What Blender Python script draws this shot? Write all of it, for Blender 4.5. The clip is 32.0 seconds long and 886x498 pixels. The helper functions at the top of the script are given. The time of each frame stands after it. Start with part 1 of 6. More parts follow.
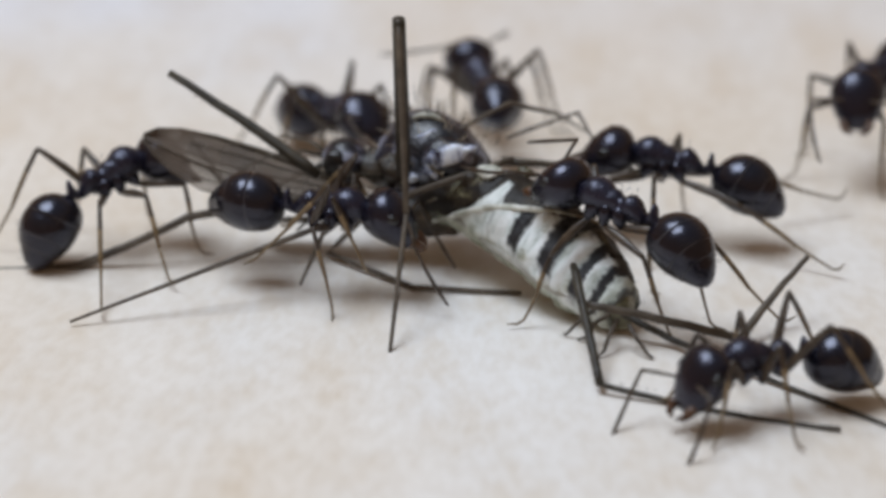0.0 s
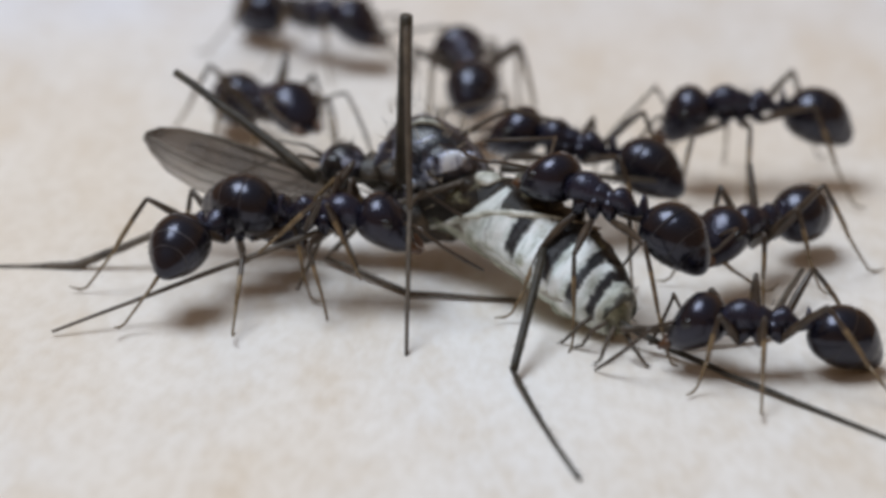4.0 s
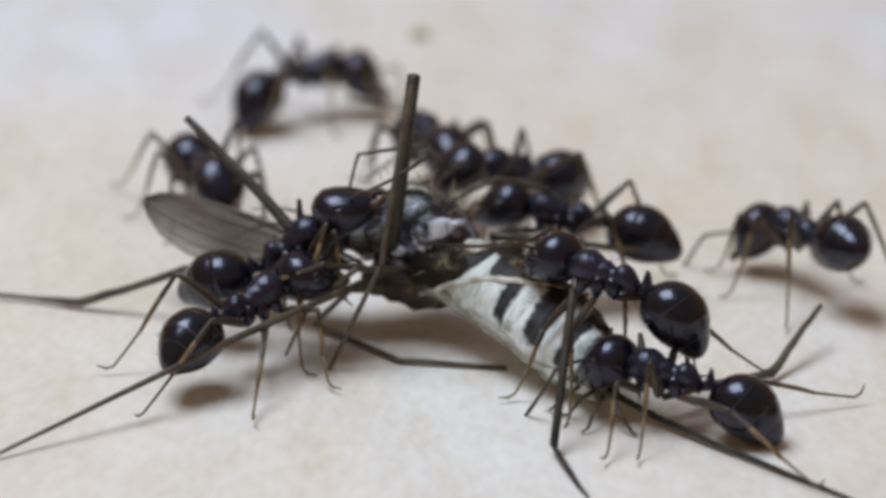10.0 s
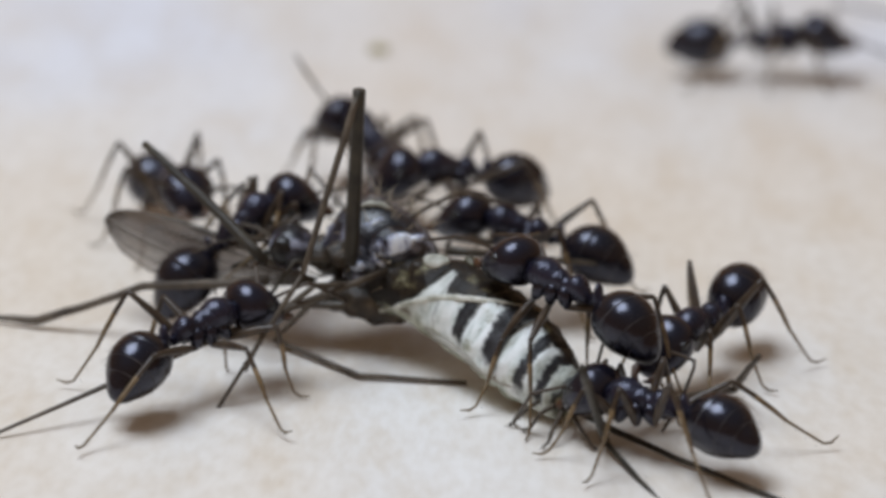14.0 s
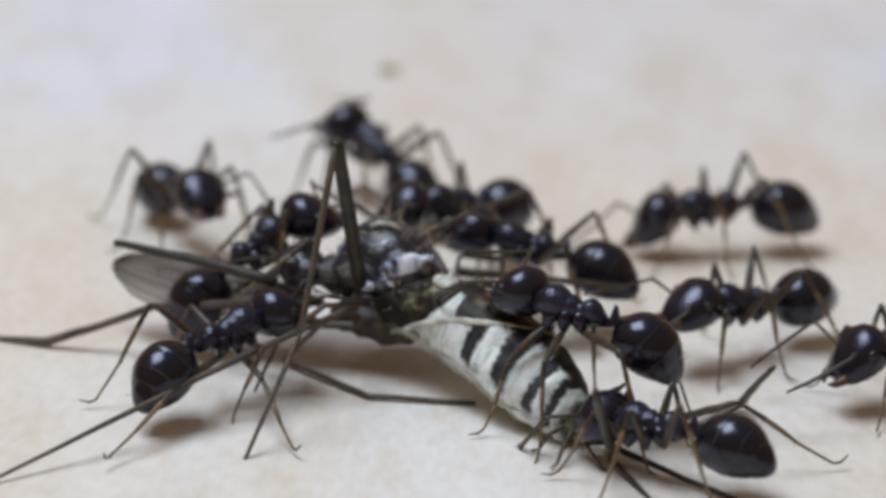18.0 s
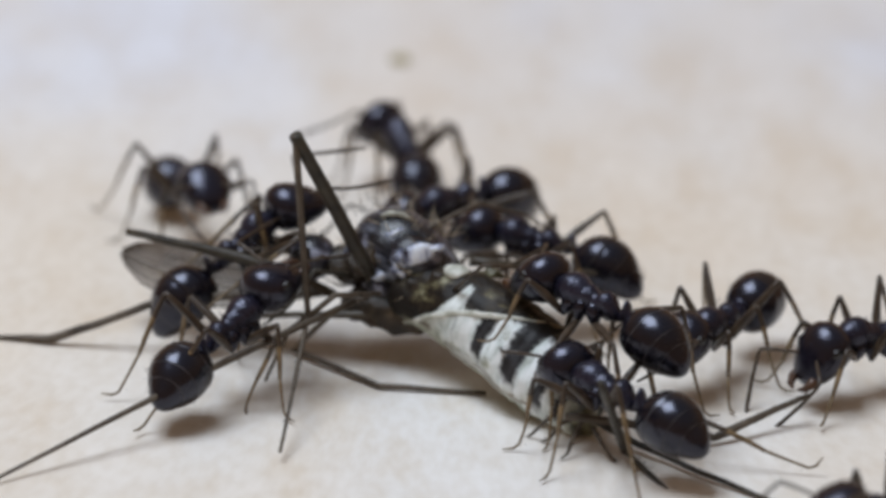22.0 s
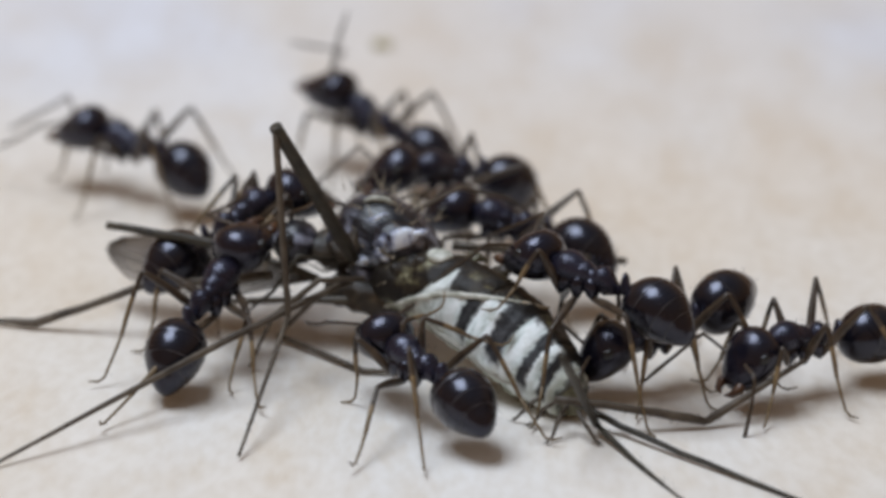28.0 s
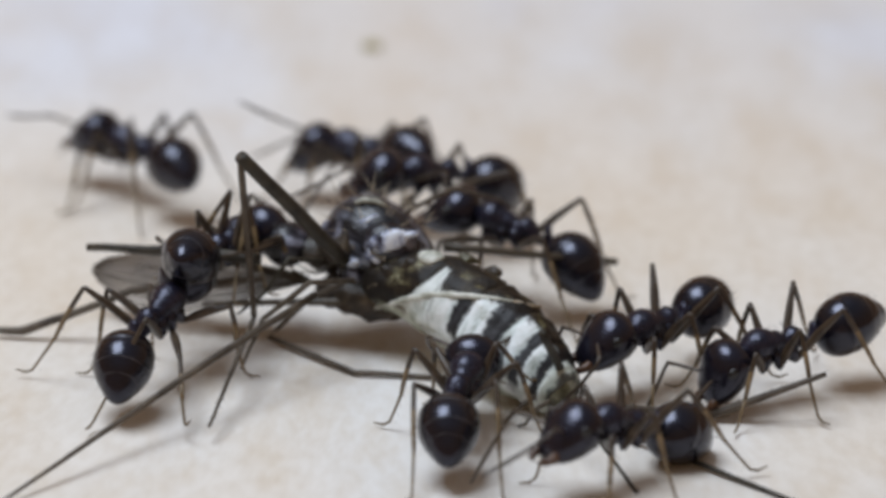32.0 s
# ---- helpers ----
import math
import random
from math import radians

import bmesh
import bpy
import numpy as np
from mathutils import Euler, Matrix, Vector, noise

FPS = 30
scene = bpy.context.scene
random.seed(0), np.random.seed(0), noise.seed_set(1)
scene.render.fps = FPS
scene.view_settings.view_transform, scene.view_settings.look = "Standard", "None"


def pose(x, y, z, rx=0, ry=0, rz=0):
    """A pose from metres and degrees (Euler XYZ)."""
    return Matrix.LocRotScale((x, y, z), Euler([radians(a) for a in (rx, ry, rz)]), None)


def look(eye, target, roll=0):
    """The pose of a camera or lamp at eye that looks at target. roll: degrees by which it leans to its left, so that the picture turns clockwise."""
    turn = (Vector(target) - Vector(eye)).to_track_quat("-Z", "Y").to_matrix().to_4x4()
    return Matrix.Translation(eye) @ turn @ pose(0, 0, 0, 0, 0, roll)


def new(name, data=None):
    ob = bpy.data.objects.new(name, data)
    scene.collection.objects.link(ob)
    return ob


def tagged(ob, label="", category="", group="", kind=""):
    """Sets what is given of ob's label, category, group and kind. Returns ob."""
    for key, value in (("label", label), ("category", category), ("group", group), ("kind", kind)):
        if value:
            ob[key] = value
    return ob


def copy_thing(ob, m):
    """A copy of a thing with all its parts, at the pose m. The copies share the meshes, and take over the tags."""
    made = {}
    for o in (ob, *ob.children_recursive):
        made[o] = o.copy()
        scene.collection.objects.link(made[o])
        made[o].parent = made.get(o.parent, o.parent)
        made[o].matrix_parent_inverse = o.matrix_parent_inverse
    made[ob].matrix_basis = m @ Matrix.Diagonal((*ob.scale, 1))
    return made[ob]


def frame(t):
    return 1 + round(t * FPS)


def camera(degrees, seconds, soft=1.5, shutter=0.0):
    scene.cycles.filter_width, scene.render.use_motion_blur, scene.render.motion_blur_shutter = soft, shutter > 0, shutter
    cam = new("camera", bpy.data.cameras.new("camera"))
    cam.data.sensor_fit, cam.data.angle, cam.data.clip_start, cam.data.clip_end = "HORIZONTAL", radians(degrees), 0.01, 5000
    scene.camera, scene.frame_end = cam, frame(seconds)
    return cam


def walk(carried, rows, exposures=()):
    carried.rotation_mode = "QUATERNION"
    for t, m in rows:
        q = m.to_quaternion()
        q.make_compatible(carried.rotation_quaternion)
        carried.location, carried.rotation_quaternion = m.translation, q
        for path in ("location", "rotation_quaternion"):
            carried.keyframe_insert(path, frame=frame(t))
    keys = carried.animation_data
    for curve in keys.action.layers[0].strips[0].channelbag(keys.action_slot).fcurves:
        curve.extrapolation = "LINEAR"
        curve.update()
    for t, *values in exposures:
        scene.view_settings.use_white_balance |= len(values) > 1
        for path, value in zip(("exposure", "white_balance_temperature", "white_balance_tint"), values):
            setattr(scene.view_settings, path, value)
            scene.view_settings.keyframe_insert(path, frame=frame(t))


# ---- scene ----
MM = 0.001
EYE = (0.0, -0.078855, 0.028701)

cam = camera(13.0, 32.0, soft=3.6)
cam.data.dof.use_dof = True
cam.data.dof.focus_distance = 0.0738
cam.data.dof.aperture_fstop = 90.0
walk(cam, [
    (0, pose(*EYE, 68.468, 0, 0.340)),
    (0.5, pose(*EYE, 68.466, -0.1, 0.317)),
    (1, pose(*EYE, 68.494, -0.2, 0.420)),
    (1.5, pose(*EYE, 68.351, -0.4, 0.468)),
    (2, pose(*EYE, 68.329, -0.4, 0.422)),
    (2.5, pose(*EYE, 68.365, -0.6, 0.457)),
    (4.5, pose(*EYE, 68.718, -0.6, 0.571)),
    (5, pose(*EYE, 68.983, -0.7, 0.628)),
    (5.5, pose(*EYE, 69.255, -0.8, 0.758)),
    (6, pose(*EYE, 69.254, -1.1, 0.823)),
    (6.5, pose(*EYE, 69.328, -0.9, 0.694)),
    (7, pose(*EYE, 69.340, -1, 0.626)),
    (7.5, pose(*EYE, 69.341, -0.9, 0.344)),
    (8, pose(*EYE, 69.372, -1, 0.156)),
    (8.5, pose(*EYE, 69.562, -0.9, 0.246)),
    (9, pose(*EYE, 69.694, -1, 0.304)),
    (9.5, pose(*EYE, 69.743, -1.2, 0.427)),
    (10, pose(*EYE, 69.549, -1.1, 0.553)),
    (10.5, pose(*EYE, 69.601, -1.1, 0.528)),
    (11, pose(*EYE, 69.745, -0.8, 0.283)),
    (11.5, pose(*EYE, 69.680, -1, 0.034)),
    (12, pose(*EYE, 69.638, -0.7, -0.243)),
    (12.5, pose(*EYE, 69.594, -1, -0.274)),
    (13, pose(*EYE, 69.725, -1, -0.175)),
    (13.5, pose(*EYE, 69.755, -1.1, -0.082)),
    (14, pose(*EYE, 69.784, -1.1, -0.083)),
    (14.5, pose(*EYE, 69.934, -1, -0.146)),
    (16.5, pose(*EYE, 69.957, -1.1, 0.076)),
    (17, pose(*EYE, 70.048, -1.1, 0.012)),
    (17.5, pose(*EYE, 70.018, -1.1, 0.107)),
    (18, pose(*EYE, 70.081, -1.2, 0.104)),
    (18.5, pose(*EYE, 70.088, -1.2, -0.028)),
    (19, pose(*EYE, 70.000, -1.2, -0.000)),
    (19.5, pose(*EYE, 70.093, -1.3, 0.070)),
    (20, pose(*EYE, 70.035, -1.4, 0.045)),
    (20.5, pose(*EYE, 70.081, -1.3, 0.059)),
    (21, pose(*EYE, 70.156, -1.2, 0.104)),
    (21.5, pose(*EYE, 69.966, -1.1, 0.176)),
    (22, pose(*EYE, 69.929, -1.3, 0.310)),
    (22.5, pose(*EYE, 70.004, -1.4, 0.364)),
    (23, pose(*EYE, 70.079, -1.3, 0.293)),
    (23.5, pose(*EYE, 69.994, -1.3, 0.277)),
    (24, pose(*EYE, 70.029, -1.2, 0.261)),
    (24.5, pose(*EYE, 69.868, -1.1, 0.285)),
    (25, pose(*EYE, 69.863, -1, 0.086)),
    (25.5, pose(*EYE, 69.916, -1.2, -0.027)),
    (27.5, pose(*EYE, 69.741, -1.2, 0.070)),
    (28, pose(*EYE, 69.707, -1, -0.062)),
    (28.5, pose(*EYE, 69.661, -1.1, -0.169)),
    (29, pose(*EYE, 69.699, -0.8, -0.368)),
    (29.5, pose(*EYE, 69.627, -0.9, -0.292)),
    (30, pose(*EYE, 69.583, -0.9, -0.215)),
    (30.5, pose(*EYE, 69.705, -0.8, -0.296)),
    (31, pose(*EYE, 69.706, -0.8, -0.281)),
    (31.5, pose(*EYE, 69.748, -0.7, -0.281)),
    (32, pose(*EYE, 69.731, -0.8, -0.281)),
])

# ---- world and lamp ----
world = bpy.data.worlds.new("world")
scene.world = world
world.use_nodes = True
bg = world.node_tree.nodes["Background"]
# made-up surroundings: cool above, warm brown at the horizon, to tint sheen and shade
wco = world.node_tree.nodes.new("ShaderNodeTexCoord")
wsep = world.node_tree.nodes.new("ShaderNodeSeparateXYZ")
wramp = world.node_tree.nodes.new("ShaderNodeValToRGB")
world.node_tree.links.new(wco.outputs["Generated"], wsep.inputs["Vector"])
world.node_tree.links.new(wsep.outputs["Z"], wramp.inputs["Fac"])
world.node_tree.links.new(wramp.outputs["Color"], bg.inputs["Color"])
wramp.color_ramp.elements[0].position, wramp.color_ramp.elements[0].color = 0.0, (0.95, 0.47, 0.19, 1)
wramp.color_ramp.elements[1].position, wramp.color_ramp.elements[1].color = 1.0, (0.84, 0.86, 0.94, 1)
wramp.color_ramp.elements.new(0.5).color = (1.0, 0.68, 0.42, 1)
bg.inputs["Strength"].default_value = 0.242

# overhead area light placed from highlights and shadows; its fixture is unknown
lamp_data = bpy.data.lights.new("desk_lamp_light", "AREA")
lamp_data.shape = "RECTANGLE"
lamp_data.size, lamp_data.size_y = 0.100, 0.082
lamp_data.energy = 0.237
lamp_data.color = (0.88, 0.985, 1.12)
lamp = new("desk_lamp_light", lamp_data)
lamp.matrix_basis = look((-0.050, -0.006, 0.160), (0, -0.003, 0))


# ---- materials ----
def material(name):
    m = bpy.data.materials.new(name)
    m.use_nodes = True
    nt = m.node_tree
    return m, nt, nt.nodes["Principled BSDF"], nt.links


def node(nt, kind, **props):
    n = nt.nodes.new(kind)
    for k, v in props.items():
        n.inputs[k].default_value = v
    return n


def ramp(nt, src, stops):
    r = nt.nodes.new("ShaderNodeValToRGB")
    while len(r.color_ramp.elements) < len(stops):
        r.color_ramp.elements.new(0.5)
    for e, (p, c) in zip(r.color_ramp.elements, stops):
        e.position, e.color = p, (*c, 1)
    nt.links.new(src, r.inputs["Fac"])
    return r


def varied(name, stops, scale, rough, spec=0.5, bump=0.0, bump_scale=None, metal=0.0, coat=0.0, stretch=None, sheen=(1, 1, 1)):
    """A noise-coloured surface; scales in 1/m."""
    m, nt, b, links = material(name)
    co = nt.nodes.new("ShaderNodeTexCoord")
    src = co.outputs["Object"]
    if stretch:
        mp = nt.nodes.new("ShaderNodeMapping")
        mp.inputs["Scale"].default_value = stretch
        links.new(src, mp.inputs["Vector"])
        src = mp.outputs["Vector"]
    n1 = node(nt, "ShaderNodeTexNoise", Scale=scale, Detail=5.0, Roughness=0.6)
    links.new(src, n1.inputs["Vector"])
    r = ramp(nt, n1.outputs["Fac"], stops)
    links.new(r.outputs["Color"], b.inputs["Base Color"])
    n2 = node(nt, "ShaderNodeTexNoise", Scale=bump_scale or scale * 4, Detail=4.0)
    links.new(src, n2.inputs["Vector"])
    rr = nt.nodes.new("ShaderNodeMapRange")
    rr.inputs["To Min"].default_value, rr.inputs["To Max"].default_value = rough * 0.75, rough * 1.3
    links.new(n2.outputs["Fac"], rr.inputs["Value"])
    links.new(rr.outputs["Result"], b.inputs["Roughness"])
    b.inputs["Specular IOR Level"].default_value = spec
    b.inputs["Metallic"].default_value = metal
    b.inputs["Coat Weight"].default_value = coat
    b.inputs["Coat Roughness"].default_value = 0.05
    b.inputs["Specular Tint"].default_value = (*sheen, 1)
    if bump:
        bp = node(nt, "ShaderNodeBump", Strength=bump, Distance=0.00003)
        links.new(n2.outputs["Fac"], bp.inputs["Height"])
        links.new(bp.outputs["Normal"], b.inputs["Normal"])
    return m


def board_material():
    m, nt, b, links = material("pale_board")
    co = nt.nodes.new("ShaderNodeTexCoord")
    mp = nt.nodes.new("ShaderNodeMapping")
    mp.inputs["Scale"].default_value = (1, 0.42, 1)
    mp.inputs["Rotation"].default_value = (0, 0, radians(12))
    links.new(co.outputs["Object"], mp.inputs["Vector"])
    big = node(nt, "ShaderNodeTexNoise", Scale=95.0, Detail=3.0, Roughness=0.55)
    mid = node(nt, "ShaderNodeTexNoise", Scale=520.0, Detail=6.0, Roughness=0.65)
    fine = node(nt, "ShaderNodeTexNoise", Scale=4200.0, Detail=4.0, Roughness=0.6)
    for n in (big, mid, fine):
        links.new(mp.outputs["Vector"], n.inputs["Vector"])
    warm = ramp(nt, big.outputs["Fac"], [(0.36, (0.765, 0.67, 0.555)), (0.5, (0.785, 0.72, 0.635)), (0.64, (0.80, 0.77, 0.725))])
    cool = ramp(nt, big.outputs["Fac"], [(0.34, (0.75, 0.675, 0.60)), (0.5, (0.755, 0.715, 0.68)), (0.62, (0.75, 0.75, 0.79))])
    # the cool pale light on the far half is painted into the colour
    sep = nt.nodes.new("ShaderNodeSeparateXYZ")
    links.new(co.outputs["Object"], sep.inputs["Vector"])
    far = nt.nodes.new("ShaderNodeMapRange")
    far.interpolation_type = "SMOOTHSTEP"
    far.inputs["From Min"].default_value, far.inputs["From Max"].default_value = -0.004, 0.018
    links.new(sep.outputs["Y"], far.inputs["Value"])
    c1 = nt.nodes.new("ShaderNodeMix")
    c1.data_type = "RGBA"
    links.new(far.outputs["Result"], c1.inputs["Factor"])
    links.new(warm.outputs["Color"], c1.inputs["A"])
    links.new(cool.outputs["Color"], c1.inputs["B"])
    c2 = ramp(nt, mid.outputs["Fac"], [(0.34, (0.94, 0.90, 0.845)), (0.5, (1, 1, 1)), (0.66, (1.045, 1.06, 1.08))])
    c3 = ramp(nt, fine.outputs["Fac"], [(0.3, (0.94, 0.92, 0.90)), (0.6, (1.02, 1.02, 1.03))])
    prev = c1.outputs["Result"]
    for c in (c2, c3):
        mx = nt.nodes.new("ShaderNodeMix")
        mx.data_type, mx.blend_type = "RGBA", "MULTIPLY"
        mx.inputs["Factor"].default_value = 1.0
        links.new(prev, mx.inputs["A"])
        links.new(c.outputs["Color"], mx.inputs["B"])
        prev = mx.outputs["Result"]
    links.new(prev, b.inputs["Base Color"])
    b.inputs["Roughness"].default_value = 0.62
    b.inputs["Specular IOR Level"].default_value = 0.35
    bp = node(nt, "ShaderNodeBump", Strength=0.35, Distance=0.00008)
    links.new(mid.outputs["Fac"], bp.inputs["Height"])
    bp2 = node(nt, "ShaderNodeBump", Strength=0.25, Distance=0.00003)
    links.new(fine.outputs["Fac"], bp2.inputs["Height"])
    links.new(bp.outputs["Normal"], bp2.inputs["Normal"])
    links.new(bp2.outputs["Normal"], b.inputs["Normal"])
    return m


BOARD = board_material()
SHELL = varied("black_cuticle", [(0.3, (0.0032, 0.0030, 0.0055)), (0.7, (0.0080, 0.0074, 0.0125))], 1800, 0.22, 0.50, 0.10, 22000, coat=0.30, sheen=(0.74, 0.76, 1.0))
HEADM = varied("dark_head_cuticle", [(0.3, (0.0034, 0.0031, 0.0060)), (0.75, (0.0100, 0.0090, 0.0165))], 1500, 0.21, 0.50, 0.30, 18000, coat=0.28, sheen=(0.74, 0.75, 1.0))
THORM = varied("dull_black_cuticle", [(0.3, (0.0044, 0.0040, 0.0092)), (0.75, (0.020, 0.018, 0.034))], 2600, 0.28, 0.62, 1.0, 7500, sheen=(0.78, 0.80, 1.0))
SEAM = varied("pale_seam_skin", [(0.42, (0.008, 0.007, 0.012)), (0.66, (0.09, 0.085, 0.09))], 2600, 0.4)
LEGM = varied("dark_brown_leg", [(0.3, (0.022, 0.015, 0.011)), (0.75, (0.085, 0.058, 0.036))], 3000, 0.34, 0.5, 0.2, 20000)
AMBER = varied("amber_leg", [(0.3, (0.10, 0.068, 0.034)), (0.75, (0.27, 0.19, 0.10))], 3000, 0.42, 0.45, 0.15, 20000)
JAW = varied("reddish_brown_jaw", [(0.3, (0.045, 0.018, 0.009)), (0.75, (0.12, 0.055, 0.022))], 3000, 0.35, 0.5)
EYEM = varied("ant_eye", [(0.3, (0.004, 0.004, 0.005)), (0.7, (0.012, 0.011, 0.012))], 9000, 0.16, 0.6, 0.4, 40000)
SILVER = varied("silvery_scales", [(0.40, (0.012, 0.012, 0.022)), (0.46, (0.15, 0.17, 0.27)), (0.51, (0.55, 0.62, 0.80)), (0.58, (0.84, 0.90, 1.0))], 3600, 0.26, 0.6, 1.0, 9000, stretch=(1.1, 1.0, 0.4))
MESO = varied("striped_thorax_shell", [(0.42, (0.009, 0.009, 0.012)), (0.52, (0.022, 0.023, 0.030)), (0.59, (0.085, 0.09, 0.115)), (0.67, (0.34, 0.37, 0.44)), (0.76, (0.75, 0.78, 0.84))], 1300, 0.27, 0.5, 0.6, 7000, stretch=(0.30, 1.9, 1.9))
PREYH = varied("dark_scaly_head", [(0.42, (0.009, 0.008, 0.012)), (0.54, (0.05, 0.048, 0.065)), (0.63, (0.26, 0.27, 0.34)), (0.74, (0.62, 0.65, 0.74))], 2000, 0.30, 0.5, 0.7, 8000, stretch=(0.35, 1.6, 1.6))
TAN = varied("tan_dry_skin", [(0.3, (0.16, 0.11, 0.065)), (0.55, (0.36, 0.29, 0.20)), (0.72, (0.58, 0.52, 0.42))], 1900, 0.5, 0.4, 0.7, 9000)
TAIL_DARK = varied("dark_brown_skin", [(0.35, (0.012, 0.009, 0.006)), (0.55, (0.05, 0.034, 0.020)), (0.72, (0.16, 0.12, 0.075))], 2000, 0.45, 0.45, 0.9, 8000)
TAIL = varied("olive_tail_skin", [(0.35, (0.055, 0.05, 0.028)), (0.52, (0.19, 0.18, 0.11)), (0.66, (0.52, 0.53, 0.43))], 2300, 0.4, 0.5, 0.8, 9000)
OLIVE = varied("olive_torn_skin", [(0.35, (0.03, 0.025, 0.013)), (0.52, (0.12, 0.11, 0.06)), (0.66, (0.34, 0.34, 0.24))], 2300, 0.45, 0.45, 0.8, 9000)
BELLY = varied("pale_grey_belly", [(0.3, (0.20, 0.19, 0.155)), (0.7, (0.42, 0.41, 0.36))], 1700, 0.5, 0.5, 0.5, 9000)
LIMB = varied("grey_brown_limb", [(0.3, (0.045, 0.035, 0.027)), (0.72, (0.14, 0.112, 0.082))], 2400, 0.5, 0.4, 0.6, 16000)
LIMBD = varied("blackish_limb", [(0.3, (0.014, 0.012, 0.009)), (0.72, (0.058, 0.048, 0.032))], 2400, 0.45, 0.4, 0.6, 16000)
PALE = varied("pale_vein", [(0.32, (0.24, 0.24, 0.18)), (0.5, (0.55, 0.56, 0.49)), (0.66, (0.80, 0.81, 0.75))], 2500, 0.45, 0.5, 0.4, 9000)
VEIN = varied("brown_vein", [(0.3, (0.045, 0.034, 0.022)), (0.7, (0.10, 0.08, 0.055))], 3000, 0.45)
CRUMB = varied("yellowish_crumb", [(0.3, (0.30, 0.25, 0.10)), (0.7, (0.52, 0.45, 0.24))], 3500, 0.8, 0.3, 0.8, 12000)


def banded_skin(length):
    """The abdomen's skin, in its own space: x runs to the tail, z up the flank. White flank with black bands, olive back, grey lower margin."""
    m, nt, b, links = material("banded_skin")
    co = nt.nodes.new("ShaderNodeTexCoord")
    mm = nt.nodes.new("ShaderNodeMapping")
    mm.inputs["Scale"].default_value = (1000, 1000, 1000)
    links.new(co.outputs["Object"], mm.inputs["Vector"])
    sep = nt.nodes.new("ShaderNodeSeparateXYZ")
    links.new(mm.outputs["Vector"], sep.inputs["Vector"])

    def grain(scale, stretch=(1, 1, 1), detail=4.0):
        mp = nt.nodes.new("ShaderNodeMapping")
        mp.inputs["Scale"].default_value = stretch
        links.new(mm.outputs["Vector"], mp.inputs["Vector"])
        nz = node(nt, "ShaderNodeTexNoise", Scale=scale, Detail=detail, Roughness=0.6)
        links.new(mp.outputs["Vector"], nz.inputs["Vector"])
        return nz.outputs["Fac"]

    def add(value, factor, base):
        """base + factor * value; base is a socket or a number"""
        ma = nt.nodes.new("ShaderNodeMath")
        ma.operation = "MULTIPLY_ADD"
        links.new(value, ma.inputs[0])
        ma.inputs[1].default_value = factor
        if isinstance(base, float):
            ma.inputs[2].default_value = base
        else:
            links.new(base, ma.inputs[2])
        return ma.outputs[0]

    def along(value, pairs):
        """A number that changes along the body: (millimetres, number) pairs, numbers from -1 to 1.5"""
        r = ramp(nt, add(value, 1 / length, 0.0), [(x / length, (((v + 1) / 2.5),) * 3) for x, v in pairs])
        return add(r.outputs["Color"], 2.5, -1.0)

    def step(value, lo, hi):
        r = nt.nodes.new("ShaderNodeMapRange")
        r.interpolation_type = "SMOOTHSTEP"
        r.inputs["From Min"].default_value, r.inputs["From Max"].default_value = lo, hi
        links.new(value, r.inputs["Value"])
        return r.outputs["Result"]

    def mix(f, a, c):
        mx = nt.nodes.new("ShaderNodeMix")
        mx.data_type = "RGBA"
        links.new(f, mx.inputs["Factor"])
        for sock, v in (("A", a), ("B", c)):
            if isinstance(v, tuple):
                mx.inputs[sock].default_value = (*v, 1)
            else:
                links.new(v, mx.inputs[sock])
        return mx.outputs["Result"]

    x, z = sep.outputs["X"], sep.outputs["Z"]
    soft, ragged_edge, fibre, blotch = grain(1.4), grain(4.2, (1, 1, 1.6)), grain(3.0, (1.6, 1, 0.45)), grain(1.9, (0.8, 1, 1.2))
    xs = add(ragged_edge, 0.20, add(soft, 0.30, add(z, 0.06, x)))
    zs = add(ragged_edge, 0.20, add(soft, 0.40, z))
    white = ramp(nt, fibre, [(0.30, (0.46, 0.51, 0.47)), (0.42, (0.75, 0.82, 0.82)), (0.56, (0.90, 0.945, 0.96))]).outputs["Color"]
    sheer = ramp(nt, fibre, [(0.32, (0.14, 0.15, 0.09)), (0.48, (0.36, 0.38, 0.29)), (0.64, (0.58, 0.61, 0.53))]).outputs["Color"]
    olive = ramp(nt, blotch, [(0.46, (0.010, 0.007, 0.005)), (0.56, (0.026, 0.018, 0.010)), (0.63, (0.11, 0.095, 0.048)), (0.72, (0.32, 0.31, 0.21))]).outputs["Color"]
    black = ramp(nt, fibre, [(0.35, (0.012, 0.012, 0.014)), (0.65, (0.045, 0.044, 0.048))]).outputs["Color"]
    tan = ramp(nt, fibre, [(0.35, (0.14, 0.10, 0.06)), (0.65, (0.42, 0.35, 0.26))]).outputs["Color"]
    # the white turns sheer and greenish towards the tail and near the bands
    flank = mix(along(x, [(0.0, 0.5), (1.2, 0.50), (1.8, 0.32), (2.6, 0.08), (3.8, 0.05), (4.6, 0.2), (5.2, 0.8)]), white, sheer)
    flank = mix(step(blotch, 0.58, 0.76), flank, sheer)
    # black bands, thinning out above the lower margin
    bands = along(xs, [(2.16, 0.0), (2.22, 0.40), (2.28, 0.0), (2.69, 0.0), (2.77, 1.0), (3.03, 1.0), (3.13, 0.0), (3.60, 0.0), (3.68, 1.0), (4.04, 1.0), (4.13, 0.0),
                       (4.52, 0.0), (4.58, 1.0), (4.75, 1.0), (4.81, 0.0), (5.02, 0.0), (5.08, 1.0), (5.20, 1.0), (5.26, 0.0), (5.40, 0.0), (5.46, 0.8)])
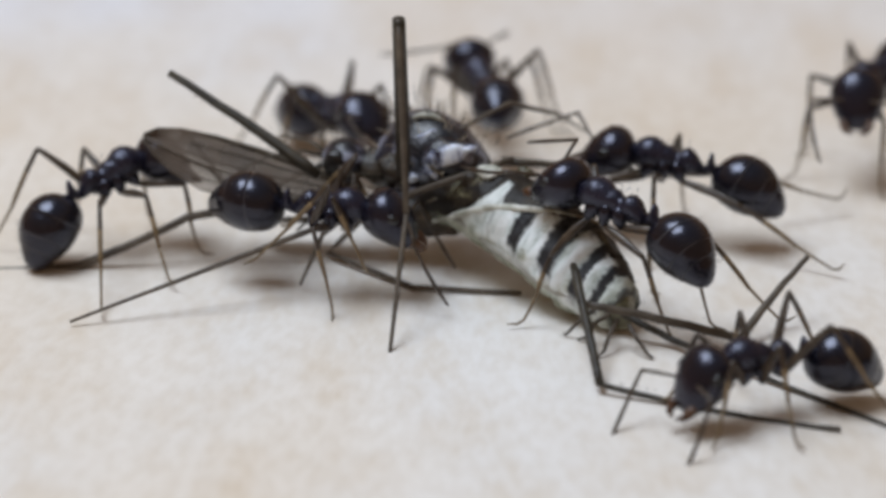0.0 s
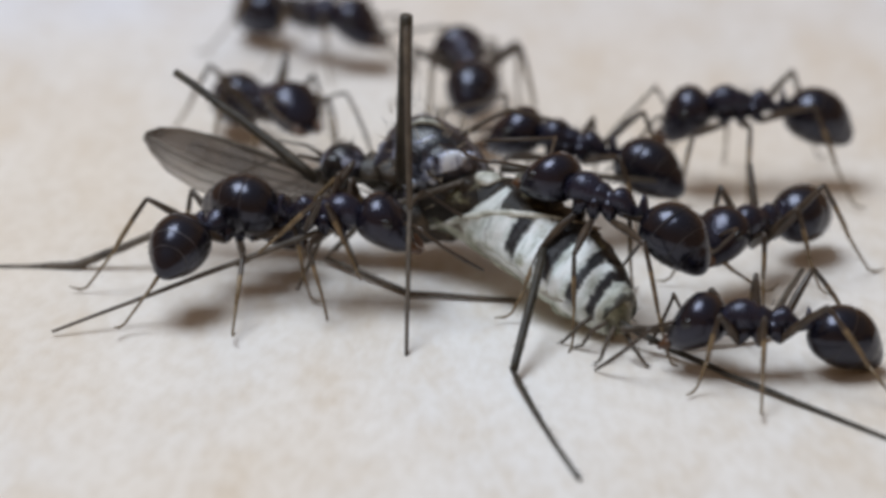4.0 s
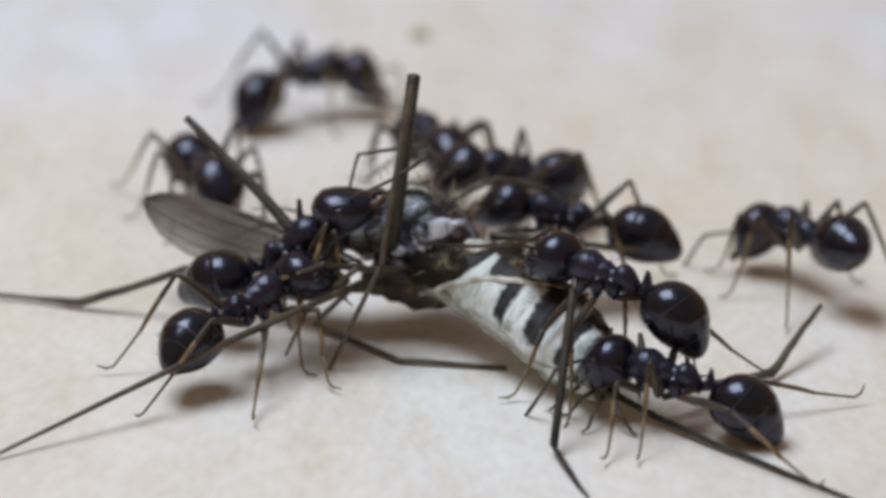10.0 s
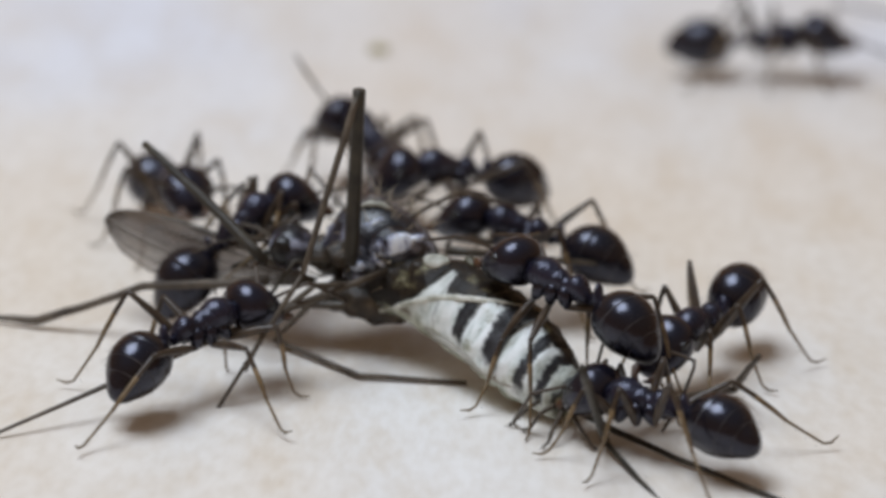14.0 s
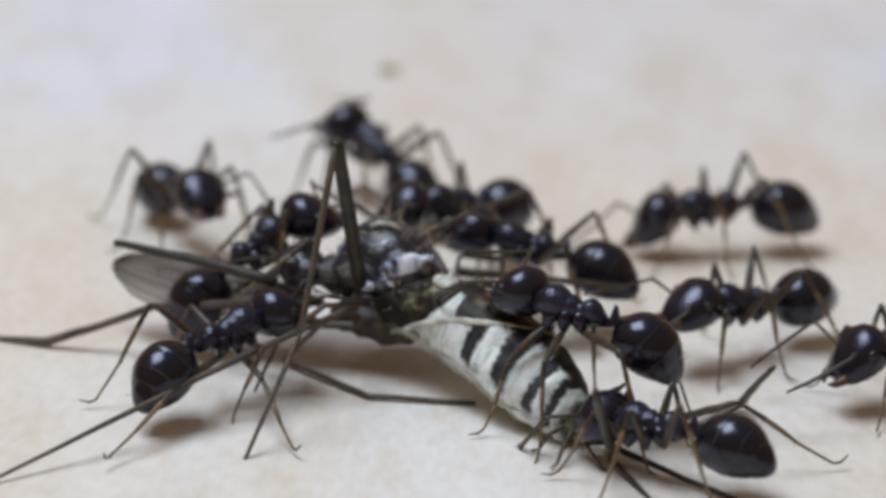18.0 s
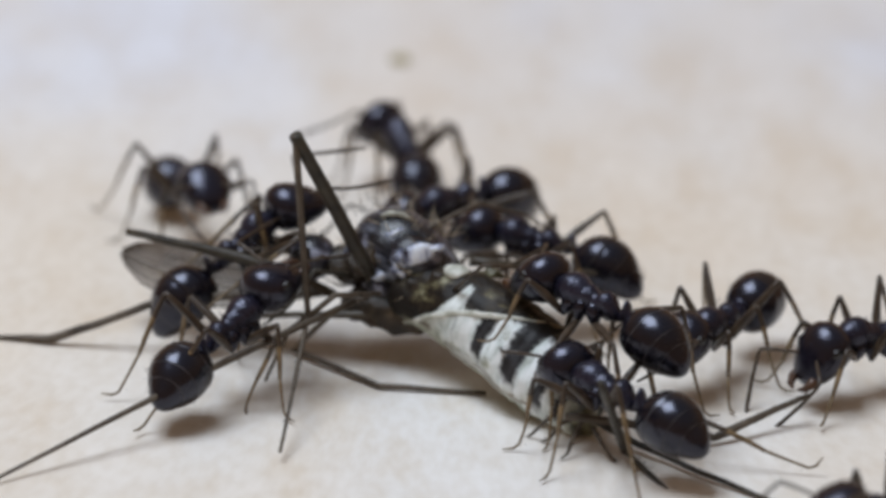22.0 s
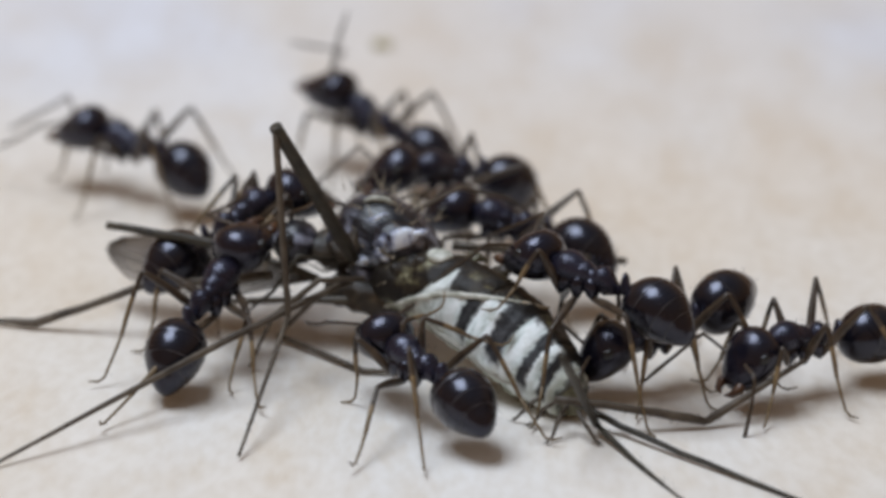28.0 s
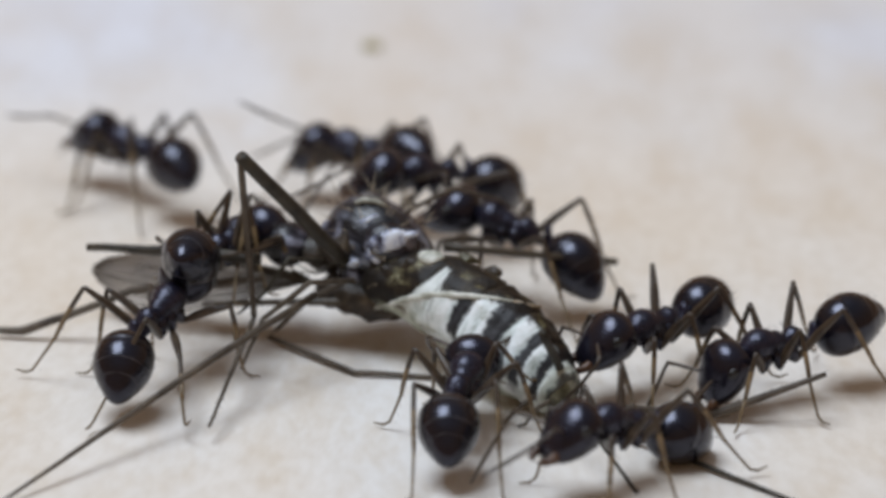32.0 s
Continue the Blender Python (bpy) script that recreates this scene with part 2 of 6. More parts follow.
    fade = nt.nodes.new("ShaderNodeMath")
    fade.operation = "MULTIPLY"
    links.new(bands, fade.inputs[0])
    links.new(step(add(x, 0.05, zs), 0.06, 0.26), fade.inputs[1])
    flank = mix(fade.outputs[0], flank, black)
    # tan skin at the base, below, spread wider to paint in its shaded edge
    flank = mix(step(add(x, 1.25, add(zs, 1.0, 0.0)), 1.65, 1.05), flank, tan)
    # grey, half-clear lower margin
    col = mix(step(add(x, 0.06, zs), 0.16, -0.06), flank, sheer)
    # the dark back begins high on the flank, and comes down to the base
    line_ = along(add(soft, 0.3, x), [(0.40, -0.60), (0.95, -0.45), (1.52, -0.05), (1.72, 0.34), (1.88, 0.80), (2.04, 0.76), (2.18, 0.40), (2.55, 0.44), (3.2, 0.74), (3.9, 0.80), (4.8, 0.66), (5.4, 0.40)])
    over = nt.nodes.new("ShaderNodeMath")
    over.operation = "SUBTRACT"
    links.new(zs, over.inputs[0])
    links.new(line_, over.inputs[1])
    col = mix(step(over.outputs[0], 0.24, 0.36), col, olive)
    links.new(col, b.inputs["Base Color"])
    b.inputs["Roughness"].default_value = 0.5
    b.inputs["Specular IOR Level"].default_value = 0.3
    bp = node(nt, "ShaderNodeBump", Strength=0.9, Distance=0.00006)
    links.new(fibre, bp.inputs["Height"])
    bp2 = node(nt, "ShaderNodeBump", Strength=0.7, Distance=0.00012)
    links.new(soft, bp2.inputs["Height"])
    links.new(bp.outputs["Normal"], bp2.inputs["Normal"])
    links.new(bp2.outputs["Normal"], b.inputs["Normal"])
    return m


def membrane_material():
    m, nt, b, links = material("smoky_wing_membrane")
    co = nt.nodes.new("ShaderNodeTexCoord")
    n = node(nt, "ShaderNodeTexNoise", Scale=900.0, Detail=4.0)
    links.new(co.outputs["Object"], n.inputs["Vector"])
    r = ramp(nt, n.outputs["Fac"], [(0.3, (0.075, 0.055, 0.042)), (0.7, (0.20, 0.155, 0.12))])
    links.new(r.outputs["Color"], b.inputs["Base Color"])
    # dense along the front edge, clear towards the hind edge
    sep = nt.nodes.new("ShaderNodeSeparateXYZ")
    links.new(co.outputs["Object"], sep.inputs["Vector"])
    ab = nt.nodes.new("ShaderNodeMath")
    ab.operation = "ABSOLUTE"
    links.new(sep.outputs["Y"], ab.inputs[0])
    a = nt.nodes.new("ShaderNodeMapRange")
    a.inputs["From Min"].default_value, a.inputs["From Max"].default_value = 0.0002, 0.0009
    a.inputs["To Min"].default_value, a.inputs["To Max"].default_value = 0.74, 0.36
    links.new(ab.outputs[0], a.inputs["Value"])
    links.new(a.outputs["Result"], b.inputs["Alpha"])
    b.inputs["Roughness"].default_value = 0.5
    b.inputs["Specular IOR Level"].default_value = 0.18
    return m


WING = membrane_material()


# ---- mesh helpers (all shapes in millimetres) ----
def part(name, bm, mats, parent, label="", smooth=True):
    """Links a bmesh as one mesh object under a thing or part."""
    me = bpy.data.meshes.new(name)
    bmesh.ops.recalc_face_normals(bm, faces=bm.faces)
    for f in bm.faces:
        f.smooth = smooth
    for v in bm.verts:
        v.co *= MM
    bm.to_mesh(me)
    bm.free()
    for m in (mats if isinstance(mats, (list, tuple)) else [mats]):
        me.materials.append(m)
    ob = new(name, me)
    ob.parent = parent
    if label:
        tagged(ob, label=label)
    return ob


def loft(stations, n=14, bm=None, mat_of=None, jitter=0.0, square=1.0):
    """Skin over ellipses (x, y, z, ry, rz) across the x axis, closed at both ends."""
    bm = bm or bmesh.new()
    rings = []
    for x, y, z, ry, rz in stations:
        ring = []
        for i in range(n):
            a = 2 * math.pi * i / n
            k = 1 + random.uniform(-jitter, jitter)
            c, d = math.cos(a), math.sin(a)
            ring.append(bm.verts.new((x, y + ry * k * math.copysign(abs(c) ** square, c), z + rz * k * math.copysign(abs(d) ** square, d))))
        rings.append(ring)
    for s in range(len(rings) - 1):
        for i in range(n):
            f = bm.faces.new((rings[s][i], rings[s][(i + 1) % n], rings[s + 1][(i + 1) % n], rings[s + 1][i]))
            if mat_of:
                f.material_index = mat_of(s, i)
    for ring, st, s in ((rings[0], stations[0], 0), (rings[-1], stations[-1], len(rings) - 2)):
        c = bm.verts.new(st[:3])
        for i in range(n):
            f = bm.faces.new((ring[i], ring[(i + 1) % n], c))
            if mat_of:
                f.material_index = mat_of(s, i)
    return bm


def tube(points, radii, n=8, bm=None, mat_of=None):
    """A tapered tube along points."""
    bm = bm or bmesh.new()
    pts = [Vector(p) for p in points]
    rings = []
    side = None
    for i, p in enumerate(pts):
        d = (pts[min(i + 1, len(pts) - 1)] - pts[max(i - 1, 0)]).normalized()
        if side is None:
            side = d.orthogonal().normalized()
        side = (side - d * side.dot(d)).normalized()
        up = d.cross(side)
        rings.append([bm.verts.new(p + radii[i] * (math.cos(2 * math.pi * k / n) * side + math.sin(2 * math.pi * k / n) * up)) for k in range(n)])
    for s in range(len(rings) - 1):
        for k in range(n):
            f = bm.faces.new((rings[s][k], rings[s][(k + 1) % n], rings[s + 1][(k + 1) % n], rings[s + 1][k]))
            if mat_of:
                f.material_index = mat_of(s)
    for ring, s in ((rings[0], 0), (rings[-1], len(rings) - 2)):
        f = bm.faces.new(ring)
        if mat_of:
            f.material_index = mat_of(s)
    return bm


def ball(c, r, bm=None, n=10):
    """An ellipsoid at c with radii r."""
    st = []
    for i in range(1, n):
        a = math.pi * i / n
        st.append((c[0] - r[0] * math.cos(a), c[1], c[2], r[1] * math.sin(a), r[2] * math.sin(a)))
    return loft(st, 12, bm)


def ragged(bm, amount, scale, seed=0.0):
    """Pushes a mesh's points about by noise, for torn and lumpy outlines."""
    for v in bm.verts:
        v.co += amount * 0.4 * noise.noise_vector(v.co * scale + Vector((seed * 7, 3.1, seed)))


def hairs(bm, spots, length, r=0.006):
    """Short stiff bristles: (place, way) pairs."""
    for p, d in spots:
        p, d = Vector(p), Vector(d).normalized()
        s = d.orthogonal().normalized() * r
        u = d.cross(s)
        base = [bm.verts.new(p + q) for q in (s, -0.5 * s + 0.87 * u, -0.5 * s - 0.87 * u)]
        tip = bm.verts.new(p + d * length * random.uniform(0.7, 1.2))
        for i in range(3):
            bm.faces.new((base[i], base[(i + 1) % 3], tip))


# ---- the board ----
def board():
    bm = bmesh.new()
    bmesh.ops.create_grid(bm, x_segments=8, y_segments=8, size=300)
    for v in bm.verts:
        v.co.z = 0
    geo = bmesh.ops.extrude_face_region(bm, geom=bm.faces[:])
    for v in geo["geom"]:
        if isinstance(v, bmesh.types.BMVert):
            v.co.z = -6
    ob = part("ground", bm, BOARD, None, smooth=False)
    tagged(ob, label="pale cream board with faint grain under the insects", category="board", kind="structure")


board()


def crumb(x, y, r):
    bm = bmesh.new()
    bmesh.ops.create_icosphere(bm, subdivisions=2, radius=r)
    for v in bm.verts:
        v.co *= 1 + 0.35 * noise.noise(v.co * 5 / r * 0.3)
        v.co.z *= 0.4
        v.co.z += r * 0.25
    ob = part("crumb", bm, CRUMB, None)
    ob.location = (x * MM, y * MM, 0)
    tagged(ob, label="tiny yellowish crumb lying on the pale board", category="crumb")


crumb(-0.88, 13.14, 0.27)

# ---- ants ----
NECK, PETIOLE = 0.62, 1.12
HIPS = ((0.40, 0.20, -0.40), (0.02, 0.22, -0.42), (-0.36, 0.20, -0.38))
FEET = ((1.30, 1.05), (-0.10, 1.45), (-2.05, 1.35))
FEMUR = (1.0, 1.15, 1.45)
SHIN = (1.55, 1.85, 2.35)


def build_ant():
    ant = new("ant")
    random.seed(5)
    # mesosoma: a round pronotum, a saddle, the propodeum behind it
    bm = loft([(0.76, 0, -0.03, 0.10, 0.11), (0.68, 0, 0.0, 0.19, 0.19), (0.56, 0, 0.05, 0.285, 0.27), (0.40, 0, 0.08, 0.335, 0.315), (0.24, 0, 0.08, 0.33, 0.315),
               (0.10, 0, 0.05, 0.285, 0.28), (0.01, 0, 0.01, 0.25, 0.24), (-0.08, 0, 0.02, 0.235, 0.235), (-0.17, 0, -0.02, 0.205, 0.205), (-0.25, 0, -0.05, 0.195, 0.19),
               (-0.34, 0, 0.0, 0.225, 0.225), (-0.46, 0, 0.02, 0.235, 0.24), (-0.58, 0, -0.03, 0.21, 0.215), (-0.69, 0, -0.12, 0.155, 0.15), (-0.77, 0, -0.17, 0.10, 0.10)], 20, jitter=0.025)
    # plates between the leg bases
    loft([(0.62, 0, -0.10, 0.10, 0.10), (0.44, 0, -0.16, 0.20, 0.17), (0.20, 0, -0.17, 0.22, 0.19), (-0.05, 0, -0.17, 0.21, 0.19), (-0.35, 0, -0.15, 0.19, 0.17), (-0.58, 0, -0.14, 0.10, 0.1)], 12, bm)
    hairs(bm, [((random.uniform(-0.5, 0.5), random.uniform(-0.2, 0.2), 0.28), (random.uniform(-.5, .2), random.uniform(-.5, .5), 1)) for _ in range(26)], 0.11)
    mesosoma = part("mesosoma", bm, THORM, ant)
    # drop-shaped hips under it
    for (x, y, z), lean in zip(HIPS, (0.16, 0.0, -0.14)):
        for s in (1, -1):
            bm = tube([(x - lean, y * 0.45 * s, -0.02), (x - lean * 0.8, y * 0.7 * s, -0.10), (x - lean * 0.5, y * 0.85 * s, -0.20), (x - lean * 0.2, y * 0.95 * s, -0.31), (x, y * s, z), (x, y * s, z - 0.04)],
                      [0.10, 0.155, 0.165, 0.125, 0.075, 0.04], 9)
            part("hip", bm, HEADM, mesosoma)
    # petiole with its upright scale
    bm = loft([(-0.70, 0, -0.17, 0.09, 0.09), (-0.80, 0, -0.17, 0.085, 0.09), (-0.86, 0, -0.08, 0.12, 0.17), (-0.90, 0, 0.0, 0.15, 0.235), (-0.95, 0, -0.02, 0.14, 0.21),
               (-1.00, 0, -0.14, 0.09, 0.10), (-1.16, 0, -0.13, 0.085, 0.09)], 12)
    part("petiole", bm, THORM, ant)
    # gaster, in its own space behind the pivot
    prof = [(0.10, 0.06), (0.08, 0.17), (0.03, 0.31), (-0.05, 0.43), (-0.15, 0.515), (-0.27, 0.575), (-0.37, 0.603), (-0.395, 0.607), (-0.415, 0.598),
            (-0.50, 0.618), (-0.62, 0.622), (-0.76, 0.602), (-0.86, 0.575), (-0.88, 0.568), (-0.90, 0.556), (-1.00, 0.515), (-1.10, 0.455), (-1.16, 0.415), (-1.175, 0.398),
            (-1.27, 0.345), (-1.36, 0.28), (-1.44, 0.205), (-1.495, 0.13), (-1.525, 0.05)]
    bm = loft([(x, 0, 0.11 * math.sin(-x * 1.7) - 0.03 + 0.03 * x, r * 0.94, r * 0.96) for x, r in prof], 28, mat_of=lambda q, i: 1 if q in (7, 13, 17) else 0)
    gaster = part("gaster", bm, [SHELL, SEAM], ant)
    spots = []
    for _ in range(70):
        x = -random.uniform(0.3, 1.45)
        r = np.interp(-x, [-p[0] for p in prof], [p[1] for p in prof])
        a = random.uniform(0, 2 * math.pi)
        spots.append(((x, r * 0.99 * math.cos(a), 0.08 + r * 0.92 * math.sin(a)), (-0.9, math.cos(a), math.sin(a))))
    bm = bmesh.new()
    hairs(bm, spots, 0.11, 0.005)
    tagged(part("bristles", bm, LEGM, gaster, "sparse short pale bristles"), kind="stuff")
    # head, in its own space ahead of the neck
    bm = loft([(-0.03, 0, 0, 0.11, 0.11), (0.03, 0, 0.04, 0.29, 0.27), (0.13, 0, 0.06, 0.44, 0.40), (0.30, 0, 0.07, 0.54, 0.49), (0.50, 0, 0.05, 0.575, 0.515),
               (0.70, 0, -0.02, 0.55, 0.475), (0.90, 0, -0.11, 0.47, 0.39), (1.06, 0, -0.19, 0.36, 0.27), (1.15, 0, -0.24, 0.27, 0.17), (1.18, 0, -0.26, 0.18, 0.09)], 22)
    hairs(bm, [((random.uniform(0.2, 0.8), random.uniform(-0.3, 0.3), 0.36), (random.uniform(-.2, .6), random.uniform(-.5, .5), 1)) for _ in range(14)], 0.1)
    head = part("head", bm, HEADM, ant)
    for s in (1, -1):
        part("eye", ball((0.57, 0.50 * s, 0.16), (0.14, 0.07, 0.11)), EYEM, head)
        bm = tube([(1.02, 0.22 * s, -0.2), (1.18, 0.27 * s, -0.26), (1.33, 0.2 * s, -0.31), (1.40, 0.06 * s, -0.33)], [0.10, 0.10, 0.07, 0.02], 8)
        part("mandible", bm, JAW, head, "reddish brown toothed jaw")
        bm = tube([(0, 0, 0), (0.08, 0.18 * s, 0.10), (0.22, 0.55 * s, 0.24), (0.30, 0.74 * s, 0.30), (0.42, 0.77 * s, 0.24), (0.85, 0.74 * s, 0.08), (1.35, 0.66 * s, -0.08), (1.75, 0.56 * s, -0.2)],
                  [0.035, 0.032, 0.036, 0.042, 0.034, 0.036, 0.042, 0.024], 7)
        an = part("antenna", bm, LEGM, head, "thin elbowed brown antenna")
        an.location = (0.84 * MM, 0.17 * s * MM, 0.12 * MM)
    # legs
    for i in range(3):
        for s in (1, -1):
            a, b = FEMUR[i], SHIN[i]
            bm = tube([(0, 0, 0), (0.08, 0, 0), (0.3 * a, 0, 0.02), (0.55 * a, 0, 0.03), (0.9 * a, 0, 0.01), (a, 0, 0)], [0.05, 0.062, 0.088, 0.084, 0.056, 0.048], 9)
            fem = part("femur", bm, LEGM, ant)
            t = b * 0.56
            bm = tube([(0, 0, 0), (0.06, 0, 0), (0.4 * t, 0, 0.015), (0.75 * t, 0, 0.01), (t, 0, -0.01)], [0.04, 0.045, 0.052, 0.048, 0.038], 8, mat_of=lambda q: 0 if q < 2 else 1)
            tube([(t * 0.98, 0, -0.01), (t + 0.4 * (b - t), 0, 0.02), (b - 0.16, 0, 0.06), (b - 0.05, 0, 0.16), (b - 0.01, 0.02, 0.36)], [0.034, 0.028, 0.026, 0.028, 0.012], 7, bm, mat_of=lambda q: 1)
            hairs(bm, [((x * b / 9, 0, -0.045), (0.8, random.uniform(-.4, .4), -1)) for x in range(1, 9)], 0.07, 0.005)
            shin = part("shin", bm, [LEGM, AMBER], fem, "brown shin with amber foot")
            shin.location = (a * MM, 0, 0)
    return ant


ANT_LABELS = (
    "glossy black ant standing on the board, tugging at the wing",
    "glossy black ant biting the head end of the prey",
    "black ant crouching behind the smoky wing on the board",
    "black ant wandering over the pale board behind the prey",
    "glossy black ant climbing over the banded abdomen, head down",
    "glossy black ant pulling at the tip of the abdomen",
    "black ant leaning on the prey from behind, gaster raised",
    "black ant with raised head behind the dark thorax",
    "glossy black ant gripping the flank behind the abdomen",
    "black ant searching the board beside the stray hind leg",
    "black ant hurrying over the board behind the others",
    "glossy black ant dragging a loose brown hind leg",
    "black ant passing by on the empty board in front",
)
first_ant = build_ant()
ants = [first_ant] + [copy_thing(first_ant, Matrix.Identity(4)) for _ in ANT_LABELS[1:]]
for ob, text in zip(ants, ANT_LABELS):
    tagged(ob, label=text, category="ant", group="ants round the prey")

# ---- the prey: a banded gnat lying on its side ----
prey = new("dead_gnat")
tagged(prey, label="dead gnat with black and white banded abdomen and long legs", category="insect")
limbs = {}
droop = []
RIB = [(0.45, -0.58), (0.80, -0.40), (1.46, -0.04), (2.02, 0.29), (2.60, 0.54), (3.10, 0.78), (3.42, 0.95), (3.62, 1.06)]


def prey_body():
    random.seed(11)
    # thorax
    bm = loft([(-1.15, 0, 0, 0.3, 0.3), (-1.0, 0, 0.05, 0.55, 0.55), (-0.7, 0, 0.08, 0.78, 0.78), (-0.3, 0, 0.1, 0.86, 0.92), (0.2, 0, 0.1, 0.84, 0.9),
               (0.6, 0, 0.04, 0.72, 0.76), (0.95, 0, 0, 0.55, 0.58), (1.1, 0, 0, 0.36, 0.38)], 30, jitter=0.02)
    ragged(bm, 0.14, 2.0, 3)
    spots = []
    for _ in range(120):
        a, x = random.uniform(0, 2 * math.pi), random.uniform(-1.0, 0.9)
        spots.append(((x, 0.95 * math.cos(a), 0.1 + 1.0 * math.sin(a)), (-0.4, math.cos(a), math.sin(a))))
    th = part("thorax", bm, MESO, prey, "dark thorax with silvery scale patches")
    bm = bmesh.new()
    hairs(bm, spots, 0.28, 0.012)
    tagged(part("bristles", bm, LIMBD, th), kind="stuff")
    th.matrix_basis = pose(-0.55 * MM, -6.1 * MM, 1.9 * MM, 40, 12, -40)
    # thorax underside, a dark lump also standing in for the shade beneath the body
    bm = ball((0, 0, 0), (1.0, 0.42, 0.40), n=22)
    ragged(bm, 0.4, 2.2, 5)
    ragged(bm, 0.18, 6.0, 2)
    br = part("breast", bm, TAIL_DARK, prey, "dark brown lump for the thorax underside and its shade")
    br.matrix_basis = pose(-0.80 * MM, -6.90 * MM, 1.06 * MM, 0, 10, -16)
    # dark filler lumps between thorax and head, made up in place of clutter
    for p, r, q in (((-1.50, -6.25, 1.80), (0.62, 0.40, 0.40), (0, 6, -8)), ((-1.35, -6.65, 2.05), (0.40, 0.26, 0.28), (10, -30, 10))):
        bm = ball((0, 0, 0), r, n=18)
        ragged(bm, 0.42, 2.8, p[0])
        ragged(bm, 0.16, 7.0, p[1])
        nk = part("neck_fold", bm, TAIL_DARK, prey, "dark brown filler lump between thorax and head")
        nk.matrix_basis = pose(*[v * MM for v in p], *q)
    # raised plates on the thorax
    lumps = ((-0.55, -0.62, 0.62, 0.36, 1.6), (0.1, -0.9, 0.0, 0.42, 1.3),
             (-0.75, -0.75, 0.1, 0.40, 1.2), (0.75, -0.6, 0.2, 0.36, 1.3), (-0.4, -0.85, -0.35, 0.36, 1.4), (0.45, -0.75, -0.4, 0.37, 1.4))
    for x, y, z, r, sx in lumps:
        bm = ball((0, 0, 0), (r * sx, r, r * 0.5), n=14)
        ragged(bm, 0.22, 3.0, x)
        pl = part("plate", bm, PREYH, th)
        d = Vector((0.2 * x, y, z)).normalized()
        pl.matrix_basis = Matrix.Translation(Vector((x, y, z)) * MM) @ d.to_track_quat("Z", "X").to_matrix().to_4x4()
    # matted pale hair and splinters on the thorax
    bm = bmesh.new()
    spots = []
    for _ in range(90):
        a, x = random.uniform(0, 2 * math.pi), random.uniform(-1.0, 1.0)
        spots.append(((x, 0.88 * math.cos(a), 0.1 + 0.92 * math.sin(a)), (random.uniform(-1.2, 1.2), math.cos(a) + random.uniform(-.8, .8), math.sin(a))))
    hairs(bm, spots, 0.42, 0.018)
    tagged(part("matted_hair", bm, TAN, th, "tan matted hair"), kind="stuff")
    for _ in range(16):
        a, x = random.uniform(2.6, 6.0), random.uniform(-0.9, 0.9)
        p0 = Vector((x, 0.9 * math.cos(a), 0.1 + 0.95 * math.sin(a)))
        d = Vector((random.uniform(-1, 1), random.uniform(-0.6, 0.6), random.uniform(-0.4, 0.6)))
        bm = tube([p0, p0 + d * 0.35 + Vector((0, math.cos(a), math.sin(a))) * 0.12, p0 + d * 0.75], [0.035, 0.03, 0.012], 6)
        part("splinter", bm, random.choice((TAN, LIMB, PALE)), th)
    # a dark shoulder with silvery streaks of scales
    bm = ball((0, 0, 0), (0.52, 0.30, 0.44), n=16)
    ragged(bm, 0.12, 3.0, 2)
    sh = part("shoulder", bm, PREYH, prey, "dark domed shoulder")
    sh.matrix_basis = pose(-0.33 * MM, -6.98 * MM, 2.24 * MM, -20, 8, 0)
    for p, r, q in (((-0.34, -7.20, 2.40), (0.40, 0.10, 0.22), (-15, -14, 6)), ((-0.70, -7.14, 2.20), (0.24, 0.07, 0.09), (0, -66, 0)), ((0.02, -7.16, 2.54), (0.24, 0.07, 0.07), (0, -8, 0)),
                    ((-0.60, -7.22, 2.02), (0.12, 0.05, 0.07), (0, 30, 0)), ((-1.05, -7.0, 1.85), (0.16, 0.06, 0.12), (0, 20, 0)), ((-0.75, -6.9, 2.75), (0.20, 0.06, 0.05), (0, -20, 0))):
        bm = ball((0, 0, 0), r, n=12)
        ragged(bm, 0.12, 5.4, p[0])
        pl = part("scale_patch", bm, SILVER, prey, "bright silvery patch of scales")
        pl.matrix_basis = pose(*[v * MM for v in p], *q)
    bm = tube([(-1.04, -6.34, 2.88), (-0.85, -6.34, 2.94), (-0.62, -6.36, 2.92), (-0.36, -6.40, 2.80)], [0.03, 0.07, 0.065, 0.03], 8)
    ragged(bm, 0.12, 4.0, 2)
    part("pale_line", bm, PALE, prey, "pale streak across the top of the thorax")
    # head with eyes, beak and feelers
    bm = ball((0, 0, 0), (0.48, 0.52, 0.46))
    hd = part("head", bm, PREYH, prey, "small dark head with bristles")
    bm = bmesh.new()
    hairs(bm, [((random.uniform(-.2, .3), random.uniform(-.3, .3), 0.4), (random.uniform(-.4, .4), random.uniform(-.4, .4), 1)) for _ in range(20)], 0.2, 0.01)
    tagged(part("bristles", bm, LIMBD, hd), kind="stuff")
    hd.matrix_basis = pose(-2.38 * MM, -6.1 * MM, 1.9 * MM, 0, 0, 170)
    for s in (1, -1):
        part("eye", ball((0.12, 0.36 * s, 0.05), (0.26, 0.18, 0.3)), EYEM, hd)
        bm = tube([(0.4, 0.1 * s, 0.1), (0.8, 0.3 * s, 0.25), (1.4, 0.6 * s, 0.2), (1.9, 0.85 * s, 0.0)], [0.06, 0.03, 0.025, 0.012], 6)
        hairs(bm, [((0.5 + 0.1 * k, (0.15 + 0.05 * k) * s, 0.2), (0.3, random.uniform(-1, 1), 1)) for k in range(12)], 0.3, 0.006)
        part("antenna", bm, LIMB, hd)
